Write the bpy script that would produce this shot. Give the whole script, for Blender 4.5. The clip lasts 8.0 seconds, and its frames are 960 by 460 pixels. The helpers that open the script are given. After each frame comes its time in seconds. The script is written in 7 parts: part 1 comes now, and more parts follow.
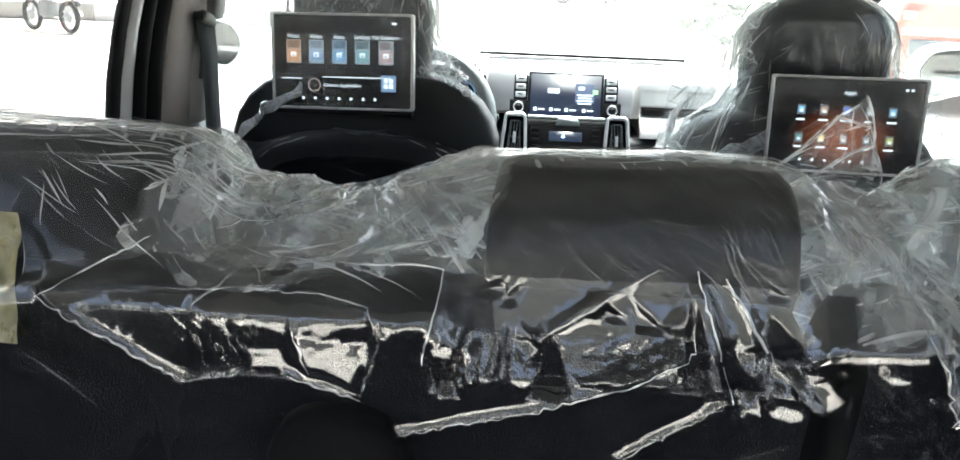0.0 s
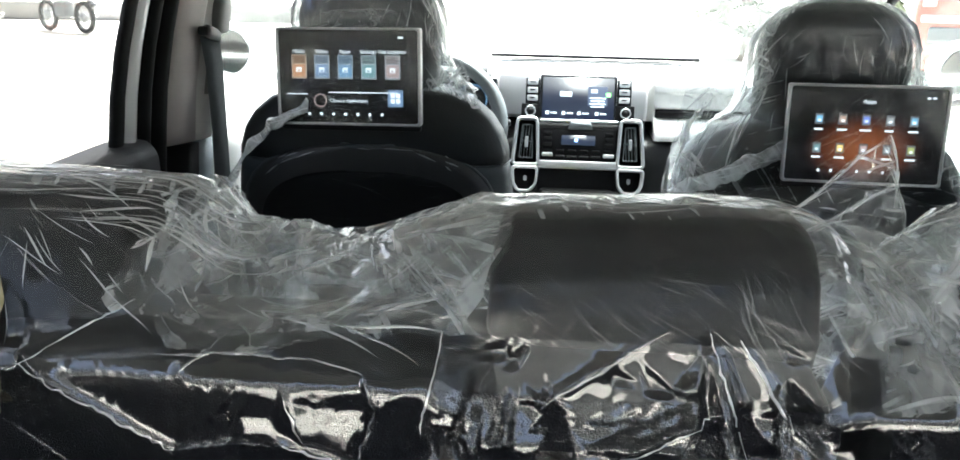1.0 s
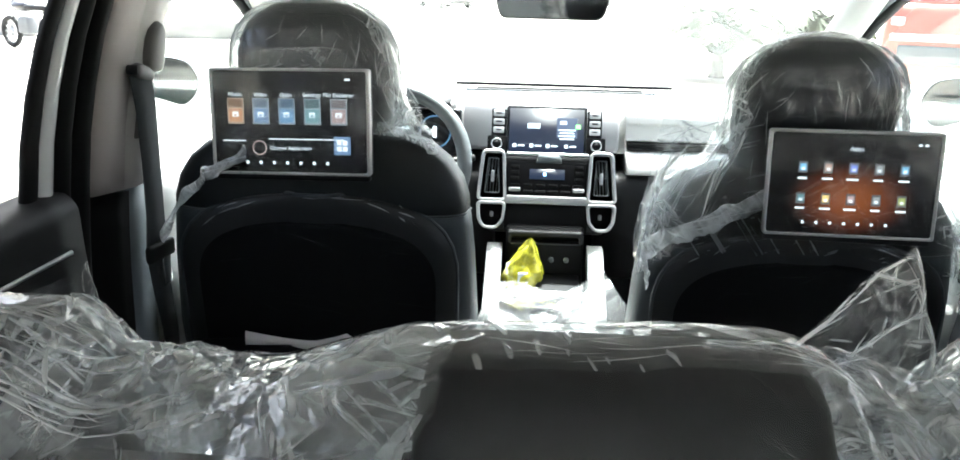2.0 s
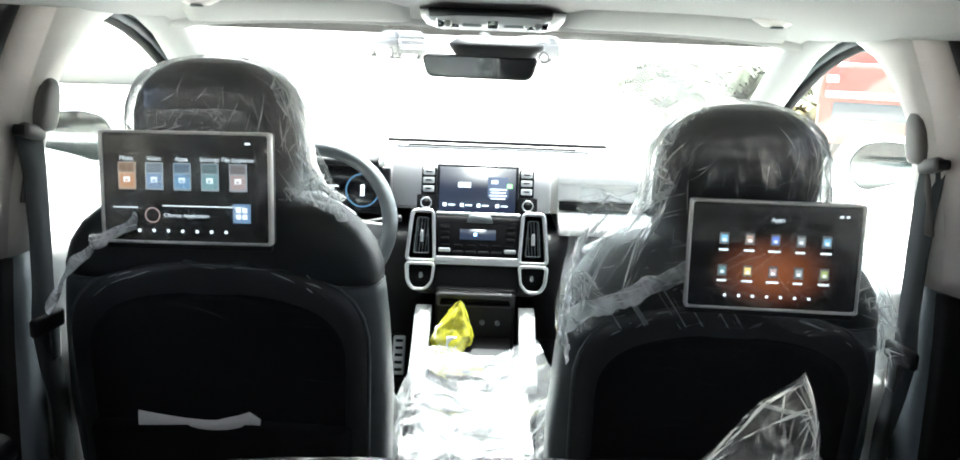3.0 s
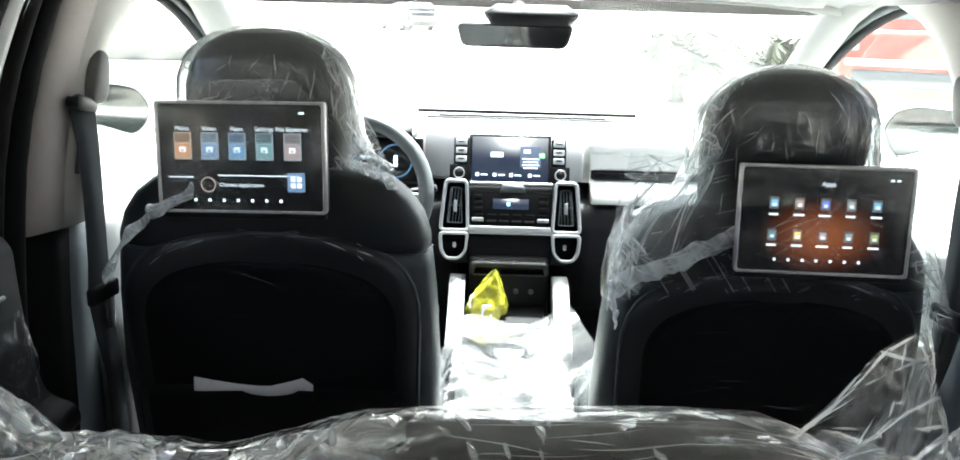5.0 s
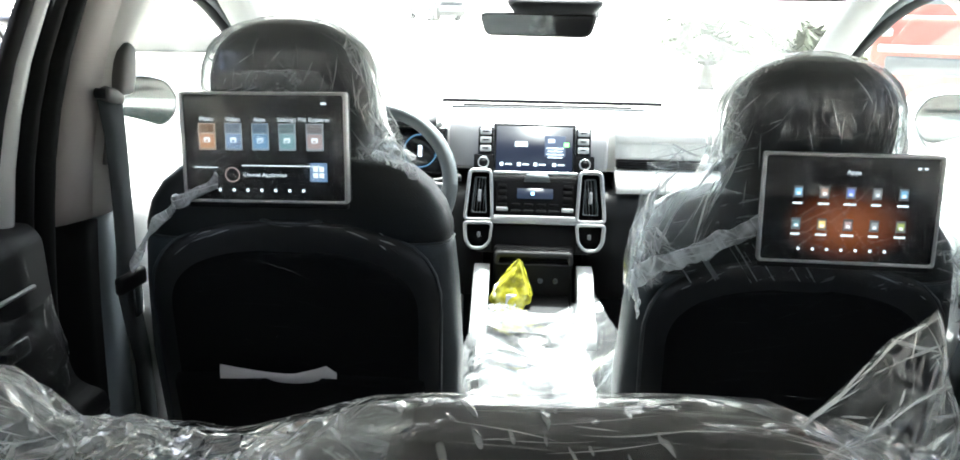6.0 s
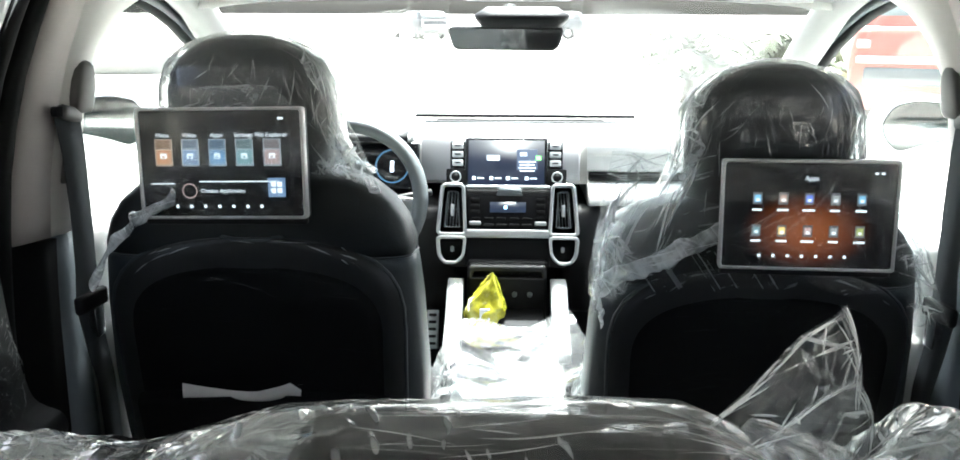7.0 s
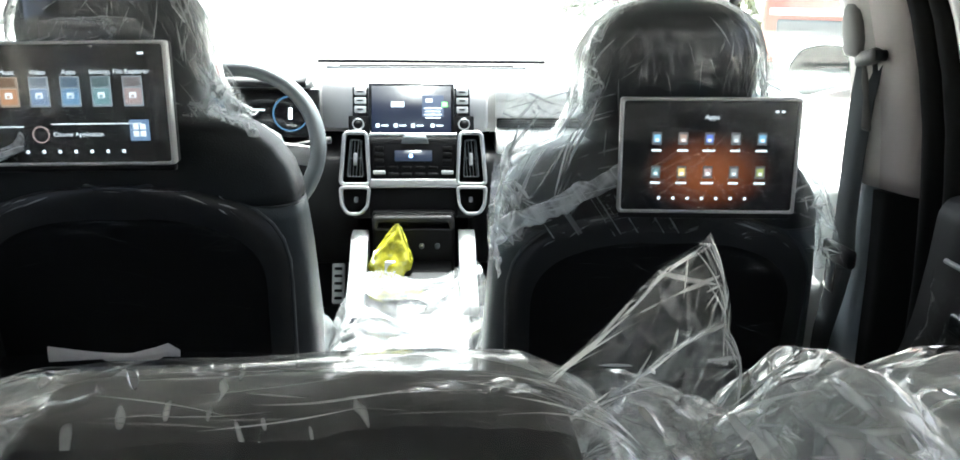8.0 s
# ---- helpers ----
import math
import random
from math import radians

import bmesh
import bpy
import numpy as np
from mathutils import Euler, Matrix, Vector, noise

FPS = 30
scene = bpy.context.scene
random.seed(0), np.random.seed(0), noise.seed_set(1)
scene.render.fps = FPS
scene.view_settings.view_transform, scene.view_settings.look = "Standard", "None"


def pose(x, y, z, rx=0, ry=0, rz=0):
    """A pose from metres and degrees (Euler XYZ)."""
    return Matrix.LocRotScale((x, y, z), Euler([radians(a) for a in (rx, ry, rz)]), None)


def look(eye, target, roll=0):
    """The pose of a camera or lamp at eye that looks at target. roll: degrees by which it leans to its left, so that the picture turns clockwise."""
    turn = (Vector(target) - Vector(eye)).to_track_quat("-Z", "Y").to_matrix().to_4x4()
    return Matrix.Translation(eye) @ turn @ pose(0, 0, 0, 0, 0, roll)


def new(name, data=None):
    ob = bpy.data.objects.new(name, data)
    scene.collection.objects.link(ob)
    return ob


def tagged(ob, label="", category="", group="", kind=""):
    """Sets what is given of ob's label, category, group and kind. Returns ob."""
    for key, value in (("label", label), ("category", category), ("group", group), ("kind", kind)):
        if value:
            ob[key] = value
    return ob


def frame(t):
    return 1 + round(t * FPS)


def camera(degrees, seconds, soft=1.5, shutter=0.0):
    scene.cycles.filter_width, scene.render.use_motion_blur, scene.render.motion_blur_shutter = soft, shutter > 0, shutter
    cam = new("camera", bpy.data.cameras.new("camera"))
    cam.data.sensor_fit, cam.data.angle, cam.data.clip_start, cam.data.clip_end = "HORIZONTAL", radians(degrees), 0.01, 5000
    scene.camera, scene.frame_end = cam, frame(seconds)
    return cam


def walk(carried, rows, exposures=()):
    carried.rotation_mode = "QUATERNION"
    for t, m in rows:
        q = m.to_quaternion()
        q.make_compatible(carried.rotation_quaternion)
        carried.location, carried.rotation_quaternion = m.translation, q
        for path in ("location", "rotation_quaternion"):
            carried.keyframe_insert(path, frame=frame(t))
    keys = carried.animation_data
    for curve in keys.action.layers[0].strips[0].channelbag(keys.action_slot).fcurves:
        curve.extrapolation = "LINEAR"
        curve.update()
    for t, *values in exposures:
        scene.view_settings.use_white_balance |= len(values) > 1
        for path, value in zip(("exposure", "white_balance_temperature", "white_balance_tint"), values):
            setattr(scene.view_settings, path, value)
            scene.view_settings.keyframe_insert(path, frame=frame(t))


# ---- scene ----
# ---- camera and walk ----
cam = camera(58.5, 8.0, soft=1.6)
PATH = [
    (0, (-0.088, -1.448, 1.389), (-0.214, 0.465, 0.819), 2.1),
    (0.5, (-0.089, -1.445, 1.395), (-0.228, 0.462, 0.81), 2.0),
    (1, (-0.082, -1.411, 1.419), (-0.245, 0.494, 0.831), 1.1),
    (1.5, (-0.074, -1.334, 1.427), (-0.214, 0.572, 0.835), 1.1),
    (2.8, (-0.032, -1.211, 1.478), (-0.057, 0.737, 1.025), 1.9),
    (3, (-0.013, -1.198, 1.465), (-0.009, 0.752, 1.022), 2.2),
    (3.5, (0.037, -1.187, 1.455), (0.139, 0.761, 1.016), 2.3),
    (4, (0.016, -1.186, 1.453), (0.175, 0.753, 0.989), 2.0),
    (4.5, (-0.072, -1.21, 1.458), (0.0, 0.729, 0.972), 1.9),
    (6, (-0.059, -1.215, 1.458), (-0.145, 0.712, 0.928), 1.0),
    (6.5, (-0.058, -1.247, 1.463), (-0.132, 0.691, 0.977), 0.8),
    (7, (-0.019, -1.21, 1.45), (-0.079, 0.728, 0.959), 0.2),
    (7.5, (0.0, -1.174, 1.434), (0.017, 0.739, 0.85), -0.1),
    (8, (0.03, -1.144, 1.419), (0.144, 0.763, 0.828), 0.8),
]

walk(cam, [(t, look(eye, target, roll)) for t, eye, target, roll in PATH], [(0.0, 3.42, 5740, -2), (8.0, 3.42, 5740, -2)])

# ---- world and sun ----
SUN_ELEV, SUN_TURN = radians(66), radians(14)   # turn: from straight ahead towards the right
world = bpy.data.worlds.new("World")
scene.world = world
world.use_nodes = True
wn = world.node_tree
sky = wn.nodes.new("ShaderNodeTexSky")
sky.sky_type = "NISHITA"
sky.sun_disc = False
sky.sun_elevation = SUN_ELEV
sky.sun_rotation = SUN_TURN
sky.air_density, sky.dust_density, sky.ozone_density = 0.22, 9.5, 0.0
wn.links.new(sky.outputs[0], wn.nodes["Background"].inputs[0])
wn.nodes["Background"].inputs[1].default_value = 0.15
sun_data = bpy.data.lights.new("sun", "SUN")
sun_data.energy, sun_data.angle, sun_data.color = 5.0, radians(0.6), (1.0, 0.95, 0.88)
sun = new("sun", sun_data)
sun_way = Vector((math.sin(SUN_TURN) * math.cos(SUN_ELEV), math.cos(SUN_TURN) * math.cos(SUN_ELEV), math.sin(SUN_ELEV)))
sun.matrix_world = look(sun_way * 30, (0, 0, 0))


# ---- materials ----
def mat(name, color, rough=0.5, metal=0.0, vary=0.12, scale=6.0, bump=0.0, bscale=200.0, tint=None, coat=0.0, spec=0.5, stretch=None):
    """A procedural surface: colour that varies at two scales, grain and relief."""
    m = bpy.data.materials.new(name)
    m.use_nodes = True
    nt = m.node_tree
    b = nt.nodes["Principled BSDF"]
    tc = nt.nodes.new("ShaderNodeTexCoord")
    mp = nt.nodes.new("ShaderNodeMapping")
    nt.links.new(tc.outputs["Object"], mp.inputs[0])
    if stretch:
        mp.inputs["Scale"].default_value = stretch
    n1, n2 = nt.nodes.new("ShaderNodeTexNoise"), nt.nodes.new("ShaderNodeTexNoise")
    n1.inputs["Scale"].default_value, n1.inputs["Detail"].default_value = scale, 5
    n2.inputs["Scale"].default_value, n2.inputs["Detail"].default_value = bscale, 3
    for n in (n1, n2):
        nt.links.new(mp.outputs[0], n.inputs["Vector"])
    add = nt.nodes.new("ShaderNodeMath")
    add.operation = "ADD"
    nt.links.new(n1.outputs[0], add.inputs[0])
    nt.links.new(n2.outputs[0], add.inputs[1])
    ramp = nt.nodes.new("ShaderNodeMapRange")
    ramp.inputs[1].default_value, ramp.inputs[2].default_value = 0.6, 1.4
    nt.links.new(add.outputs[0], ramp.inputs[0])
    mix = nt.nodes.new("ShaderNodeMix")
    mix.data_type = "RGBA"
    c = Vector(color)
    low, high = c * (1 - vary), (Vector(tint) if tint else c * (1 + vary))
    mix.inputs[6].default_value = (*low, 1)
    mix.inputs[7].default_value = (*high, 1)
    nt.links.new(ramp.outputs[0], mix.inputs[0])
    nt.links.new(mix.outputs[2], b.inputs["Base Color"])
    rr = nt.nodes.new("ShaderNodeMapRange")
    rr.inputs[3].default_value, rr.inputs[4].default_value = max(0.02, rough - 0.08), min(1.0, rough + 0.08)
    nt.links.new(n1.outputs[0], rr.inputs[0])
    nt.links.new(rr.outputs[0], b.inputs["Roughness"])
    b.inputs["Metallic"].default_value = metal
    b.inputs["Coat Weight"].default_value = coat
    b.inputs["Specular IOR Level"].default_value = spec
    if bump:
        bp = nt.nodes.new("ShaderNodeBump")
        bp.inputs["Strength"].default_value, bp.inputs["Distance"].default_value = bump, 0.002
        nt.links.new(n2.outputs[0], bp.inputs["Height"])
        nt.links.new(bp.outputs[0], b.inputs["Normal"])
    return m


def glow(name, color, power):
    m = bpy.data.materials.new(name)
    m.use_nodes = True
    nt = m.node_tree
    b = nt.nodes["Principled BSDF"]
    b.inputs["Base Color"].default_value = (0.01, 0.01, 0.01, 1)
    b.inputs["Emission Color"].default_value = (*color, 1)
    b.inputs["Emission Strength"].default_value = power
    return m


def film_mat(name, gloss=0.55, least=0.036, haze=0.002, haze_more=0.03, rough=0.07, crease=0.10, crinkle=0.7, calm=0.05, pleat=0.45, rim=0.3, coarse=1.0, patch=0.42, power=2.6, tint=(0.97, 0.98, 0.98)):
    """Thin clear plastic: see-through, glossy at a slant, crinkled into small flat facets, with white along its creases
    standing in for highlights.
    """
    m = bpy.data.materials.new(name)
    m.use_nodes = True
    nt = m.node_tree
    nt.nodes.remove(nt.nodes["Principled BSDF"])
    add_node, link = nt.nodes.new, nt.links.new
    def maths(op, a, b2):
        n = add_node("ShaderNodeMath")
        n.operation = op
        for q, v in enumerate((a, b2)):
            if isinstance(v, (int, float)):
                n.inputs[q].default_value = v
            else:
                link(v, n.inputs[q])
        return n.outputs[0]
    def spread(v, lo, hi, a, b2):
        n = add_node("ShaderNodeMapRange")
        for q, x in ((1, lo), (2, hi), (3, a), (4, b2)):
            n.inputs[q].default_value = x
        link(v, n.inputs[0])
        return n.outputs[0]
    clear = add_node("ShaderNodeBsdfTransparent")
    clear.inputs[0].default_value = (*tint, 1)
    shine = add_node("ShaderNodeBsdfGlossy")
    shine.inputs["Roughness"].default_value = rough
    shine.inputs["Color"].default_value = (0.98, 0.97, 0.96, 1)
    milk, milk2, both = add_node("ShaderNodeBsdfDiffuse"), add_node("ShaderNodeBsdfTranslucent"), add_node("ShaderNodeMixShader")
    for q in (milk, milk2):
        q.inputs[0].default_value = (0.92, 0.94, 0.95, 1)
    link(milk.outputs[0], both.inputs[1])
    link(milk2.outputs[0], both.inputs[2])
    both.inputs[0].default_value = 0.75
    tc, geo = add_node("ShaderNodeTexCoord"), add_node("ShaderNodeNewGeometry")
    def noise_at(scale, detail):
        n = add_node("ShaderNodeTexNoise")
        n.inputs["Scale"].default_value, n.inputs["Detail"].default_value = scale, detail
        link(tc.outputs["Object"], n.inputs["Vector"])
        return n.outputs[0]
    busy = spread(noise_at(9, 2), 0.40, 0.62, calm, 1.0)
    def pulled(turn, fine, long, shift):
        """Noise drawn out along one direction."""
        mp = add_node("ShaderNodeMapping")
        mp.vector_type = "TEXTURE"
        mp.inputs["Location"].default_value = (shift, 0.6 * shift, 0.05)
        mp.inputs["Rotation"].default_value = (0.25 - shift, turn, 0.4 - shift)
        mp.inputs["Scale"].default_value = (1 / fine, 5 / fine, long / fine)
        link(tc.outputs["Object"], mp.inputs[0])
        nz = add_node("ShaderNodeTexNoise")
        nz.inputs["Scale"].default_value, nz.inputs["Detail"].default_value = 1.0, 3.0
        link(mp.outputs[0], nz.inputs["Vector"])
        return nz.outputs[0]
    broad = maths("MULTIPLY", maths("ADD", pulled(0.75, 95, 14, 0.2), pulled(-0.7, 80, 14, 0.5)), 0.5)
    milky = spread(maths("ADD", maths("MULTIPLY", noise_at(16, 6), 0.4), maths("MULTIPLY", broad, 0.6)), patch, patch + 0.10, haze, haze + haze_more)
    # small flat facets of two sizes, each tilted by itself
    normal = geo.outputs["Normal"]
    for scale, stretch, turn, tilt in ((30, (1.0, 1.0, 0.40), (0.2, 0.5, 0.3), 0.30), (85, (1.0, 1.0, 0.35), (0.6, -0.7, 0.2), 0.34)):
        mp = add_node("ShaderNodeMapping")
        mp.inputs["Scale"].default_value, mp.inputs["Rotation"].default_value = stretch, turn
        link(tc.outputs["Object"], mp.inputs[0])
        cell = add_node("ShaderNodeTexVoronoi")
        cell.inputs["Scale"].default_value = scale
        link(mp.outputs[0], cell.inputs["Vector"])
        off = add_node("ShaderNodeVectorMath")
        off.operation = "SUBTRACT"
        off.inputs[1].default_value = (0.5, 0.5, 0.5)
        link(cell.outputs["Color"], off.inputs[0])
        sc = add_node("ShaderNodeVectorMath")
        sc.operation = "SCALE"
        link(off.outputs[0], sc.inputs[0])
        link(maths("MULTIPLY", busy, tilt * crinkle), sc.inputs["Scale"])
        ad = add_node("ShaderNodeVectorMath")
        ad.operation = "ADD"
        link(normal, ad.inputs[0])
        link(sc.outputs[0], ad.inputs[1])
        normal = ad.outputs[0]
    nm = add_node("ShaderNodeVectorMath")
    nm.operation = "NORMALIZE"
    link(normal, nm.inputs[0])
    # long straight fine pleats in four directions
    lines = None
    for q, (turn, fine, lo) in enumerate(((0.5, 230, 0.605), (-0.6, 260, 0.605), (1.25, 330, 0.615), (-1.2, 210, 0.605))):
        mp = add_node("ShaderNodeMapping")
        mp.vector_type = "TEXTURE"
        mp.inputs["Location"].default_value = (0.31 * q, 0.17 * q, 0.05)
        mp.inputs["Rotation"].default_value = (0.25 * q - 0.3, turn, 0.4 - 0.3 * q)
        mp.inputs["Scale"].default_value = (coarse / fine, 6 * coarse / fine, 110 * coarse / fine)
        link(tc.outputs["Object"], mp.inputs[0])
        nz = add_node("ShaderNodeTexNoise")
        nz.inputs["Scale"].default_value, nz.inputs["Detail"].default_value = 1.0, 1.0
        link(mp.outputs[0], nz.inputs["Vector"])
        some = spread(noise_at(6 + 2 * q, 1), 0.44, 0.56, 0.0, 1.0)
        here = maths("MULTIPLY", spread(nz.outputs[0], lo, lo + 0.08, 0.0, 1.0), some)
        lines = here if lines is None else maths("MAXIMUM", lines, here)
    bm_node = add_node("ShaderNodeBump")
    bm_node.inputs["Strength"].default_value, bm_node.inputs["Distance"].default_value = min(1.0, 0.8 * pleat), 0.0025
    link(lines, bm_node.inputs["Height"])
    link(nm.outputs[0], bm_node.inputs["Normal"])
    link(bm_node.outputs[0], shine.inputs["Normal"])
    # White along pleats and sharp edges stands in for their highlights.
    white = maths("ADD", milky, maths("MULTIPLY", lines, crease))
    white = maths("ADD", white, spread(geo.outputs["Pointiness"], 0.53, 0.66, 0.0, rim))
    m1 = add_node("ShaderNodeMixShader")
    link(white, m1.inputs[0])
    link(clear.outputs[0], m1.inputs[1])
    link(both.outputs[0], m1.inputs[2])
    lw = add_node("ShaderNodeLayerWeight")
    lw.inputs["Blend"].default_value = 0.5
    link(bm_node.outputs[0], lw.inputs["Normal"])
    slant = maths("POWER", lw.outputs["Facing"], power)
    m2 = add_node("ShaderNodeMixShader")
    link(maths("ADD", maths("MULTIPLY", slant, gloss), least), m2.inputs[0])
    link(m1.outputs[0], m2.inputs[1])
    link(shine.outputs[0], m2.inputs[2])
    link(m2.outputs[0], nt.nodes["Material Output"].inputs[0])
    return m


LEATHER = mat("leather_black", (0.016, 0.019, 0.0205), 0.42, spec=0.42, bump=0.25, bscale=420, scale=9)
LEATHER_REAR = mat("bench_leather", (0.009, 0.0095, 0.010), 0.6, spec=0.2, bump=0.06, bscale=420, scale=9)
# Paler, bluer copy of the leather: light on the bolsters put into colour.
LEATHER_LIT = mat("leather_bolster_lit", (0.044, 0.054, 0.059), 0.45, bump=0.25, bscale=420, scale=9)
LEATHER_GREY = mat("leather_grey", (0.05, 0.058, 0.062), 0.45, bump=0.25, bscale=420, scale=9)
SHELL = mat("seat_shell", (0.017, 0.018, 0.019), 0.40, bump=0.15, bscale=500)
FABRIC = mat("black_fabric", (0.006, 0.006, 0.0065), 0.9, bump=0.5, bscale=900, spec=0.12)
CARPET = mat("carpet", (0.008, 0.008, 0.010), 0.95, bump=0.8, bscale=700, vary=0.3, spec=0.15)
LINER = mat("headliner", (0.29, 0.287, 0.278), 0.9, bump=0.08, bscale=900, vary=0.05, scale=3, spec=0.2)
BEIGE = mat("pillar_beige", (0.52, 0.50, 0.475), 0.6, bump=0.15, bscale=700, vary=0.05, scale=4)
FLESH_BEIGE = mat("pillar_band", (0.44, 0.40, 0.38), 0.6, bump=0.15, bscale=700, vary=0.05, scale=4)
TRIM_GREY = mat("trim_grey", (0.075, 0.085, 0.09), 0.5, bump=0.2, bscale=800, vary=0.08)
TRIM_BLACK = mat("trim_black", (0.010, 0.010, 0.011), 0.55, spec=0.22, bump=0.2, bscale=700)
# Beige fittings in shade: the darkening is put into this taupe.
BEIGE_SHADED = mat("shaded_beige_plastic", (0.088, 0.083, 0.077), 0.5, vary=0.05)
PILLAR_GREY = mat("pillar_grey", (0.20, 0.23, 0.25), 0.5, bump=0.2, bscale=800, vary=0.06)
PIANO = mat("gloss_black", (0.008, 0.008, 0.009), 0.12, vary=0.05)
SILVER = mat("satin_silver", (0.36, 0.37, 0.375), 0.36, metal=0.6, vary=0.04)
GREY_PALE = mat("roof_console_grey", (0.24, 0.245, 0.25), 0.35, vary=0.05, scale=5)
PANEL = mat("panel_light_grey", (0.46, 0.475, 0.48), 0.42, vary=0.05, scale=5, metal=0.1)
DASH = mat("dash_light", (0.72, 0.72, 0.70), 0.6, bump=0.25, bscale=600, vary=0.05)
MATT_BLACK = mat("matt_black", (0.004, 0.004, 0.0045), 0.6, spec=0.10, bump=0.1, bscale=700)
CHROME = mat("chrome", (0.75, 0.75, 0.76), 0.12, metal=1.0, vary=0.02)
RUBBER = mat("seal_rubber", (0.006, 0.006, 0.006), 0.7, spec=0.12, vary=0.2, scale=20)
PAINT = mat("white_paint", (0.78, 0.79, 0.80), 0.25, coat=0.6, vary=0.02, scale=2)
WEBBING = mat("belt_webbing", (0.060, 0.068, 0.072), 0.8, bump=0.5, bscale=900)
PAPER = mat("paper", (0.72, 0.70, 0.68), 0.8, vary=0.04)
BEZEL = mat("monitor_frame", (0.58, 0.57, 0.56), 0.35, metal=0.6, vary=0.05)
FILM = film_mat("clear_plastic", haze=0.0, haze_more=0.022, crinkle=0.5)
FILM_TAUT = film_mat("taut_clear_plastic", least=0.115, haze=0.0, haze_more=0.010, rough=0.04, crease=0.0, crinkle=0.10, calm=0.0, pleat=0.0)
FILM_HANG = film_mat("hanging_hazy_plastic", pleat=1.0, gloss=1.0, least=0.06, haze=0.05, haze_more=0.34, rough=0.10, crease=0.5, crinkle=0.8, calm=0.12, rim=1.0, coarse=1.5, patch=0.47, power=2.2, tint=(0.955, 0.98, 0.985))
FILM_CURTAIN = film_mat("smooth_hanging_plastic", pleat=0.7, gloss=0.8, least=0.03, haze=0.055, haze_more=0.19, rough=0.08, crease=0.25, crinkle=0.25, calm=0.05, rim=0.8, coarse=1.6, patch=0.50, power=2.6, tint=(0.965, 0.985, 0.985))
FILM_FLAP = film_mat("standing_clear_plastic", pleat=0.5, gloss=0.7, least=0.05, haze=0.02, haze_more=0.11, rough=0.10, crease=0.4, crinkle=0.5, calm=0.10, rim=1.0, coarse=1.5, patch=0.53, power=2.2)
FILM_BAG = film_mat("hazy_bag_plastic", pleat=0.5, gloss=0.8, least=0.05, haze=0.17, haze_more=0.16, rough=0.10, crease=0.2, crinkle=0.25, calm=0.05, rim=0.8, coarse=1.6, patch=0.48)
FILM_HOOD = film_mat("hood_plastic", least=0.028, haze=0.0, haze_more=0.022, rough=0.08, crease=0.08, crinkle=0.10, calm=0.02, pleat=0.25)
FILM_CONSOLE = film_mat("console_plastic", pleat=0.2, gloss=0.8, least=0.05, haze=0.15, haze_more=0.08, rough=0.14, crease=0.08, rim=0.9, coarse=2.2, crinkle=0.12, calm=0.1, patch=0.47)
FILM_FOLD = film_mat("stiff_clear_plastic", pleat=0.5, gloss=0.6, least=0.06, haze=0.05, haze_more=0.24, rough=0.16, crease=0.5, crinkle=0.7, calm=0.15, rim=1.0, coarse=1.5, patch=0.525, power=2.2)
FILM_SEAT = film_mat("seat_wrap_plastic", pleat=0.35, gloss=0.95, least=0.05, haze=0.02, haze_more=0.13, power=1.9, patch=0.47, coarse=2.0, rough=0.09, rim=0.8, crease=0.06, crinkle=0.4, calm=0.05)
FILM_WHITE = film_mat("milky_plastic", pleat=1.0, gloss=0.7, least=0.08, haze=0.36, haze_more=0.55, rough=0.12, crease=0.9, rim=0.9, coarse=1.5, crinkle=1.0, calm=0.3)
FILM_SOFT = film_mat("thin_screen_film", pleat=1.0, gloss=0.4, least=0.03, haze=0.012, haze_more=0.05, rough=0.10, crease=0.14, crinkle=0.4, coarse=2.2)
YELLOW = mat("yellow_plastic", (0.19, 0.185, 0.012), 0.22, vary=0.35, scale=25, coat=0.5)
TAPE = mat("olive_tape", (0.20, 0.18, 0.09), 0.3, vary=0.3, scale=30, coat=0.4)


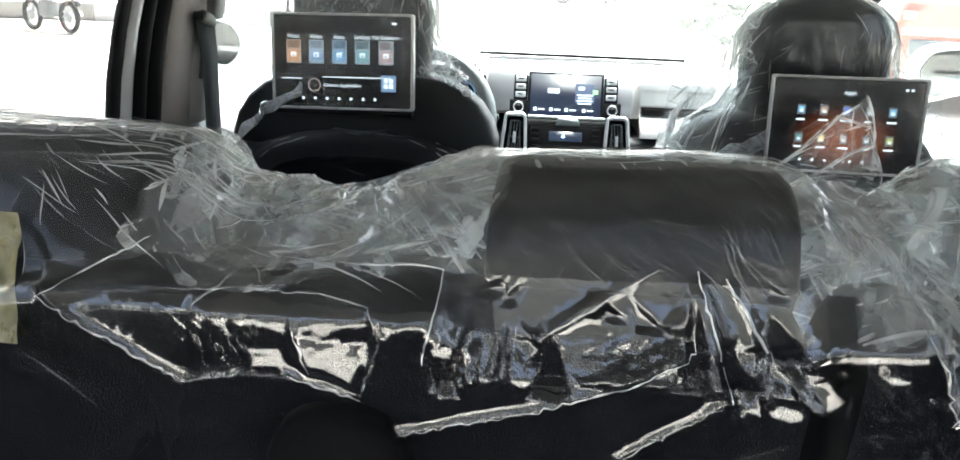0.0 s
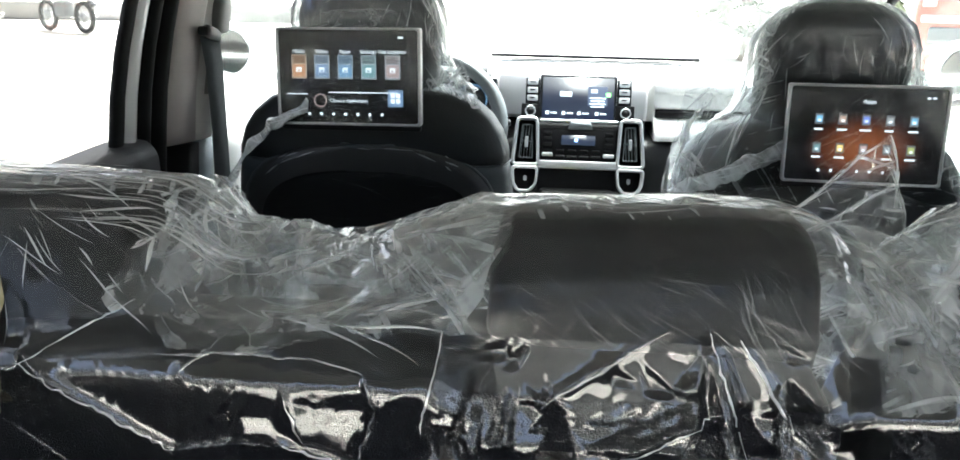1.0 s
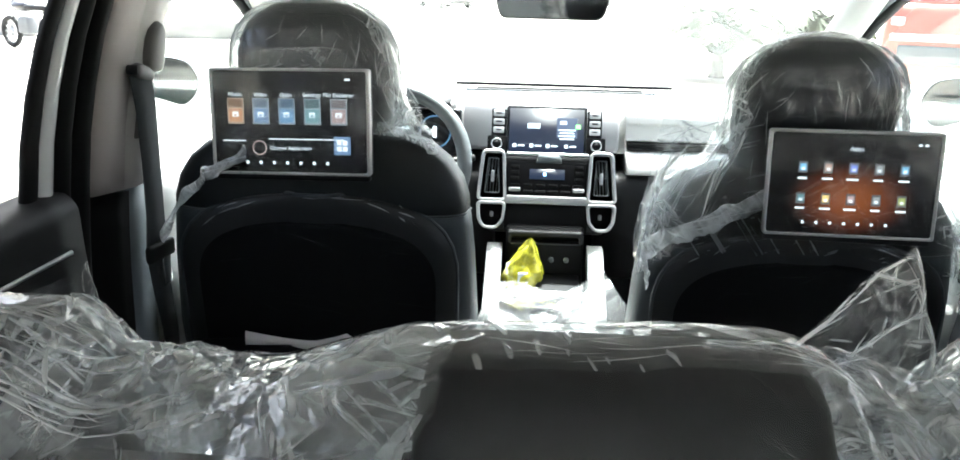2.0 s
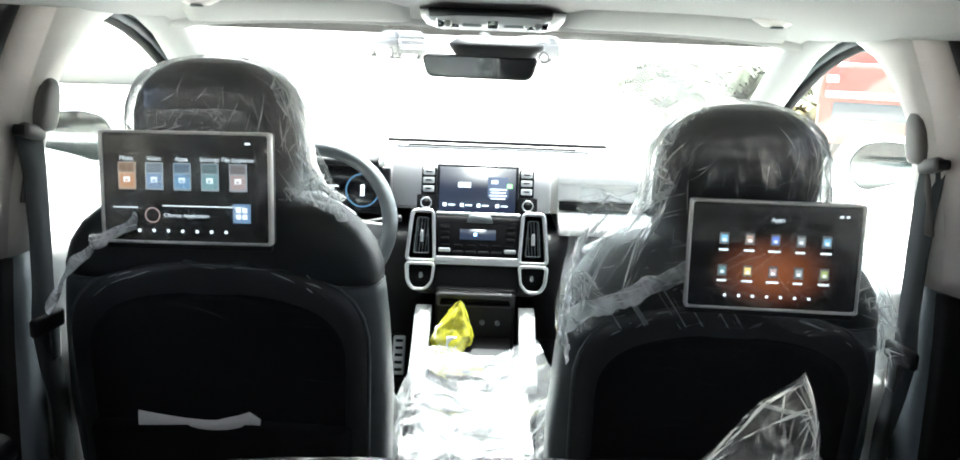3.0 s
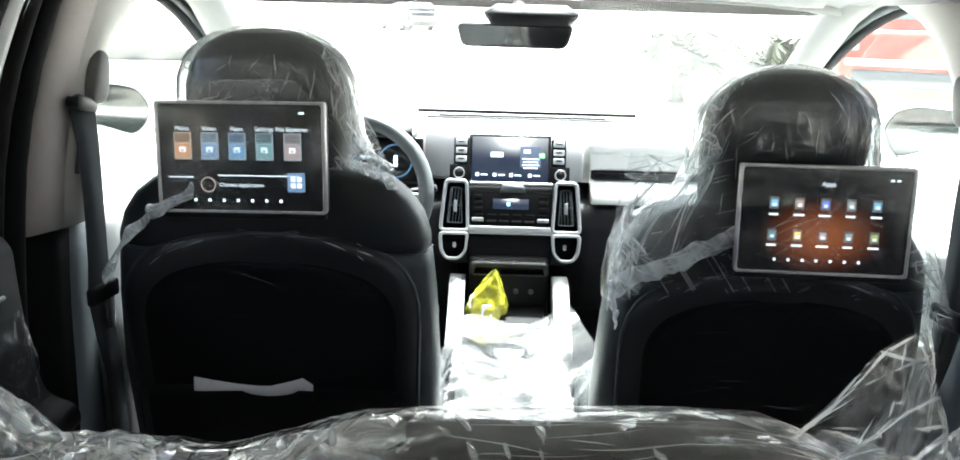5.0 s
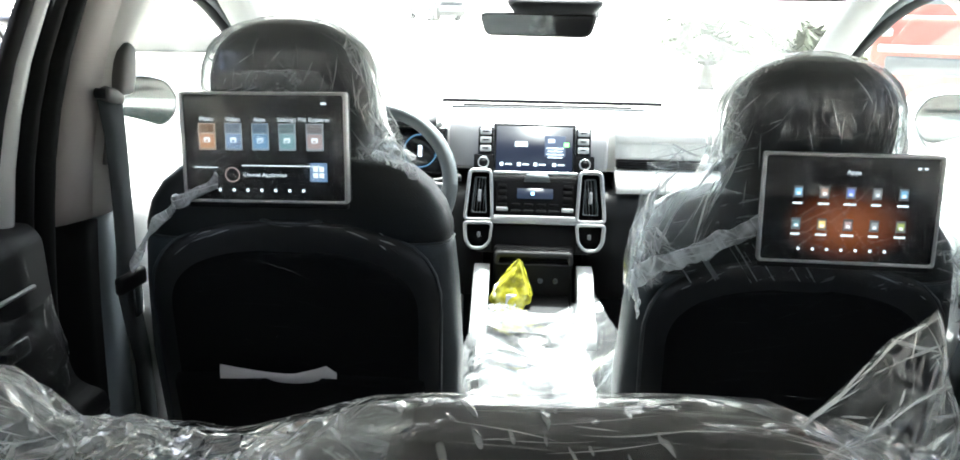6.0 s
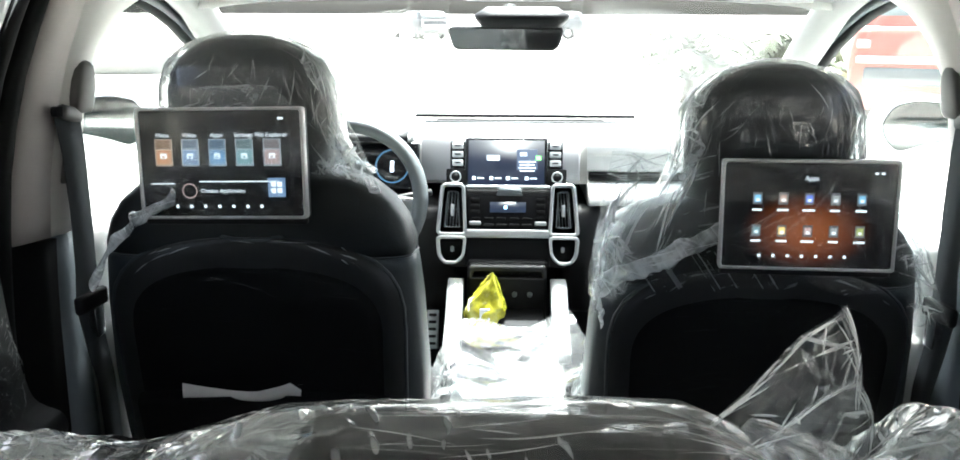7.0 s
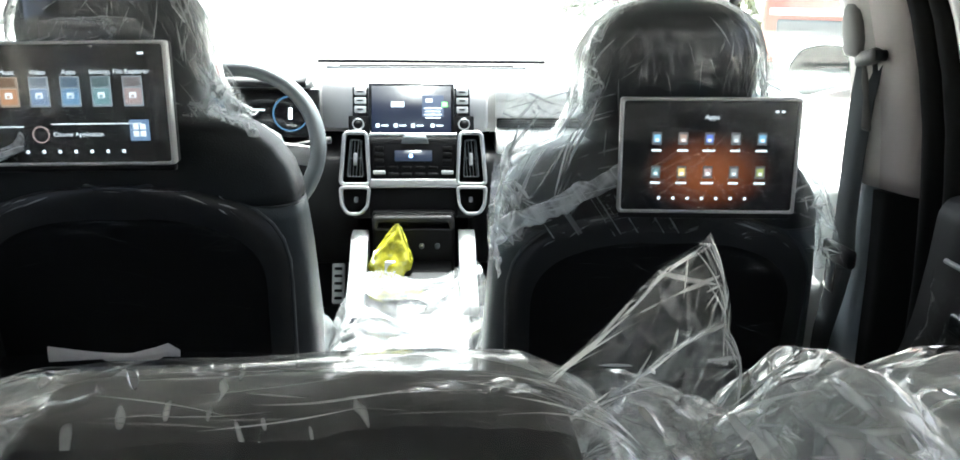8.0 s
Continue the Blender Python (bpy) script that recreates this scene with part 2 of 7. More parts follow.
def fold_glint_mat(name, low, high):
    """Sharp folds of clear film: white put in for their highlights, glossy, each fold as dense as chance has it."""
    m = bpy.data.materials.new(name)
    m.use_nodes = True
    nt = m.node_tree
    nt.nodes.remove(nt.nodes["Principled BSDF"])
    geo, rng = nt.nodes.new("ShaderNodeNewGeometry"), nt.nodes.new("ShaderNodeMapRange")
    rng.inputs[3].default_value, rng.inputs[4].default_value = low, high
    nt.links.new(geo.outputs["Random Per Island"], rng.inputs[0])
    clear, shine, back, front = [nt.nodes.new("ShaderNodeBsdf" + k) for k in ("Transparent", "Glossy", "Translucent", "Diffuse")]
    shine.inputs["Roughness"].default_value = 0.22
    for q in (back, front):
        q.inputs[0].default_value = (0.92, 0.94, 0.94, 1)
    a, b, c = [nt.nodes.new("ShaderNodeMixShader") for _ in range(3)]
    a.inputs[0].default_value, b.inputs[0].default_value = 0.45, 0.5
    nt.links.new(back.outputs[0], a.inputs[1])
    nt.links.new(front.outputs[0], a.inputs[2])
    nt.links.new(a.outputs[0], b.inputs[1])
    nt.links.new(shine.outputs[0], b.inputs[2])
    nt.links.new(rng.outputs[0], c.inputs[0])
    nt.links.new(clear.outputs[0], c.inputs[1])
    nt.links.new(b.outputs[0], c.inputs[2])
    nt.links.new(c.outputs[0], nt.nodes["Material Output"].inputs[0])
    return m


FOLD_GLINT = fold_glint_mat("film_fold_glint", 0.03, 0.90)
FOLD_GLINT_FAINT = fold_glint_mat("faint_film_fold_glint", 0.03, 0.22)


def pane_mat(name, tint, veil):
    m = bpy.data.materials.new(name)
    m.use_nodes = True
    nt = m.node_tree
    nt.nodes.remove(nt.nodes["Principled BSDF"])
    clear = nt.nodes.new("ShaderNodeBsdfTransparent")
    clear.inputs[0].default_value = (*tint, 1)
    shine = nt.nodes.new("ShaderNodeBsdfGlossy")
    shine.inputs["Roughness"].default_value = 0.02
    # A weak pale translucent share stands in for glare on the glass.
    veil_shader = nt.nodes.new("ShaderNodeBsdfTranslucent")
    veil_shader.inputs[0].default_value = (0.85, 0.83, 0.78, 1)
    tc = nt.nodes.new("ShaderNodeTexCoord")
    nz = nt.nodes.new("ShaderNodeTexNoise")
    nz.inputs["Scale"].default_value, nz.inputs["Detail"].default_value = 7, 8
    nt.links.new(tc.outputs["Object"], nz.inputs["Vector"])
    mr = nt.nodes.new("ShaderNodeMapRange")
    mr.inputs[3].default_value, mr.inputs[4].default_value = veil * 0.8, veil * 1.2
    nt.links.new(nz.outputs[0], mr.inputs[0])
    a, b = nt.nodes.new("ShaderNodeMixShader"), nt.nodes.new("ShaderNodeMixShader")
    nt.links.new(mr.outputs[0], a.inputs[0])
    nt.links.new(clear.outputs[0], a.inputs[1])
    nt.links.new(veil_shader.outputs[0], a.inputs[2])
    b.inputs[0].default_value = 0.05
    nt.links.new(a.outputs[0], b.inputs[1])
    nt.links.new(shine.outputs[0], b.inputs[2])
    nt.links.new(b.outputs[0], nt.nodes["Material Output"].inputs[0])
    return m


WINDSCREEN = pane_mat("veiled_windscreen", (0.93, 0.96, 0.94), 0.006)
SIDE_GLASS = pane_mat("side_glass", (0.88, 0.91, 0.90), 0.014)
REAR_GLASS = pane_mat("tinted_side_glass", (0.74, 0.735, 0.72), 0.02)
# Near-black teal tint stands in for the dim view these mirrors reflect.
DOOR_MIRROR_DIMMED = mat("door_mirror_dimmed", (0.0045, 0.0095, 0.0092), 0.02, metal=1.0, vary=0.01)
DOOR_MIRROR_DIMMED.node_tree.nodes["Principled BSDF"].inputs["Roughness"].default_value = 0.02
MIRROR = mat("mirror_glass", (0.78, 0.80, 0.79), 0.02, metal=1.0, vary=0.01)
MIRROR.node_tree.nodes["Principled BSDF"].inputs["Roughness"].default_value = 0.02


# ---- shapes ----
def part(name, bm, material, parent=None, label="", smooth=True, m=None):
    """Links a bmesh, or (points, faces), as one mesh object."""
    me = bpy.data.meshes.new(name)
    if isinstance(bm, tuple):
        me.from_pydata(bm[0], [], bm[1])
        me.update()
    else:
        bmesh.ops.recalc_face_normals(bm, faces=bm.faces)
        bm.to_mesh(me)
        bm.free()
    me.materials.append(material)
    if smooth:
        me.polygons.foreach_set("use_smooth", [True] * len(me.polygons))
    ob = new(name, me)
    if parent is not None:
        ob.parent = parent
    if m is not None:
        ob.matrix_basis = m
    if label:
        ob["label"] = label
    return ob


def thing(name, label, category, m=None, group="", kind=""):
    ob = new(name)
    ob.empty_display_size = 0.05
    if m is not None:
        ob.matrix_basis = m
    return tagged(ob, label, category, group, kind)


def box(sx, sy, sz, r=0.0, seg=2, at=(0, 0, 0), rot=None):
    """A block with rounded edges."""
    bm = bmesh.new()
    bmesh.ops.create_cube(bm, size=1)
    bmesh.ops.scale(bm, vec=(sx, sy, sz), verts=bm.verts)
    if r > 0:
        bmesh.ops.bevel(bm, geom=bm.edges[:], offset=min(r, 0.49 * min(sx, sy, sz)), segments=seg, profile=0.5, affect="EDGES")
    if rot:
        bmesh.ops.rotate(bm, matrix=Euler([radians(a) for a in rot]).to_matrix(), verts=bm.verts)
    bmesh.ops.translate(bm, vec=at, verts=bm.verts)
    return bm


def join(*bms):
    """One bmesh from several."""
    out = bms[0]
    for b in bms[1:]:
        me = bpy.data.meshes.new("join")
        b.to_mesh(me)
        b.free()
        out.from_mesh(me)
        bpy.data.meshes.remove(me)
    return out


def loft(rings, cap=True, closed=True):
    """A skin over rings of equally many points."""
    bm = bmesh.new()
    vs = [[bm.verts.new(p) for p in ring] for ring in rings]
    n = len(rings[0])
    for a, b in zip(vs, vs[1:]):
        for i in range(n if closed else n - 1):
            j = (i + 1) % n
            bm.faces.new((a[i], a[j], b[j], b[i]))
    if cap and closed:
        bm.faces.new(vs[0][::-1])
        bm.faces.new(vs[-1])
    return bm


def oval(cx, cy, z, hw, hd, n=32, p=4.0):
    ring = []
    for i in range(n):
        a = 2 * math.pi * i / n
        c, s = math.cos(a), math.sin(a)
        ring.append((cx + hw * math.copysign(abs(c) ** (2 / p), c), cy + hd * math.copysign(abs(s) ** (2 / p), s), z))
    return ring


def tube(points, r, n=10, flat=1.0):
    """A rod that follows points."""
    pts = [Vector(p) for p in points]
    rings = []
    for i, p in enumerate(pts):
        d = (pts[min(i + 1, len(pts) - 1)] - pts[max(i - 1, 0)]).normalized()
        side = d.cross(Vector((0, 0, 1)))
        side = side.normalized() if side.length > 1e-4 else Vector((1, 0, 0))
        up = side.cross(d).normalized()
        rr = r[i] if isinstance(r, (list, tuple)) else r
        rings.append([p + side * rr * math.cos(2 * math.pi * k / n) + up * rr * flat * math.sin(2 * math.pi * k / n) for k in range(n)])
    return loft(rings)


def disc(r, h, n=28, at=(0, 0, 0), rot=None, r2=None):
    bm = bmesh.new()
    bmesh.ops.create_cone(bm, cap_ends=True, segments=n, radius1=r, radius2=r if r2 is None else r2, depth=h)
    if rot:
        bmesh.ops.rotate(bm, matrix=Euler([radians(a) for a in rot]).to_matrix(), verts=bm.verts)
    bmesh.ops.translate(bm, vec=at, verts=bm.verts)
    return bm


def prism(poly, depth, axis="y", at=(0, 0, 0)):
    """A flat outline (two coordinates) given a thickness along an axis."""
    def put(a, b, d):
        return {"x": (d, a, b), "y": (a, d, b), "z": (a, b, d)}[axis]
    rings = [[Vector(put(a, b, d)) + Vector(at) for a, b in poly] for d in (-depth / 2, depth / 2)]
    return loft(rings)


def rounded(pts, r, n=5):
    """An outline with its corners rounded."""
    out = []
    k = len(pts)
    for i in range(k):
        p, a, b = Vector(pts[i]), Vector(pts[i - 1]), Vector(pts[(i + 1) % k])
        ra = min(r, 0.45 * (a - p).length, 0.45 * (b - p).length)
        s, e = p + (a - p).normalized() * ra, p + (b - p).normalized() * ra
        for j in range(n + 1):
            t = j / n
            out.append(tuple((1 - t) ** 2 * s + 2 * t * (1 - t) * p + t * t * e))
    return out


def band(outer, inner, depth, axis="y"):
    """A frame between two outlines of equally many points."""
    n = len(outer)
    bm = bmesh.new()
    def put(a, b, d):
        return {"x": (d, a, b), "y": (a, d, b), "z": (a, b, d)}[axis]
    rows = [[bm.verts.new(put(a, b, d)) for a, b in ring] for ring, d in ((outer, depth / 2), (outer, -depth / 2), (inner, -depth / 2), (inner, depth / 2))]
    for q in range(4):
        a, b = rows[q], rows[(q + 1) % 4]
        for i in range(n):
            j = (i + 1) % n
            bm.faces.new((a[i], a[j], b[j], b[i]))
    return bm


def grown(pts, d):
    """An outline about its middle, larger by d."""
    c = sum((Vector(p) for p in pts), Vector((0, 0))) / len(pts)
    w = max(abs(p[0] - c[0]) for p in pts)
    h = max(abs(p[1] - c[1]) for p in pts)
    return [(c[0] + (p[0] - c[0]) * (w + d) / w, c[1] + (p[1] - c[1]) * (h + d) / h) for p in pts]


def grid(P):
    """Points and faces of a sheet of nu x nv points."""
    nu, nv = P.shape[:2]
    f = [(i * nv + j, (i + 1) * nv + j, (i + 1) * nv + j + 1, i * nv + j + 1) for i in range(nu - 1) for j in range(nv - 1)]
    return [tuple(p) for p in P.reshape(-1, 3).tolist()], f


def cut_sheet(P, keep):
    """Only the faces of a sheet that keep marks, with the points that they use."""
    pts, faces = grid(P)
    faces = [f for f, k in zip(faces, keep[:-1, :-1].reshape(-1).tolist()) if k]
    used = sorted({i for f in faces for i in f})
    at = {v: q for q, v in enumerate(used)}
    return [pts[i] for i in used], [tuple(at[i] for i in f) for f in faces]


def normals(P):
    du, dv = np.gradient(P, axis=0), np.gradient(P, axis=1)
    n = np.cross(du, dv)
    return n / np.maximum(np.linalg.norm(n, axis=2, keepdims=True), 1e-9)


def soft_noise(a, b, seed, waves=6, freq=1.0):
    r = np.random.RandomState(seed)
    out = np.zeros_like(a)
    for _ in range(waves):
        t, ph = r.uniform(0, 6.28, 2)
        f = freq * r.uniform(0.5, 1.6)
        out += np.sin((a * math.cos(t) + b * math.sin(t)) * f * 6.28 + ph)
    return out / waves


def facets(a, b, seed):
    """Heights from -1 to 1 at random corners of a lattice, with flat triangles between them."""
    r = np.random.RandomState(seed)
    table = r.uniform(-1, 1, (64, 64))
    sk = (a + b) * 0.36603
    i, j = np.floor(a + sk), np.floor(b + sk)
    u, v = a + sk - i, b + sk - j
    i, j = i.astype(int) % 64, j.astype(int) % 64
    i1, j1 = (i + 1) % 64, (j + 1) % 64
    lower = u > v
    mid = np.where(lower, table[i1, j], table[i, j1])
    big, small = np.maximum(u, v), np.minimum(u, v)
    return table[i, j] * (1 - big) + mid * (big - small) + table[i1, j1] * small


def crumple(a, b, seed, wave=0.05, slope=0.4, folds=4, lean=None, spread=0.4, long=1.7):
    """Relief in metres of thin crumpled plastic: flat facets that meet in straight sharp creases, calm in some places and busy in others."""
    r = np.random.RandomState(seed)
    out = np.zeros_like(a)
    for k in range(folds):
        t = r.uniform(0, 3.14) if lean is None else lean + r.normal(0, spread)
        w = wave * r.uniform(0.7, 1.4)
        p, q = (a * math.cos(t) + b * math.sin(t)) / w, (b * math.cos(t) - a * math.sin(t)) / (w * long)
        p, q = p + 0.45 * facets(p * 0.6 + 7.3, q * 0.6 + 2.1, seed + 31 + k), q + 0.45 * facets(p * 0.6 + 1.9, q * 0.6 + 5.7, seed + 37 + k)
        gate = np.clip(0.45 + 1.3 * soft_noise(a, b, seed + 90 + k, 5, 0.14 / wave), 0.05, 1)
        out += facets(p + 20.5, q + 11.5, seed + k) * gate * slope * w * 0.5
    return out * 1.3 / math.sqrt(folds)


def fan(a, b, seed, place, count, slope, reach, aim=None, width=1.2):
    """Pleats that run out from a place where the plastic is pulled together."""
    r = np.random.RandomState(seed)
    dx, dy = a - place[0], b - place[1]
    d = np.hypot(dx, dy)
    th = np.arctan2(dy, dx) / 6.2832
    q = th * count + 0.9 * facets(a * 30, b * 30, seed + 5) + r.uniform(0, 1)
    f = q % 1.0
    tri = np.minimum(f / 0.25, (1 - f) / 0.75)
    tall = np.array(r.uniform(0.2, 1.0, count + 2))[np.floor(q).astype(int) % (count + 2)]
    far = np.clip(1 - d / reach, 0, 1) ** 0.7 * np.clip(d / 0.012, 0, 1)
    if aim is not None:
        off = np.abs((th * 6.2832 - aim + 3.1416) % 6.2832 - 3.1416)
        far = far * np.clip(1.5 - off / width, 0, 1)
    return tri * tall * far * slope * np.minimum(6.2832 * d / count, 0.02)


def ridge(a, b, points, height, width):
    """A sharp raised fold along a line of points."""
    out = np.zeros_like(a)
    for (x0, y0), (x1, y1) in zip(points, points[1:]):
        dx, dy = x1 - x0, y1 - y0
        t = np.clip(((a - x0) * dx + (b - y0) * dy) / (dx * dx + dy * dy), 0, 1)
        d = np.hypot(a - x0 - t * dx, b - y0 - t * dy)
        out = np.maximum(out, height * np.exp(-d / width))
    return out


def pleats(P, sets, seed, name, ob, label="", material=None, smooth=0, lift=0.0008):
    """Fine tapered folds that lie on a sheet. sets: stretch u0 to u1 and v0 to v1 (0 to 1), way in degrees from u towards v, spread, count, length, half width."""
    r = np.random.RandomState(seed)
    nu, nv = P.shape[:2]
    P = P.copy()
    for _ in range(smooth):
        P[1:-1] = 0.25 * P[:-2] + 0.5 * P[1:-1] + 0.25 * P[2:]
        P[:, 1:-1] = 0.25 * P[:, :-2] + 0.5 * P[:, 1:-1] + 0.25 * P[:, 2:]
    N = normals(P)
    if N[:, :, 1].mean() > 0:
        N = -N
    gu, gv = np.gradient(P, axis=0), np.gradient(P, axis=1)
    verts, faces = [], []
    n = 9
    for u0, u1, v0, v1, way, spread, count, length, width in sets:
        for _ in range(count):
            u, v = r.uniform(u0, u1) * (nu - 1), r.uniform(v0, v1) * (nv - 1)
            a, step, w, bend = radians(way) + r.normal(0, spread), length * r.uniform(0.35, 1.4) / (n - 1), width * r.uniform(0.35, 1.5), r.normal(0, 0.22) / length
            line = []
            for k in range(n):
                if not (0 <= u < nu - 1 and 0 <= v < nv - 1):
                    break
                i, j = int(u), int(v)
                fu, fv = u - i, v - j
                p = (P[i, j] * (1 - fu) + P[i + 1, j] * fu) * (1 - fv) + (P[i, j + 1] * (1 - fu) + P[i + 1, j + 1] * fu) * fv
                line.append((p, N[i, j]))
                u += math.cos(a) * step / max(np.linalg.norm(gu[i, j]), 1e-4)
                v += math.sin(a) * step / max(np.linalg.norm(gv[i, j]), 1e-4)
                a += bend * step
            if len(line) < 5:
                continue
            base, m = len(verts), len(line)
            for k, (p, nn) in enumerate(line):
                d = line[min(k + 1, m - 1)][0] - line[max(k - 1, 0)][0]
                side = np.cross(d, nn)
                side = side / max(np.linalg.norm(side), 1e-9)
                h = w * (0.06 + math.sin(math.pi * k / (m - 1)))
                verts += [tuple(p - side * h + nn * lift), tuple(p + nn * (lift + 0.9 * h)), tuple(p + side * h + nn * lift)]
            for k in range(m - 1):
                q = base + 3 * k
                faces += [(q, q + 1, q + 4, q + 3), (q + 1, q + 2, q + 5, q + 4)]
    folds = part(name, (verts, faces), material or FOLD_GLINT, ob, label)
    folds["kind"] = "stuff"
    return folds


def letters(text, size, material, parent, m, name="lettering"):
    cu = bpy.data.curves.new(name, "FONT")
    cu.body, cu.size, cu.align_x, cu.align_y = text, size, "CENTER", "CENTER"
    tmp = bpy.data.objects.new(name, cu)
    me = bpy.data.meshes.new_from_object(tmp)
    bpy.data.objects.remove(tmp)
    me.materials.clear()
    me.materials.append(material)
    ob = new(name, me)
    ob.parent = parent
    ob.matrix_basis = m
    return ob


# ---- the ground and what stands outside ----
GROUND = mat("pale_paving", (0.225, 0.208, 0.190), 0.85, vary=0.18, scale=0.5, bump=0.1, bscale=30)
g = bmesh.new()
bmesh.ops.create_grid(g, x_segments=2, y_segments=2, size=900)
# Unseen wall, added so that the film and screens mirror something dark.
tagged(part("reflection_wall", box(30, 0.25, 2.7, 0.01, at=(0, -8.6, 1.35)), mat("reflection_wall_dark", (0.060, 0.059, 0.058), 0.95, spec=0.05, vary=0.15, scale=0.8, bump=0.3, bscale=40)), "unseen wall added behind the car to darken reflections", "wall", kind="structure")
tagged(part("ground", g, GROUND, smooth=False), "pale sandy concrete paving in bright sun", "ground", kind="structure")

# ---- shell of the car ----
CX = -0.012                                      # the car's middle line

floor_bm = box(1.42, 3.4, 0.03, 0.005, at=(CX, -0.4, 0.405))
tagged(part("bulkhead", box(1.42, 0.04, 0.70, 0.005, at=(CX, 1.32, 0.73)), CARPET, smooth=False), "black carpeted front bulkhead", "wall", kind="structure")
tagged(part("floor", floor_bm, CARPET, smooth=False), "black carpeted car floor", "floor", kind="structure")


def roof_height(y):
    """Height of the headliner's middle."""
    return float(np.interp(y, [-2.0, -1.2, -0.5, 0.2, 0.55, 0.66], [1.55, 1.575, 1.575, 1.55, 1.515, 1.485]))


rows = []
for y in np.linspace(-2.0, 0.66, 28):
    top = roof_height(y)
    half = float(np.interp(y, [-2.0, -0.5, 0.3, 0.66], [0.60, 0.66, 0.66, 0.645]))
    row = []
    for u in np.linspace(-1, 1, 33):
        lip = float(np.interp(y, [0.3, 0.6], [0.055, 0.022]))
        drop = lip * abs(u) ** 6 + 0.008 * u * u
        row.append((CX + half * u, y, top - drop))
    rows.append(row)
P = np.array(rows)
up = P.copy()
up[:, :, 2] += 0.03
v1, f1 = grid(P)
v2, f2 = grid(up)
n0 = len(v1)
tagged(part("ceiling", (v1 + v2, f1 + [tuple(i + n0 for i in q) for q in f2])
            , LINER), "pale grey woven cloth headliner of the car", "ceiling", kind="structure")

# outer skin of the roof and the bonnet, white
outer = P.copy()
outer[:, :, 2] += 0.05
outer[:, :, 0] = CX + (outer[:, :, 0] - CX) * 1.06
tagged(part("roof", grid(outer), PAINT), "white painted car roof", "roof", kind="structure")
hood = []
for y in np.linspace(1.50, 2.55, 16):
    t = (y - 1.50) / 1.05
    hood.append([(CX + 0.80 * u * (1 - 0.08 * t), y, 1.09 - 0.16 * t ** 1.6 - 0.04 * abs(u) ** 3 + 0.012 * math.exp(-((abs(u) - 0.6) / 0.08) ** 2)) for u in np.linspace(-1, 1, 25)])
hood = np.array(hood)
tagged(part("bonnet", grid(hood), PAINT), "white painted bonnet with two low ribs", "bonnet", kind="structure")

# windscreen
ws = []
for v in np.linspace(0, 1, 12):
    half = 0.73 - 0.07 * v
    ws.append([(CX + half * u, 1.50 - 0.86 * v + 0.05 * (1 - u * u) * 1.0 - 0.05, 1.115 + 0.385 * v + 0.02 * (1 - u * u)) for u in np.linspace(-1, 1, 21)])
w = part("window_1", grid(np.array(ws)), WINDSCREEN)
w.visible_shadow = False
tagged(w, "glass windscreen of the car with a glare veil put in", "window", kind="structure")


def pillar_front(z):
    return float(np.interp(z, [0.45, 1.10, 1.2, 1.30, 1.36, 1.41, 1.45, 1.485, 1.50], [0.17, 0.155, 0.165, 0.19, 0.225, 0.28, 0.35, 0.47, 0.50]))


def pillar_rear(z):
    return float(np.interp(z, [0.45, 1.10, 1.2, 1.3, 1.38, 1.443, 1.50], [-0.045, -0.015, -0.003, 0.030, 0.073, 0.123, 0.170]))


def lean_in(z):
    return 0.05 * max(0.0, z - 1.0)


def side_x(s, x, z):
    return CX - 0.003 + s * (x - lean_in(z))


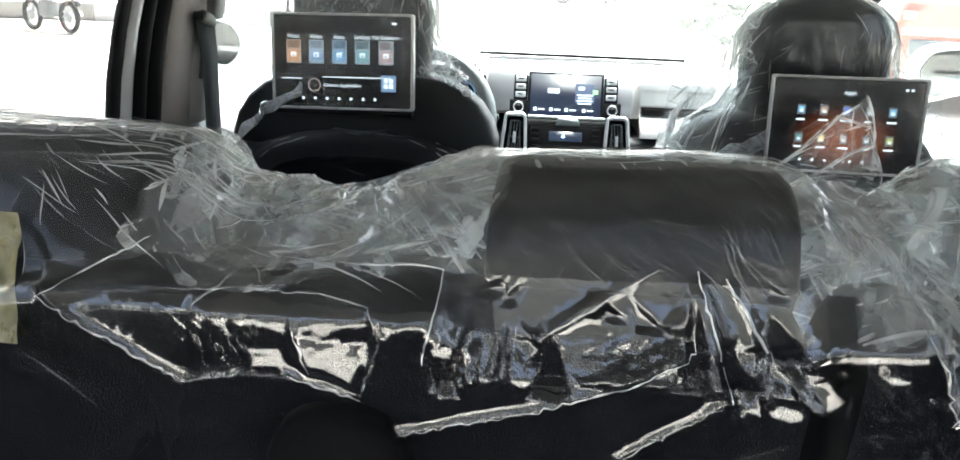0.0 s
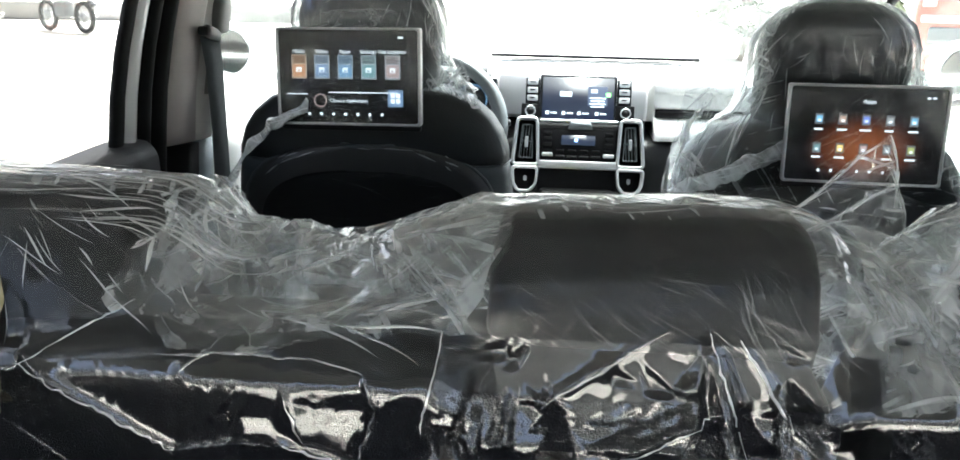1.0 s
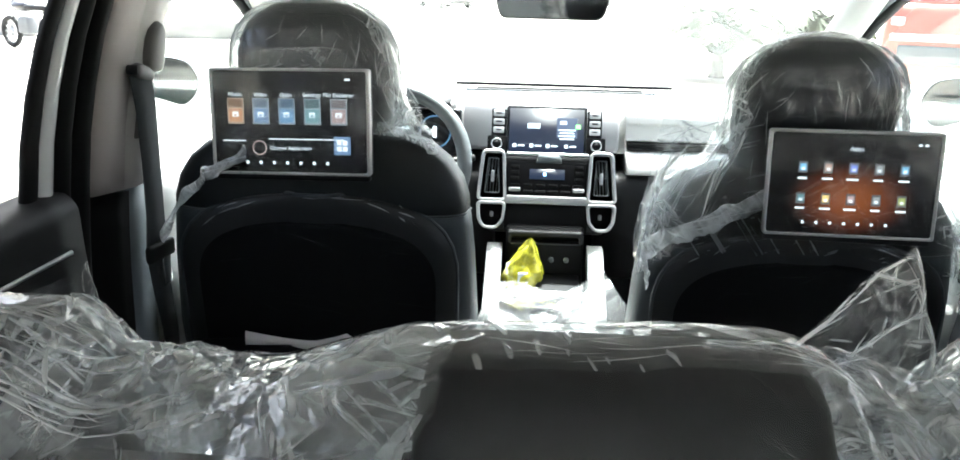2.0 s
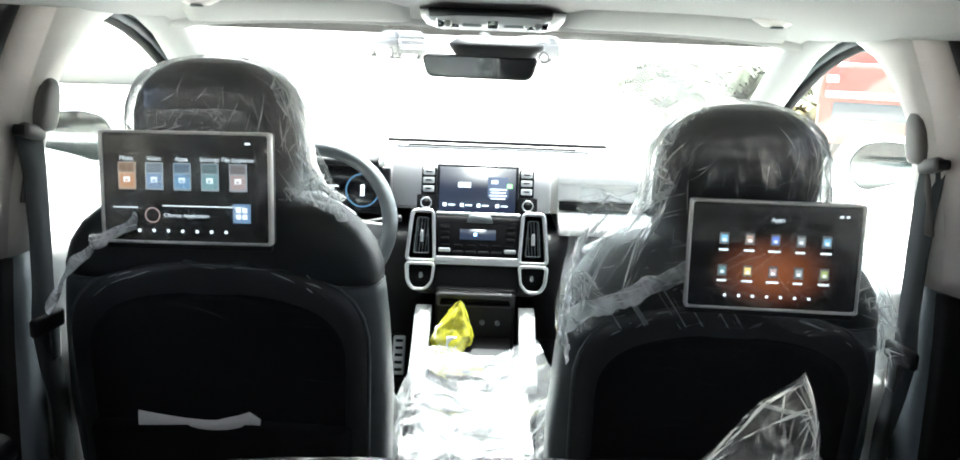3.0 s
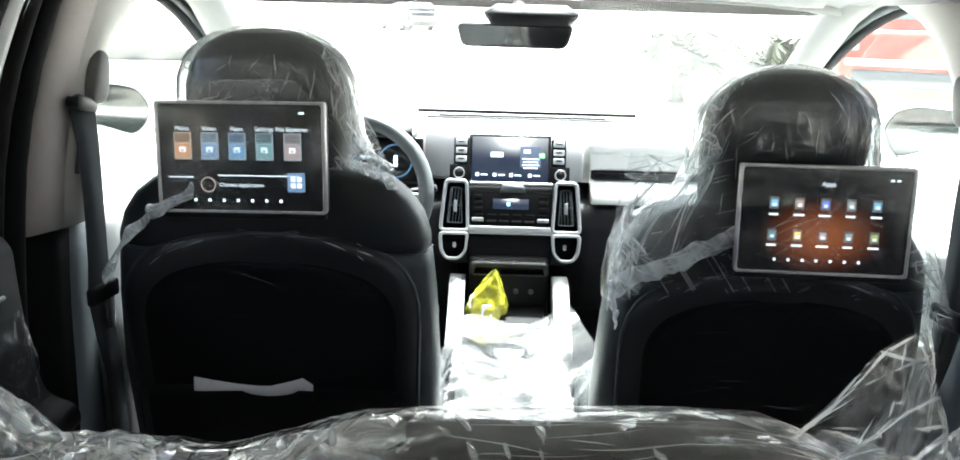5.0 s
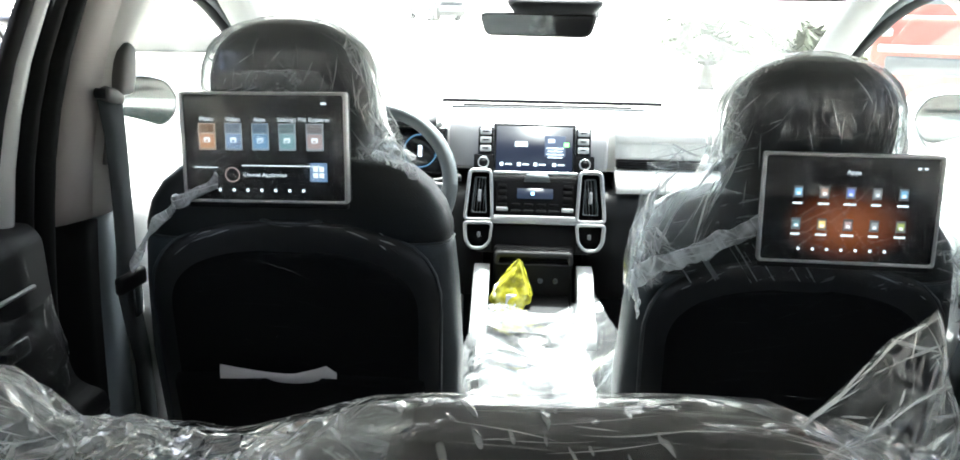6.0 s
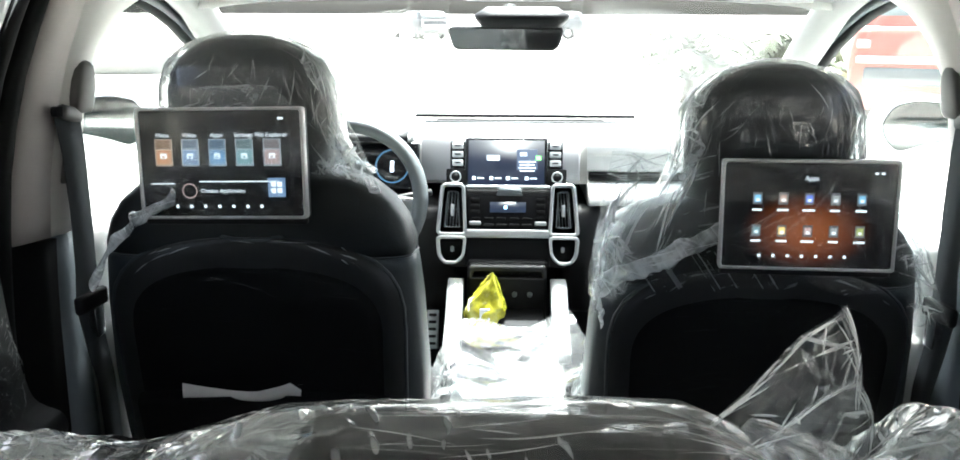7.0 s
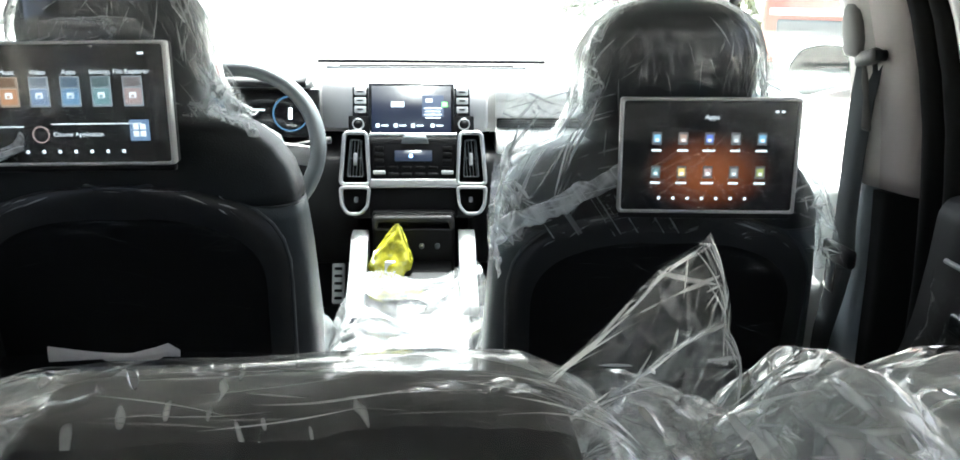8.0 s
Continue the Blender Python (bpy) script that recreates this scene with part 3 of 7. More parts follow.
def pillar(s):
    """The middle pillar between the doors on the side s, with its belt fittings' holes closed."""
    ob = thing("door_pillar", "beige upper and dark grey lower middle pillar trim", "pillar trim", kind="structure")
    def ring(z, inset=0.0):
        f, r = pillar_front(z), pillar_rear(z)
        pts = [(0.775, f + 0.01), (0.735, f + 0.008), (0.715, f - 0.004), (0.708, f - 0.03), (0.700, 0.5 * (f + r) + 0.02), (0.702, r + 0.082), (0.710, r + 0.066), (0.732, r + 0.014), (0.742, r + 0.002), (0.775, r + 0.002)]
        return [(side_x(s, x + inset, z), y, z) for x, y in pts]
    zs = [1.112 + 0.388 * i / 16 for i in range(17)]
    part("upper_trim", loft([ring(z) for z in zs]), BEIGE, ob, "beige moulded pillar trim")
    part("rear_band", loft([[(side_x(s, x - 0.002, z), pillar_rear(z) + q, z) for x, q in ((0.775, 0.060), (0.7125, 0.0605), (0.7325, 0.0135), (0.742, 0.0015), (0.775, 0.001))] for z in zs]), FLESH_BEIGE, ob, "darker beige band beside the door seal")
    zs = [0.42 + 0.686 * i / 10 for i in range(11)]
    part("lower_trim", loft([ring(z, 0.006)[:5] + [(side_x(s, 0.712, z), pillar_rear(z) + 0.082, z), (side_x(s, 0.775, z), pillar_rear(z) + 0.08, z)] for z in zs]), PILLAR_GREY, ob, "dark grey pillar trim")
    part("lower_flank", loft([[(side_x(s, x, z), pillar_rear(z) + q, z) for x, q in ((0.775, 0.078), (0.712, 0.080), (0.722, 0.055), (0.742, 0.004), (0.775, 0.002))] for z in zs]), RUBBER, ob, "black rear flank")
    # No hollow is cut; a darker plate imitates the recess's shade.
    slot = rounded([(0.066, 1.192), (0.116, 1.192), (0.126, 1.285), (0.106, 1.288)], 0.006)
    part("belt_recess_shade", prism(slot, 0.004, "x"), BEIGE_SHADED, ob, "flat dark plate standing in for a shaded belt recess", m=pose(side_x(s, 0.7005, 1.24), 0, 0))
    return ob


def strip(points, w, t, s, x):
    """A rounded strip that runs up the side: along points (y, z), w wide along y, t thick along x."""
    rings = []
    for y, z in points:
        ring = [(side_x(s, x + 0.35 * t * abs(q) ** 2.5, z), y + 0.5 * w * q, z) for q in (-1, -0.8, -0.45, 0, 0.45, 0.8, 1)]
        rings.append(ring + [(side_x(s, x + t, z), y + w / 2, z), (side_x(s, x + t, z), y - w / 2, z)])
    return loft(rings)


def rear_door(s):
    """A closed rear door: painted frame, seals, glass, dark inner card with an armrest."""
    ob = thing("rear_door", "white rear car door with a black inner card, closed", "car door", group="rear doors")
    zs = [0.50 + 1.0 * i / 14 for i in range(15)]
    line = [(pillar_rear(z), z) for z in zs]
    part("inner_seal", strip([(y - 0.024, z) for y, z in line], 0.044, 0.04, s, 0.728), RUBBER, ob, "black rubber door seal")
    part("inner_run", strip([(y - 0.065, z) for y, z in line], 0.040, 0.04, s, 0.736), RUBBER, ob)
    part("window_frame", strip([(y - 0.103, z) for y, z in line if z > 1.05], 0.036, 0.03, s, 0.742), PAINT, ob, "white painted door frame")
    part("glass_run", strip([(y - 0.142, z) for y, z in line if z > 1.05], 0.036, 0.012, s, 0.745), RUBBER, ob, "black rubber glass channel")
    top = [(side_x(s, 0.755, 1.50), y, 1.525) for y in np.linspace(0.05, -0.95, 12)]
    part("upper_seal", tube(top, 0.030, 10), RUBBER, ob)
    # inner card: rolled top, face, armrest
    prof = [(0.80, 1.13), (0.775, 1.145), (0.735, 1.14), (0.715, 1.12), (0.712, 1.05), (0.705, 0.97), (0.690, 0.90), (0.645, 0.885), (0.640, 0.855), (0.68, 0.83), (0.70, 0.70), (0.695, 0.55), (0.71, 0.46), (0.80, 0.45)]
    card = rounded(prof, 0.02, 3)
    rings = [[(CX + s * a, y, b) for a, b in card] for y in np.linspace(-0.085, -0.98, 14)]
    part("card", loft(rings), TRIM_BLACK, ob, "black plastic door card")
    part("trim_line", tube([(CX + s * 0.708, y, 1.06 - 0.02 * (y + 0.1)) for y in np.linspace(-0.13, -0.85, 12)], 0.0035), SILVER, ob, "satin silver trim line")
    part("door_handle", box(0.02, 0.11, 0.03, 0.008, at=(CX + s * 0.695, -0.24, 1.0)), PIANO, ob, "gloss black inner door handle")
    part("window_switch", box(0.05, 0.06, 0.012, 0.004, at=(CX + s * 0.66, -0.30, 0.893)), PIANO, ob)
    part("outer_skin", loft([[(CX + s * x, y, z) for x, z in ((0.80, 1.12), (0.88, 1.06), (0.91, 0.85), (0.90, 0.55), (0.86, 0.42), (0.80, 0.42))] for y in np.linspace(-0.05, -1.0, 6)]), PAINT, ob, "white painted outer skin")
    glass = part("pane", box(0.005, 0.90, 0.40, 0.0, at=(CX + s * 0.775, -0.58, 1.32), rot=None), REAR_GLASS, ob, "side window glass", smooth=False)
    glass.visible_shadow = False
    return ob


def front_door(s):
    """A closed front door with its glass, black glass channel and sunlit card."""
    ob = thing("front_door", "white front car door with black window channel, closed", "car door", group="front doors")
    path = []
    for y, z in ((0.53, 1.500), (0.60, 1.488), (0.68, 1.470), (0.78, 1.438), (0.88, 1.395), (0.98, 1.343), (1.12, 1.268), (1.25, 1.19), (1.36, 1.12)):
        path.append((y, z))
    inner = [(side_x(s, 0.725, z), y - 0.035, z - 0.002) for y, z in path]
    mid = [(side_x(s, 0.75, z), y + 0.00, z + 0.004) for y, z in path]
    part("inner_seal", tube(mid, 0.015, 10), RUBBER, ob, "black rubber door seal")
    part("window_frame", tube([(side_x(s, 0.765, z), y - 0.030, z - 0.008) for y, z in path], 0.013, 10), TRIM_GREY, ob, "dark grey door frame")
    part("glass_run", tube([(side_x(s, 0.772, z), y - 0.056, z - 0.014) for y, z in path], 0.012, 10), RUBBER, ob, "black rubber glass channel")
    prof = rounded([(0.80, 1.075), (0.76, 1.09), (0.72, 1.08), (0.705, 1.03), (0.70, 0.92), (0.64, 0.87), (0.64, 0.83), (0.69, 0.80), (0.69, 0.5), (0.80, 0.47)], 0.02, 3)
    part("card", loft([[(CX + s * a, y, b) for a, b in prof] for y in np.linspace(1.30, 0.17, 12)]), DASH, ob, "light grey door card")
    part("door_handle", box(0.02, 0.12, 0.03, 0.008, at=(CX + s * 0.693, 0.80, 0.98)), CHROME, ob, "chrome inner door handle")
    part("outer_skin", loft([[(CX + s * x, y, z) for x, z in ((0.80, 1.07), (0.88, 1.02), (0.92, 0.85), (0.91, 0.55), (0.86, 0.42), (0.80, 0.42))] for y in np.linspace(1.35, -0.03, 6)]), PAINT, ob, "white painted outer skin")
    poly = [(0.19, 1.09), (1.20, 1.09), (0.62, 1.47), (0.45, 1.475), (0.30, 1.42), (0.21, 1.32)]
    pane = part("pane", prism(poly, 0.004, "x", at=(CX + s * 0.772, 0, 0)), SIDE_GLASS, ob, "side window glass", smooth=False)
    pane.visible_shadow = False
    return ob


def front_pillar(s):
    """The slanting pillar beside the windscreen, and the rail above the doors."""
    ob = thing("windscreen_pillar", "beige trim on the slanting windscreen pillar and roof rail", "pillar trim", kind="structure")
    path = [(0.670, 0.42, 1.515), (0.672, 0.54, 1.502), (0.676, 0.66, 1.468), (0.690, 0.78, 1.418), (0.704, 0.92, 1.350), (0.718, 1.10, 1.255), (0.73, 1.30, 1.15)]
    part("pillar_cover", tube([(CX + s * x, y, z) for x, y, z in path], [0.028, 0.034, 0.038, 0.040, 0.040, 0.040, 0.040], 14), LINER, ob, "pale grey pillar cover")
    rail = [(CX + s * 0.684, y, 1.516) for y in np.linspace(0.52, -1.0, 16)]
    part("roof_rail", tube(rail, 0.033, 12), LINER, ob, "cloth covered roof rail")
    return ob


def rear_quarter(s):
    """The boot's side behind the rear door: dark trim below, pillar and glass above."""
    ob = thing("boot_side", "dark grey boot side trim with a beige rear pillar", "side trim", kind="structure")
    part("lower_trim", box(0.08, 1.05, 0.72, 0.02, at=(CX + s * 0.72, -1.53, 0.78)), TRIM_BLACK, ob)
    part("rear_pillar", box(0.07, 0.24, 0.42, 0.03, at=(CX + s * 0.70, -1.93, 1.31), rot=(-12, 0, 0)), BEIGE, ob)
    part("mid_pillar", box(0.07, 0.16, 0.42, 0.03, at=(CX + s * 0.725, -1.04, 1.31), rot=(12, 0, 0)), BEIGE, ob)
    p = part("pane", box(0.005, 0.72, 0.33, 0.0, at=(CX + s * 0.75, -1.48, 1.31)), REAR_GLASS, ob, smooth=False)
    p.visible_shadow = False
    part("outer_skin", box(0.06, 1.1, 0.8, 0.03, at=(CX + s * 0.83, -1.53, 0.78)), PAINT, ob, "white painted outer skin")
    return ob


for s in (-1, 1):
    pillar(s)
    front_pillar(s)
    rear_door(s)
    front_door(s)
    rear_quarter(s)

tg = thing("tailgate", "raised tailgate above the open boot", "tailgate", kind="structure")
part("inner_trim", box(1.25, 0.95, 0.05, 0.02, at=(CX, -2.31, 1.97), rot=(-54, 0, 0)), TRIM_GREY, tg)
part("outer_skin", box(1.45, 1.02, 0.04, 0.015, at=(CX, -2.27, 2.01), rot=(-54, 0, 0)), PAINT, tg, "white painted outer skin")
part("boot_sill", box(1.36, 0.10, 0.20, 0.03, at=(CX, -2.08, 0.50)), TRIM_BLACK, tg)

# rubber seal and header at the roof's front edge
tagged(part("windscreen_header", tube([(CX + x, 0.650 - 0.03 * abs(x / 0.6) ** 3, 1.498 - 0.016 * abs(x / 0.6) ** 4) for x in np.linspace(-0.66, 0.66, 20)], 0.020, 10), LINER), "pale cloth covered header above the windscreen", "trim", kind="structure")

# ---- dashboard ----
dash = thing("dashboard", "pale upper and black lower dashboard", "dashboard")
prof = rounded([(1.44, 1.100), (1.42, 1.128), (1.20, 1.140), (1.075, 1.128), (1.052, 1.112), (1.050, 1.088), (1.060, 1.084), (1.061, 1.040), (1.082, 1.036), (1.082, 1.012), (1.050, 1.008), (1.004, 0.985), (0.998, 0.966), (1.008, 0.955)], 0.008, 3) + [(1.05, 0.95), (1.44, 0.95)]
def dash_bow(x):
    return -0.10 * max(0.0, (abs(x - CX) - 0.45) / 0.3) ** 2
xs = [v for v in np.linspace(0.20, 0.71, 12)]
part("upper_pad", loft([[(x, a + dash_bow(x), b) for a, b in prof] for x in xs]), DASH, dash, "pale padded dashboard top in sunlight")
prof_c = [(1.44, 1.10), (1.42, 1.128), (1.20, 1.140), (1.13, 1.136), (1.115, 1.12), (1.085, 1.00), (1.44, 0.95)]
part("middle_pad", loft([[(x, a, b) for a, b in prof_c] for x in np.linspace(-0.27, 0.20, 6)]), DASH, dash)
prof_l = [(1.44, 1.10), (1.42, 1.128), (1.20, 1.150), (1.06, 1.150), (1.00, 1.142), (0.985, 1.13), (1.06, 1.125), (1.09, 1.0), (1.44, 0.95)]
part("cluster_hood", loft([[(x, a + dash_bow(x), b) for a, b in prof_l] for x in np.linspace(-0.72, -0.27, 8)]), DASH, dash)
low = rounded([(1.44, 0.95), (1.05, 0.953), (1.012, 0.945), (1.00, 0.90), (1.03, 0.78), (1.12, 0.62), (1.44, 0.55)], 0.02, 3)
part("lower_panel", loft([[(x, a + dash_bow(x), b) for a, b in low] for x in np.linspace(0.14, 0.71, 10)]), TRIM_BLACK, dash, "black glove box panel")
part("knee_panel", loft([[(x, a + dash_bow(x), b) for a, b in low] for x in np.linspace(-0.72, -0.16, 10)]), TRIM_BLACK, dash, "black knee panel")
part("air_slot", box(0.30, 0.02, 0.024, 0.003, at=(0.352, 1.076, 1.025)), PIANO, dash, "dark air slot")
for i in range(3):
    part("slot_fin", box(0.29, 0.012, 0.002, at=(0.352, 1.062, 1.019 + 0.006 * i)), TRIM_BLACK, dash)
part("demister_edge", box(0.665, 0.012, 0.010, 0.003, at=(0.035, 1.405, 1.1465)), MATT_BLACK, dash, "black demister edge")
part("demister_panel", loft([[(x, a, b) for a, b in ((1.27, 1.130), (1.28, 1.1395), (1.37, 1.138), (1.385, 1.122))] for x in np.linspace(-0.26, 0.34, 4)]), PILLAR_GREY, dash, "light grey raised demister panel")
for y, l, d in ((1.352, 0.50, 0.014), (1.30, 0.56, 0.030)):
    part("demister_slot", box(l, d, 0.005, 0.001, at=(0.02, y, 1.1405)), MATT_BLACK, dash, "dark demister slot")
part("hood_lip", loft([[(x, 0.984 + dash_bow(x) + a, b) for a, b in ((0.0, 1.126), (-0.010, 1.132), (-0.008, 1.143), (0.02, 1.152), (0.05, 1.1525), (0.05, 1.126))] for x in np.linspace(-0.70, -0.275, 10)]), TRIM_BLACK, dash, "black lip of the display hood")

# driver's display and its hood
part("driver_display", box(0.36, 0.012, 0.125, 0.006, at=(-0.43, 1.035, 1.055), rot=(-12, 0, 0)), PIANO, dash, "dark driver's display")
BLUE_DIM = glow("display_blue", (0.10, 0.22, 0.38), 0.10)
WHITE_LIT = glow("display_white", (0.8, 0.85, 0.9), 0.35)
DISPLAY_DARK = glow("display_dark", (0.010, 0.014, 0.032), 0.20)
def ringed(r, w, d, n=36):
    a = [(r * math.cos(6.2832 * i / n), r * math.sin(6.2832 * i / n)) for i in range(n)]
    b = [(p * (r - w) / r, q * (r - w) / r) for p, q in a]
    return band(a, b, d)
for x in (-0.322, -0.53):
    dial = part("dial", ringed(0.045, 0.004, 0.002), BLUE_DIM, dash, "blue lit dial ring", m=pose(x, 1.026, 1.055, -12, 0, 0))
part("car_symbol", box(0.010, 0.002, 0.030, 0.003, at=(-0.322, 1.025, 1.055), rot=(-12, 0, 0)), WHITE_LIT, dash)
part("display_text", box(0.030, 0.002, 0.004, at=(-0.40, 1.022, 1.065), rot=(-12, 0, 0)), WHITE_LIT, dash)

# middle screen unit
unit = thing("infotainment_unit", "light grey radio unit with a lit colour display", "car radio", pose(-0.019, 1.072, 1.065, -16, 0, 0))
out = rounded([(-0.225, -0.055), (0.195, -0.062), (0.197, 0.060), (-0.228, 0.062)], 0.012)
part("fascia", prism(out, 0.035), mat("grey_fascia", (0.36, 0.365, 0.37), 0.5, spec=0.3, vary=0.04, bump=0.05, bscale=500), unit, "light grey fascia")
part("display", box(0.218, 0.012, 0.150, 0.004, at=(0.0, -0.019, -0.016)), PIANO, unit, "black glass display")
part("display_picture", box(0.202, 0.002, 0.118, at=(0.0, -0.0262, -0.008)), DISPLAY_DARK, unit, "dark blue lit picture")
GLARE = glow("display_pale", (0.75, 0.8, 0.85), 0.26)
part("map_card", box(0.055, 0.002, 0.055, 0.002, at=(0.055, -0.0275, 0.0)), glow("display_card", (0.05, 0.06, 0.09), 0.4), unit)
for k in range(4):
    part("text_line", box(0.045 - 0.006 * (k % 2), 0.0015, 0.0035, at=(0.055, -0.029, -0.006 - 0.008 * k)), GLARE, unit)
part("car_symbol", box(0.018, 0.0015, 0.010, 0.003, at=(0.045, -0.029, 0.014)), GLARE, unit)
part("station_number", box(0.034, 0.0015, 0.014, 0.002, at=(-0.035, -0.028, 0.004)), GLARE, unit)
part("clock_digits", box(0.030, 0.0015, 0.006, 0.001, at=(0.0, -0.028, 0.043)), GLARE, unit)
for k, x in enumerate((-0.078, -0.032, 0.012, 0.062)):
    part("menu_icon", box(0.010, 0.0015, 0.010, 0.002, at=(x - 0.008, -0.028, -0.050)), GLARE, unit)
    part("menu_text", box(0.018, 0.0015, 0.004, at=(x + 0.010, -0.028, -0.050)), GLARE, unit)
part("green_badge", box(0.014, 0.0015, 0.012, 0.002, at=(0.085, -0.0295, 0.004)), glow("display_green", (0.15, 0.45, 0.10), 0.8), unit)
for s in (-1, 1):
    part("button_bank", box(0.040, 0.010, 0.116, 0.004, at=(s * 0.130, -0.019, -0.009)), PIANO, unit, "gloss black button bank")
    part("knob_recess", box(0.052, 0.006, 0.050, 0.004, at=(s * 0.134, -0.0235, -0.050)), MATT_BLACK, unit, "black knob recess")
    for k in range(3):
        part("button", box(0.030, 0.006, 0.017, 0.003, at=(s * 0.130, -0.024, 0.036 - 0.0225 * k)), PANEL, unit, "light grey button")
        part("button_sign", box(0.016, 0.001, 0.004, at=(s * 0.130, -0.0276, 0.036 - 0.0225 * k)), TRIM_BLACK, unit)
    knob = part("knob", disc(0.0145, 0.018, at=(s * 0.134, -0.033, -0.048), rot=(90, 0, 0)), MATT_BLACK, unit, "black knob")
    part("knob_ring", ringed(0.0150, 0.0030, 0.006, 28), SILVER, knob, "silver ring", m=pose(s * 0.134, -0.041, -0.048))

# heater panel, vents and their silver frame
stack = thing("centre_stack", "satin silver vent frame round a black heater panel", "dashboard unit", pose(-0.014, 0.985, 0.900, -14, 0, 0) @ Matrix.Scale(1.05, 4))
part("backing", box(0.30, 0.05, 0.20, 0.01, at=(0, 0.035, 0.0)), TRIM_BLACK, stack)
part("heater_panel", box(0.205, 0.02, 0.088, 0.006, at=(0, 0.004, 0.040)), MATT_BLACK, stack, "gloss black heater panel")
part("heater_display", box(0.09, 0.002, 0.026, at=(0, -0.0072, 0.052)), glow("heater_blue", (0.008, 0.012, 0.025), 0.3), stack)
part("fan_symbol", box(0.008, 0.0015, 0.008, 0.002, at=(-0.006, -0.009, 0.052)), glow("symbol_blue", (0.25, 0.45, 0.9), 1.0), stack)
hz = rounded([(-0.034, -0.010), (0.034, -0.010), (0.027, 0.010), (-0.027, 0.010)], 0.003)
part("hazard_button", prism(hz, 0.012, at=(0.004, -0.006, 0.091)), TRIM_GREY, stack)
part("top_ledge", box(0.21, 0.012, 0.008, 0.003, at=(0, -0.004, 0.103)), SILVER, stack)
for k in range(6):
    part("button", box(0.026, 0.004, 0.006, 0.002, at=(-0.080 + 0.032 * k, -0.008, 0.008)), TRIM_BLACK, stack)
    part("button", box(0.022, 0.004, 0.006, 0.002, at=(-0.080 + 0.032 * k, -0.008, 0.024)), RUBBER, stack)
for s in (-1, 1):
    for k in range(3):
        part("rocker", box(0.022, 0.005, 0.010, 0.002, at=(s * 0.082, -0.009, 0.070 - 0.015 * k)), RUBBER, stack)
    part("toggle", box(0.030, 0.008, 0.010, 0.003, at=(s * 0.082, -0.010, 0.012)), SILVER, stack)
for s in (-1, 1):
    o = rounded([(s * 0.180, -0.020), (s * 0.168, 0.112), (s * 0.108, 0.112), (s * 0.102, -0.020)], 0.016)
    i = rounded([(s * 0.171, -0.012), (s * 0.160, 0.103), (s * 0.116, 0.103), (s * 0.110, -0.012)], 0.007)
    part("vent_frame", band(o, i, 0.030), SILVER, stack, "satin silver vent surround")
    part("vent_well", prism(i, 0.004, at=(0, 0.012, 0)), MATT_BLACK, stack)
    inner = rounded([(s * 0.160, 0.000), (s * 0.152, 0.092), (s * 0.125, 0.092), (s * 0.120, 0.000)], 0.006)
    part("vent_louvre", band(inner, grown(inner, -0.003), 0.012), TRIM_GREY, stack)
    for k in range(4):
        part("vent_fin", box(0.0022, 0.012, 0.088, at=(s * (0.1275 + 0.0078 * k), 0.004, 0.046), rot=(0, -s * 4, 0)), TRIM_GREY, stack)
    part("vent_bar", box(0.036, 0.010, 0.003, at=(s * 0.139, 0.000, 0.046)), TRIM_GREY, stack)
    part("vent_tab", box(0.009, 0.010, 0.030, 0.003, at=(s * 0.139, -0.008, 0.044)), SILVER, stack, "silver vent tab")
    o = rounded([(s * 0.180, -0.020), (s * 0.102, -0.020), (s * 0.108, -0.072), (s * 0.126, -0.092), (s * 0.160, -0.092), (s * 0.176, -0.070)], 0.014)
    i = rounded([(s * 0.171, -0.028), (s * 0.110, -0.028), (s * 0.114, -0.067), (s * 0.129, -0.084), (s * 0.157, -0.084), (s * 0.168, -0.066)], 0.007)
    part("lower_frame", band(o, i, 0.030), SILVER, stack, "satin silver lower surround")
    part("lower_well", prism(i, 0.006, at=(0, 0.010, 0)), MATT_BLACK, stack)
    part("lower_tab", box(0.009, 0.010, 0.014, 0.003, at=(s * 0.139, 0.002, -0.054)), SILVER, stack)
part("cross_bar", box(0.215, 0.028, 0.022, 0.005, at=(0, 0, -0.014)), SILVER, stack, "satin silver cross bar")
part("lower_face", box(0.215, 0.02, 0.075, 0.006, at=(0, 0.012, -0.062)), MATT_BLACK, stack)

# ---- centre console ----
console = thing("centre_console", "black centre console with silver side rails", "console", pose(-0.014, 0.5, 0.42))
part("console_body", box(0.27, 0.98, 0.22, 0.02, at=(0, 0.06, 0.11)), TRIM_BLACK, console)
part("upper_bracket", band(rounded([(-0.105, 0.375), (0.105, 0.375), (0.10, 0.408), (-0.10, 0.408)], 0.012), rounded([(-0.092, 0.372), (0.092, 0.372), (0.088, 0.394), (-0.088, 0.394)], 0.006), 0.03), TRIM_BLACK, console, "black shelf edge", m=pose(0, 0.43, -0.012))
part("recess", box(0.21, 0.05, 0.19, 0.01, at=(0, 0.47, 0.305)), MATT_BLACK, console, "gloss black charging recess")
part("tray", box(0.19, 0.16, 0.012, 0.004, at=(0.0, 0.38, 0.262)), MATT_BLACK, console)
part("tray_edge", box(0.19, 0.012, 0.022, 0.004, at=(0.0, 0.295, 0.262)), SILVER, console, "silver tray edge")
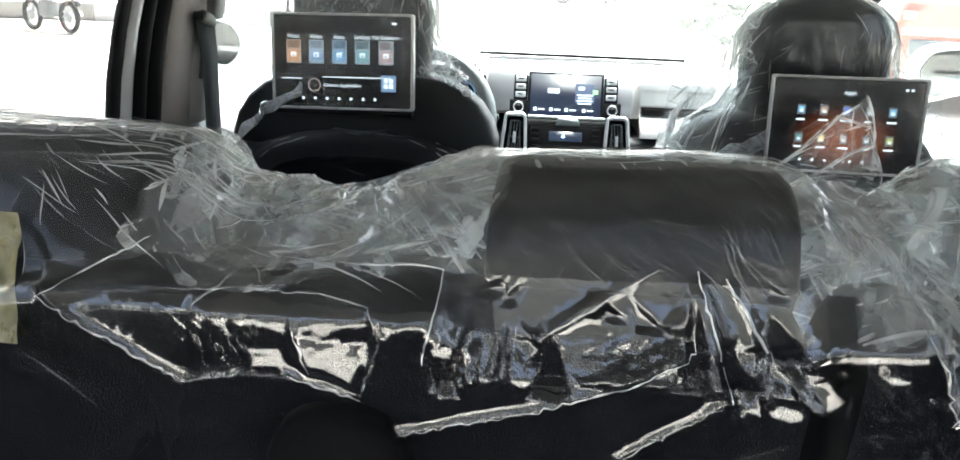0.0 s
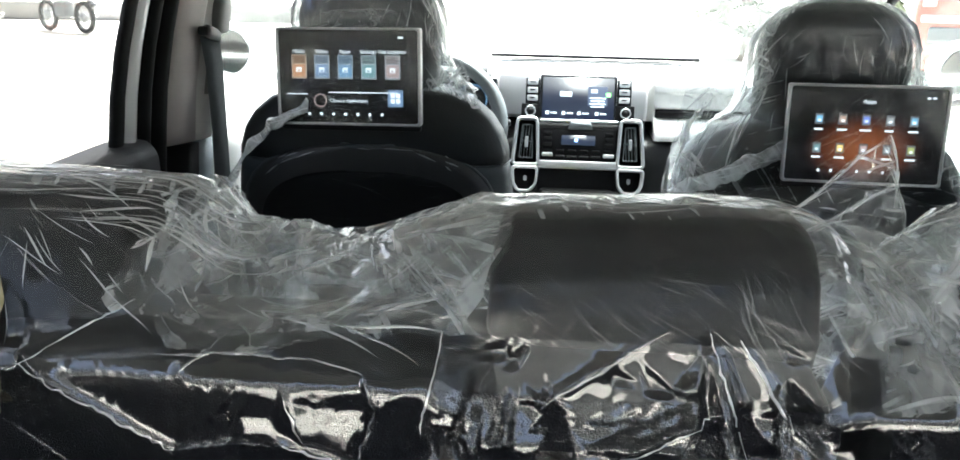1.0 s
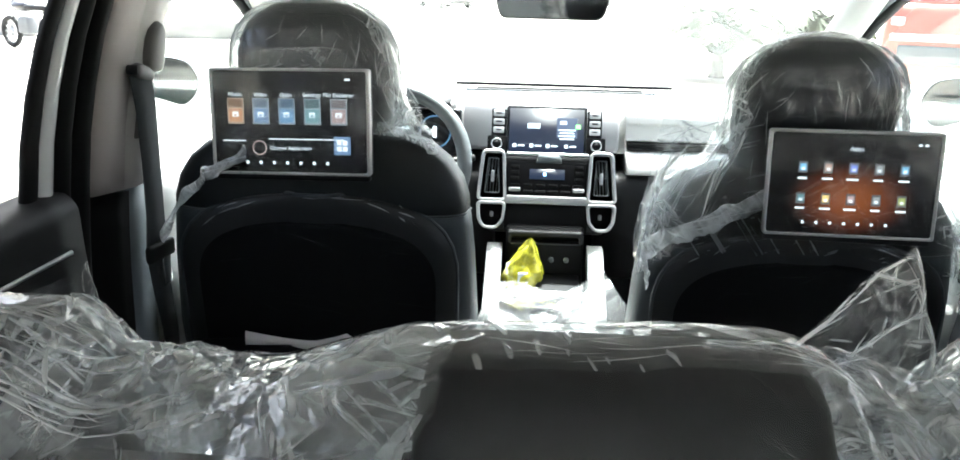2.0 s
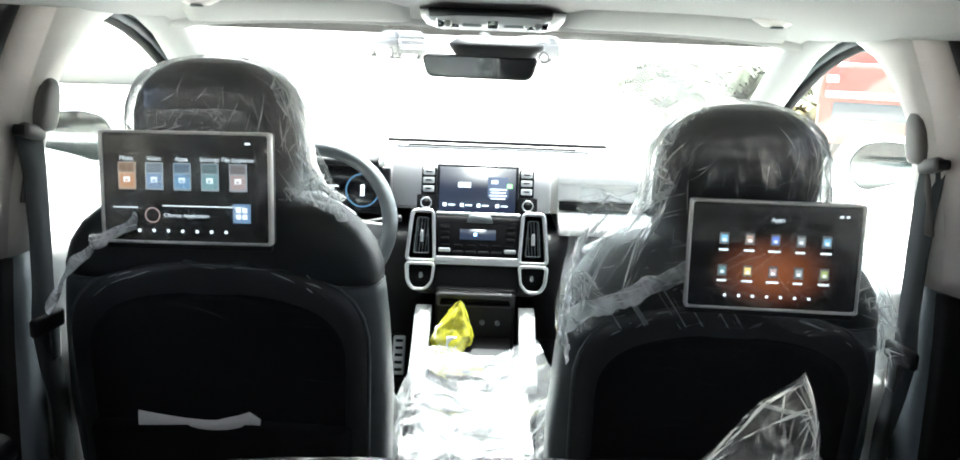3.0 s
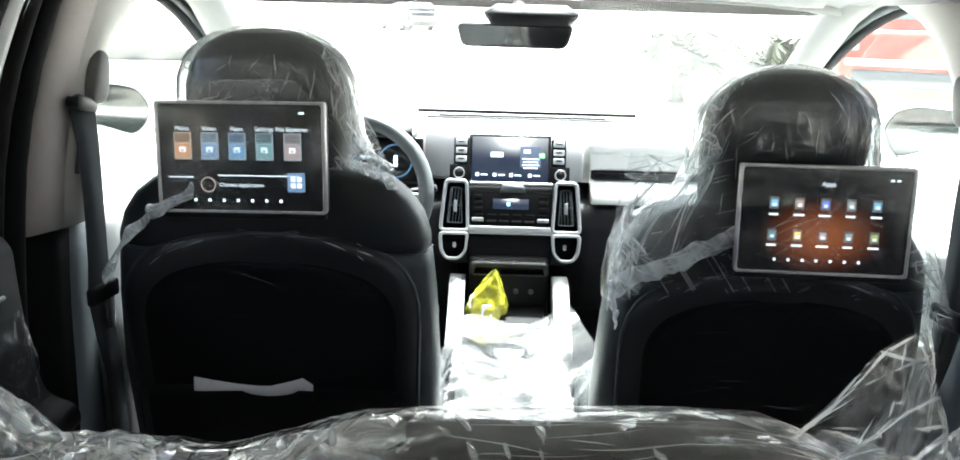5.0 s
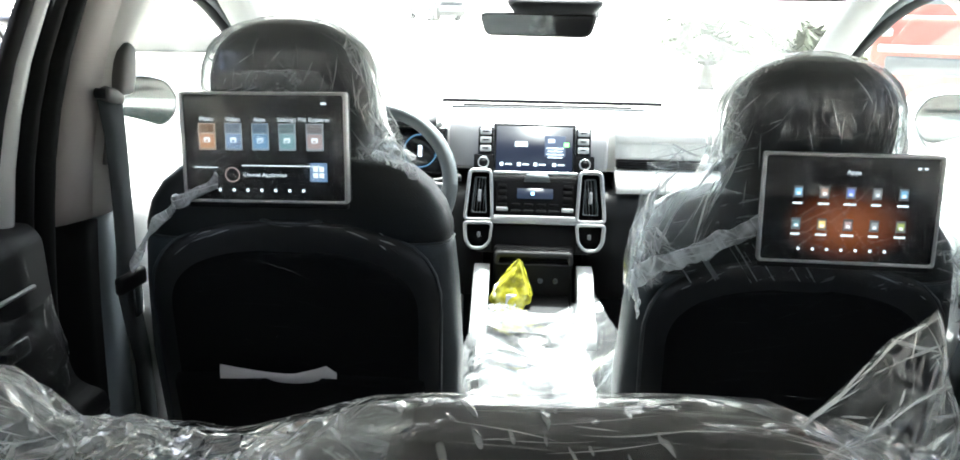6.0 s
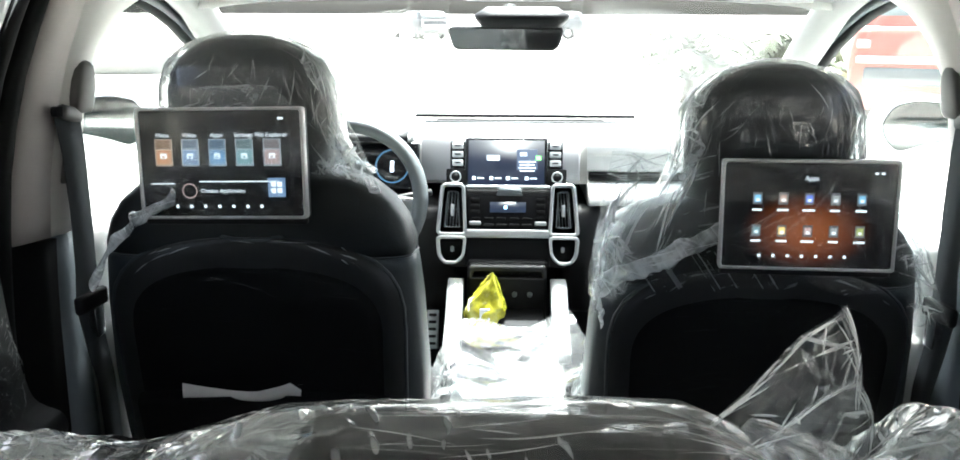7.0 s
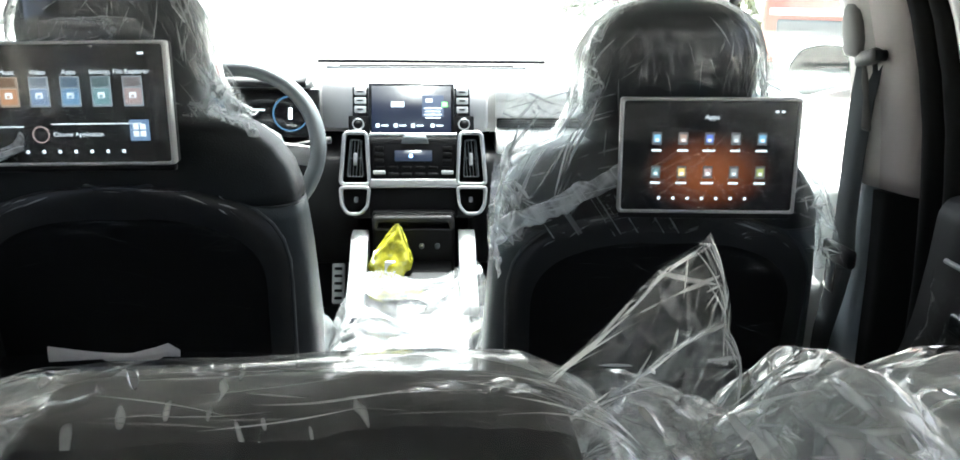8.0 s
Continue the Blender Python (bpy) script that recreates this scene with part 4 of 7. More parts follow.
for k in range(2):
    part("socket", disc(0.007, 0.006, 14, at=(0.02 + 0.04 * k, 0.442, 0.31), rot=(90, 0, 0)), TRIM_GREY, console)
for s in (-1, 1):
    rail = rounded([(0.47, 0.350), (0.40, 0.352), (0.31, 0.29), (0.20, 0.245), (0.20, 0.215), (0.34, 0.215), (0.47, 0.29)], 0.02)
    part("side_rail", prism(rail, 0.040, "x", at=(s * 0.134, 0, 0)), SILVER, console, "satin silver side rail")
part("armrest_lid", box(0.23, 0.36, 0.07, 0.03, 4, at=(0, -0.12, 0.255)), LEATHER_GREY, console, "padded armrest lid")
part("selector_dial", disc(0.034, 0.03, at=(0.0, 0.19, 0.235)), CHROME, console, "chrome gear selector dial")

# ---- front seats ----
def seat(cx, dz, label):
    """A front seat: cushion, bolstered back with a hard shell and pocket, headrest on two posts."""
    ob = thing("front_seat", label, "car seat", pose(cx, 0.2, 0.42), group="front seats")
    def ring(z, hw, hd, yc, n=48):
        return oval(0, yc - 0.2, z + dz - 0.42, hw, hd, n, 4.5)
    lower = ((0.50, 0.215, 0.070, 0.215), (0.56, 0.240, 0.078, 0.200), (0.70, 0.258, 0.080, 0.172), (0.87, 0.262, 0.078, 0.145), (1.00, 0.255, 0.076, 0.130), (1.06, 0.249, 0.074, 0.124), (1.078, 0.246, 0.072, 0.122), (1.082, 0.240, 0.068, 0.122))
    upper = ((1.082, 0.240, 0.068, 0.122), (1.086, 0.246, 0.072, 0.121), (1.10, 0.245, 0.072, 0.120), (1.135, 0.234, 0.070, 0.117), (1.165, 0.214, 0.066, 0.114), (1.19, 0.184, 0.062, 0.112), (1.208, 0.147, 0.056, 0.110), (1.218, 0.10, 0.046, 0.110), (1.222, 0.05, 0.025, 0.110))
    back = part("seat_back", loft([ring(*q) for q in lower]), LEATHER_LIT, ob, "black leather seat back and bolsters, paler for light put in")
    part("shoulder", loft([ring(*q) for q in upper]), LEATHER, ob, "black leather shoulder above a seam")
    part("seam", tube([(x * 0.985, y, z) for x, y, z in ring(1.082, 0.249, 0.073, 0.122)[::2]] + [ring(1.082, 0.249, 0.073, 0.122)[0]], 0.0018, 6), LEATHER_GREY, back)
    # hard shell on the rear: rounded top
    def rear(z):
        return float(np.interp(z, [0.50, 0.56, 0.70, 0.87, 1.0, 1.06, 1.10, 1.15], [0.145, 0.122, 0.092, 0.067, 0.054, 0.050, 0.048, 0.048])) - 0.2
    def panel(hw, top, bottom, lift, rnd):
        rows = []
        for v in np.linspace(0, 1, 34):
            z = bottom + (top - bottom) * (1 - (1 - v) ** 1.8)
            h = hw * min(1.0, max(0.02, 1 - max(0.0, (z - (top - rnd)) / rnd) ** 2.8) ** (1 / 2.6)) * (0.96 + 0.04 * v)
            row = []
            for u in np.linspace(-1, 1, 33):
                edge = max(0.0, (abs(u) - 0.9) / 0.1)
                row.append((h * u, rear(z) - lift * (1 - edge ** 2) - 0.004 + 0.010 * abs(u) ** 4, z + dz - 0.42))
            rows.append(row)
        return np.array(rows)
    sh = panel(0.236, 1.116, 0.50, 0.010, 0.15)
    part("rear_shell", grid(sh), SHELL, ob, "black plastic rear shell")
    # Pale strips stand in for shine of film; no sheet covers the shell.
    pleats(sh, [(0.72, 0.95, 0.02, 0.13, 15, 0.25, 9, 0.03, 0.0009), (0.72, 0.95, 0.87, 0.98, -15, 0.25, 9, 0.03, 0.0009), (0.93, 0.99, 0.2, 0.8, 90, 0.08, 10, 0.05, 0.0006)], 17 + int(cx > 0), "shell_shine_strips", ob, "short pale strips put in for film shine on the shell")
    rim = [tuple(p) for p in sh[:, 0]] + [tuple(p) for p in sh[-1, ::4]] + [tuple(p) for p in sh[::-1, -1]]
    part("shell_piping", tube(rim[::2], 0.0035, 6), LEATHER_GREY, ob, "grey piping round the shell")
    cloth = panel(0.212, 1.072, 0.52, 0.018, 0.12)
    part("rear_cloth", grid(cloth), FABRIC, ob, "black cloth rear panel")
    # Faint strips imitate gloss streaks across the cloth.
    pleats(cloth, [(0.25, 0.95, 0.05, 0.95, 85, 0.35, 60, 0.11, 0.0006)], 27 + int(cx > 0), "cloth_sheen_strips", ob, "faint pale strips put in for film sheen on the cloth", FOLD_GLINT_FAINT)
    pk = panel(0.212, 0.862, 0.50, 0.046, 0.02)
    pk[:, :, 2] -= 0.005 * np.cos(np.linspace(-1.57, 1.57, 33))[None, :] * np.linspace(0, 1, 34)[:, None] ** 3
    part("map_pocket", grid(pk), FABRIC, ob, "black cloth map pocket")
    part("seat_cushion", loft([oval(0, 0.20, z - 0.42, a, b, 40, 4.5) for z, a, b in ((0.47, 0.22, 0.24), (0.55, 0.245, 0.27), (0.64, 0.25, 0.275), (0.68, 0.235, 0.26), (0.69, 0.20, 0.22))]), LEATHER, ob, "black leather cushion")
    for s2 in (-1, 1):
        part("seat_rail", box(0.04, 0.5, 0.05, 0.006, at=(s2 * 0.18, 0.18, 0.025)), TRIM_BLACK, ob)
        part("headrest_post", disc(0.007, 0.12, 12, at=(s2 * 0.07, 0.105 - 0.2, 1.21 + dz - 0.42)), CHROME, ob, "chrome headrest post")
    hr = []
    for z, hw, hd in ((1.165, 0.080, 0.036), (1.173, 0.096, 0.050), (1.195, 0.106, 0.057), (1.23, 0.110, 0.060), (1.26, 0.112, 0.060), (1.30, 0.115, 0.061), (1.335, 0.113, 0.060), (1.362, 0.105, 0.057), (1.382, 0.093, 0.052), (1.398, 0.076, 0.044), (1.409, 0.056, 0.034), (1.416, 0.032, 0.020), (1.418, 0.012, 0.008)):
        hr.append(oval(0, 0.105 - 0.2 - 0.15 * (z - 1.25), z + dz - 0.42, hw * 1.075, hd * 1.0, 40, 3.2))
    part("headrest", loft(hr), LEATHER, ob, "black leather headrest")
    part("side_switch", box(0.006, 0.07, 0.02, 0.003, at=(-0.25, 0.12, 0.16)), PIANO, ob)
    return ob


LX, RX, RDZ = -0.408, 0.376, -0.038
seat(LX, 0.0, "black leather driver's seat in clear plastic wrap")
seat(RX, RDZ, "black leather passenger seat in torn clear plastic wrap")


def seat_cover(cx, dz, seed, label, low):
    """The clear plastic bag pulled over a front seat's headrest and shoulders."""
    zs = np.concatenate([np.linspace(low, 1.37, 90), np.linspace(1.3715, 1.425, 34)])
    hw = np.interp(zs, [1.00, 1.08, 1.13, 1.17, 1.20, 1.225, 1.26, 1.31, 1.345, 1.375, 1.398, 1.412, 1.421, 1.425], [0.256, 0.258, 0.250, 0.226, 0.190, 0.158, 0.141, 0.135, 0.131, 0.118, 0.094, 0.067, 0.036, 0.003])
    hd = np.interp(zs, [1.00, 1.10, 1.17, 1.22, 1.25, 1.31, 1.345, 1.375, 1.398, 1.412, 1.421, 1.425], [0.085, 0.083, 0.078, 0.068, 0.066, 0.068, 0.066, 0.060, 0.050, 0.038, 0.022, 0.003])
    yc = np.interp(zs, [1.0, 1.10, 1.25, 1.43], [0.130, 0.118, 0.106, 0.080])
    n = 260
    P = np.zeros((len(zs), n, 3))
    for i, z in enumerate(zs):
        P[i] = np.array([(x, y, z) for x, y, _ in oval(0, 0, 0, hw[i], hd[i], n - 1, 3.0)] + [(oval(0, 0, 0, hw[i], hd[i], n - 1, 3.0)[0][0], 0, z)])
        P[i, :, 1] += yc[i]
    N = normals(P)
    A = np.cos(np.linspace(0, 2 * math.pi, n))[None, :] * 0.16 + 0 * zs[:, None]
    B = np.sin(np.linspace(0, 2 * math.pi, n))[None, :] * 0.16 + zs[:, None]
    k = crumple(A, B, seed, 0.05, 0.25, 4) + crumple(A + 3, B, seed + 7, 0.020, 0.5, 4, lean=0.15, spread=0.4, long=4.0)
    k = np.maximum(k - np.percentile(k, 8), 0) * 0.8 * np.interp(zs, [1.0, 1.28, 1.36, 1.425], [1.0, 0.9, 0.45, 0.12])[:, None]
    k[:, -1] = k[:, 0]
    sign = -1.0 if N[40, 10, 0] < 0 else 1.0
    P += sign * N * k[:, :, None]
    P[:, :, 0] += cx
    P[:, :, 2] += dz
    ob = thing("seat_cover", label, "plastic cover", group="plastic seat covers")
    cut = int(np.searchsorted(zs, 1.245))
    turn = np.cos(np.linspace(0, 2 * math.pi, n))[None, :] + 0.16 * facets(A * 40 + 3, B * 14, seed + 2)
    up = (np.arange(len(zs)) >= cut)[:, None]
    # Both sides get hazier film in place of the pale backlit edge.
    gathered = np.abs(turn) > 0.80
    part("headrest_hood", cut_sheet(P, up & ~gathered), FILM_SEAT, ob, "clear hood over the headrest")
    for s in (-1, 1):
        part("hazed_side", cut_sheet(P, up & gathered & (s * turn > 0)), FILM_HANG, ob, "side of the hood, haze put in for its pale grazing edge")
    part("shoulder_skirt", grid(P[:cut + 1]), FILM_CURTAIN, ob, "loose skirt tucked over the shoulders")
    c = cut / len(zs)
    # These strips carry the folds' highlights and sheen as white.
    pleats(P, [(c, 0.62, 0.58, 0.90, 0, 0.3, 26, 0.05, 0.0007), (c, 0.72, 0.50, 0.60, 0, 0.16, 60, 0.06, 0.0010), (c, 0.72, 0.90, 1.0, 0, 0.16, 60, 0.06, 0.0010), (c, 0.66, 0.49, 0.55, 2, 0.12, 24, 0.08, 0.0018), (c, 0.66, 0.95, 1.0, -2, 0.12, 24, 0.08, 0.0018), (0.0, c, 0.5, 1.0, 12, 0.35, 8, 0.05, 0.0006)], seed + 50, "creases", ob, "fine folds in the film, highlights put in as white")
    pleats(P, [(c, 0.70, 0.52, 0.98, 8, 0.45, 46, 0.035, 0.0007), (c, 0.66, 0.84, 0.99, 10, 0.3, 30, 0.05, 0.0009)], seed + 52, "hood_creases", ob, "thin folds over the headrest, highlights put in as white")
    pleats(P, [(c, 0.66, 0.54, 0.96, 0, 0.4, 46, 0.05, 0.0020), (c, 0.6, 0.80, 0.96, 0, 0.25, 30, 0.045, 0.0024), (0.66, 0.95, 0.52, 0.98, 60, 0.5, 20, 0.03, 0.0018)], seed + 51, "soft_creases", ob, "soft pale strips standing in for sheen on the film", FOLD_GLINT_FAINT)
    return ob


seat_cover(LX, 0.0, 3, "clear crinkled plastic cover over the driver's headrest", 1.205)
seat_cover(RX, RDZ, 11, "clear crinkled plastic cover over the passenger headrest and shoulders", 1.045)

# a rolled edge of the passenger cover, bunched across the shoulder
def bunch(points, r, seed, label, material=None):
    pts = [Vector(p) for p in points]
    fine = []
    for i in range(len(pts) - 1):
        for k in range(8):
            fine.append(pts[i].lerp(pts[i + 1], k / 8))
    fine.append(pts[-1])
    n = 40
    P = np.zeros((len(fine), n, 3))
    for i, p in enumerate(fine):
        for j in range(n):
            a = 2 * math.pi * j / (n - 1)
            P[i, j] = (p.x, p.y + r * 0.35 * math.cos(a), p.z + r * math.sin(a))
    N = normals(P)
    A = np.linspace(0, 0.25, len(fine))[:, None] + np.zeros((1, n))
    B = np.linspace(0, 6.28, n)[None, :] * r + np.zeros((len(fine), 1))
    P += N * crumple(A, B, seed, 0.02, 0.9, 8)[:, :, None]
    return tagged(part("plastic_roll", grid(P), material or FILM_HANG), label, "plastic wrap")


bunch([(0.115, 0.02, 1.045), (0.15, 0.015, 1.075), (0.20, 0.012, 1.095), (0.25, 0.008, 1.12), (0.29, 0.004, 1.14)], 0.016, 5, "bunched edge of clear plastic across the seat shoulder", FILM_WHITE)
bunch([(0.150, 0.03, 1.195), (0.130, 0.022, 1.14), (0.122, 0.016, 1.09), (0.120, 0.014, 1.04), (0.128, 0.016, 1.00)], 0.013, 9, "white bunched film at the seat shoulder's inner edge", FILM_WHITE)
bunch([(-0.655, 0.03, 1.04), (-0.62, 0.025, 1.10), (-0.58, 0.02, 1.14), (-0.552, -0.030, 1.162), (-0.525, -0.046, 1.176), (-0.485, -0.046, 1.196)], 0.009, 6, "rolled edge of clear plastic on the seat shoulder", FILM_WHITE)

# folded paper in the driver's map pocket
def folded_paper():
    ob = thing("folded_paper", "white folded paper sticking out of the seat pocket", "paper", pose(-0.432, 0.030, 0.858))
    a = np.zeros((12, 6, 3))
    for i, x in enumerate(np.linspace(-0.094, 0.092, 12)):
        top = np.interp(x, [-0.094, -0.02, 0.02, 0.06, 0.085, 0.092], [0.024, 0.012, 0.008, 0.018, 0.027, 0.012])
        for j, v in enumerate(np.linspace(0, 1, 6)):
            a[i, j] = (x, -0.003 * math.sin(3 * v) + 0.004 * math.sin(20 * x), -0.008 + (0.008 + top) * v)
    v1, f1 = grid(a)
    b = a.copy()
    b[:, :, 1] += 0.0012
    v2, f2 = grid(b)
    part("sheet", (v1 + v2, f1 + [tuple(q + len(v1) for q in f) for f in f2]), PAPER, ob, smooth=False)
folded_paper()

# ---- headrest monitors ----
TEXT = glow("screen_text", (0.75, 0.76, 0.78), 0.18)
SCREEN_BLACK = mat("screen_black", (0.004, 0.004, 0.005), 0.18, vary=0.05, spec=0.22)


def orange_mat():
    """The lit wallpaper of a screen: a warm patch that fades out to black."""
    m = bpy.data.materials.new("orange_wallpaper")
    m.use_nodes = True
    nt = m.node_tree
    b = nt.nodes["Principled BSDF"]
    b.inputs["Base Color"].default_value = (0.004, 0.004, 0.005, 1)
    b.inputs["Roughness"].default_value = 0.18
    b.inputs["Specular IOR Level"].default_value = 0.22
    tc = nt.nodes.new("ShaderNodeTexCoord")
    mp = nt.nodes.new("ShaderNodeMapping")
    mp.inputs["Location"].default_value = (0.0, 0.0, 0.36)
    mp.inputs["Scale"].default_value = (10.5, 0.0, 16.5)
    gr = nt.nodes.new("ShaderNodeTexGradient")
    gr.gradient_type = "SPHERICAL"
    nt.links.new(tc.outputs["Object"], mp.inputs[0])
    nt.links.new(mp.outputs[0], gr.inputs[0])
    rp = nt.nodes.new("ShaderNodeValToRGB")
    rp.color_ramp.elements[0].color, rp.color_ramp.elements[1].color = (0, 0, 0, 1), (0.30, 0.085, 0.028, 1)
    rp.color_ramp.elements[1].position = 0.95
    rp.color_ramp.interpolation = "EASE"
    nt.links.new(gr.outputs[0], rp.inputs[0])
    nt.links.new(rp.outputs[0], b.inputs["Emission Color"])
    b.inputs["Emission Strength"].default_value = 0.095
    return m


ORANGE = orange_mat()


def monitor(label, m, wallpaper):
    """A tablet screen clamped to the headrest posts; its own x, z span the glass."""
    ob = thing("headrest_monitor", label, "monitor", m, group="headrest monitors")
    w, h = 0.240, 0.157
    o = rounded([(-w / 2, -h / 2), (w / 2, -h / 2), (w / 2, h / 2), (-w / 2, h / 2)], 0.005, 3)
    i = [(a * (w / 2 - 0.0042) / (w / 2), b * (h / 2 - 0.0040) / (h / 2)) for a, b in o]
    part("bezel", band(o, i, 0.014), BEZEL, ob, "thin satin grey frame")
    part("back_cover", prism([(a * 0.995, b * 0.995) for a, b in o], 0.012, at=(0, 0.012, 0)), TRIM_BLACK, ob)
    part("display", prism(i, 0.004, at=(0, -0.002, 0)), wallpaper, ob, "lit black glass display", smooth=False)
    part("bracket", box(0.10, 0.06, 0.05, 0.008, at=(0, 0.045, 0.0)), TRIM_BLACK, ob)
    part("lower_lip", box(0.236, 0.012, 0.012, 0.004, at=(0, 0.006, -0.082)), TRIM_BLACK, ob)
    return ob


def plate(x, z, sx, sz, material, ob, name, y=-0.0050, r=0.0):
    return part(name, box(sx, 0.0008, sz, r, 1, at=((x - 0.5) * 0.240, y, (0.5 - z) * 0.157)), material, ob, smooth=False)


ICONS = {k: glow("icon_" + k, [0.7 * q + 0.3 * sum(c) / 3 for q in c], p * 0.27) for k, c, p in (
    ("orange", (0.75, 0.28, 0.06), 0.34), ("blue", (0.16, 0.30, 0.55), 0.34), ("sky", (0.12, 0.36, 0.65), 0.34), ("teal", (0.18, 0.40, 0.42), 0.34),
    ("rose", (0.55, 0.33, 0.30), 0.34), ("cyan", (0.15, 0.5, 0.8), 0.5), ("peach", (0.65, 0.35, 0.22), 0.42), ("royal", (0.08, 0.16, 0.75), 0.55),
    ("pale", (0.5, 0.48, 0.46), 0.34), ("amber", (0.95, 0.55, 0.03), 0.6), ("lime", (0.5, 0.55, 0.03), 0.42), ("pink", (0.7, 0.4, 0.36), 0.42), ("frame", (0.42, 0.46, 0.50), 0.30), ("frame_orange", (0.60, 0.42, 0.28), 0.30), ("slate", (0.20, 0.18, 0.18), 0.22),
    ("dim_orange", (0.45, 0.22, 0.08), 0.20), ("dim_blue", (0.16, 0.24, 0.36), 0.20), ("dim_sky", (0.12, 0.24, 0.38), 0.20), ("dim_teal", (0.14, 0.26, 0.27), 0.20), ("dim_rose", (0.36, 0.27, 0.26), 0.20))}

left = monitor("tablet monitor on the driver's headrest showing a menu", pose(-0.4195, -0.0265, 1.243, -4, -1.2, -2.4), SCREEN_BLACK)
for x, word, c in ((0.158, "Music", "orange"), (0.318, "Video", "blue"), (0.481, "Apps", "sky"), (0.643, "Settings", "teal"), (0.808, "File Explorer", "rose")):
    card = plate(x, 0.40, 0.025, 0.038, ICONS["frame_orange" if c == "orange" else "frame"], left, "menu_card", r=0.002)
    part("card_top", box(0.021, 0.0008, 0.012, 0.002, 1, at=((x - 0.5) * 0.240, -0.0058, (0.5 - 0.325) * 0.157)), ICONS["dim_" + c], card, smooth=False)
    part("card_inlay", box(0.021, 0.0008, 0.020, 0.002, 1, at=((x - 0.5) * 0.240, -0.0058, (0.5 - 0.44) * 0.157)), ICONS[c], card, smooth=False)
    part("card_sign", box(0.009, 0.0008, 0.0075, 0.002, 1, at=((x - 0.5) * 0.240, -0.0066, (0.5 - 0.43) * 0.157)), TEXT, card, smooth=False)
    part("sign_notch", box(0.004, 0.0008, 0.0035, 0.001, 1, at=((x - 0.5) * 0.240, -0.0072, (0.5 - 0.437) * 0.157)), ICONS[c], card, smooth=False)
    letters(word, 0.0088, TEXT, left, pose((x - 0.5) * 0.240, -0.0052, (0.5 - 0.245) * 0.157, 90, 0, 0))
letters("Choose Application", 0.0080, TEXT, left, pose(0.0, -0.0052, (0.5 - 0.745) * 0.157, 90, 0, 0))
plate(0.60, 0.66, 0.115, 0.0016, TEXT, left, "menu_line")
plate(0.14, 0.68, 0.035, 0.0016, TEXT, left, "menu_line")
ap = plate(0.825, 0.715, 0.025, 0.027, ICONS["blue"], left, "apps_card", r=0.002)
for dx in (-1, 1):
    for dz in (-1, 1):
        part("apps_dot", box(0.007, 0.0008, 0.007, 0.002, 1, at=((0.825 - 0.5) * 0.24 + dx * 0.0045, -0.0058, (0.5 - 0.715) * 0.157 + dz * 0.0045)), TEXT, ap, smooth=False)
dial = part("clock_ring", ringed(0.011, 0.0016, 0.0008, 18), ICONS["rose"], left, m=pose((0.30 - 0.5) * 0.24, -0.005, (0.5 - 0.745) * 0.157))
for k in range(7):
    plate(0.22 + 0.085 * k, 0.885, 0.0045, 0.0045, TEXT, left, "dock_dot", r=0.001)
plate(0.865, 0.10, 0.008, 0.003, TEXT, left, "status_mark")

right = monitor("tablet monitor on the passenger headrest showing an app grid", pose(0.406, -0.019, 1.175, -4, -0.8, -5.5), ORANGE)
rows = ((0.348, 0.452, ("cyan", "peach", "royal", "pale", "cyan")), (0.640, 0.735, ("teal", "amber", "pink", "pale", "lime")))
for z, zl, cols in rows:
    for k, c in enumerate(cols):
        x = 0.208 + 0.1465 * k
        tile = plate(x, z, 0.013, 0.017, ICONS["slate"], right, "app_tile", r=0.002)
        part("app_icon", box(0.009, 0.0008, 0.0105, 0.002, 1, at=((x - 0.5) * 0.24, -0.0058, (0.5 - z) * 0.157)), ICONS[c], tile, smooth=False)
        part("app_sign", box(0.005, 0.0008, 0.004, 0.001, 1, at=((x - 0.5) * 0.24, -0.0066, (0.5 - z) * 0.157 - 0.002)), TEXT, tile, smooth=False)
        plate(x, zl, 0.013 + 0.004 * ((k * 7 + int(z * 10)) % 3) / 2, 0.0030, TEXT, right, "app_caption")
letters("Apps", 0.0095, TEXT, right, pose((0.51 - 0.5) * 0.240, -0.0052, (0.5 - 0.165) * 0.157, 90, 0, 0))
for k in range(7):
    plate(0.233 + 0.081 * k, 0.87, 0.0042, 0.0042, TEXT, right, "dock_dot", r=0.001)
for x in (0.865, 0.90):
    plate(x, 0.115, 0.005, 0.0032, TEXT, right, "status_mark")


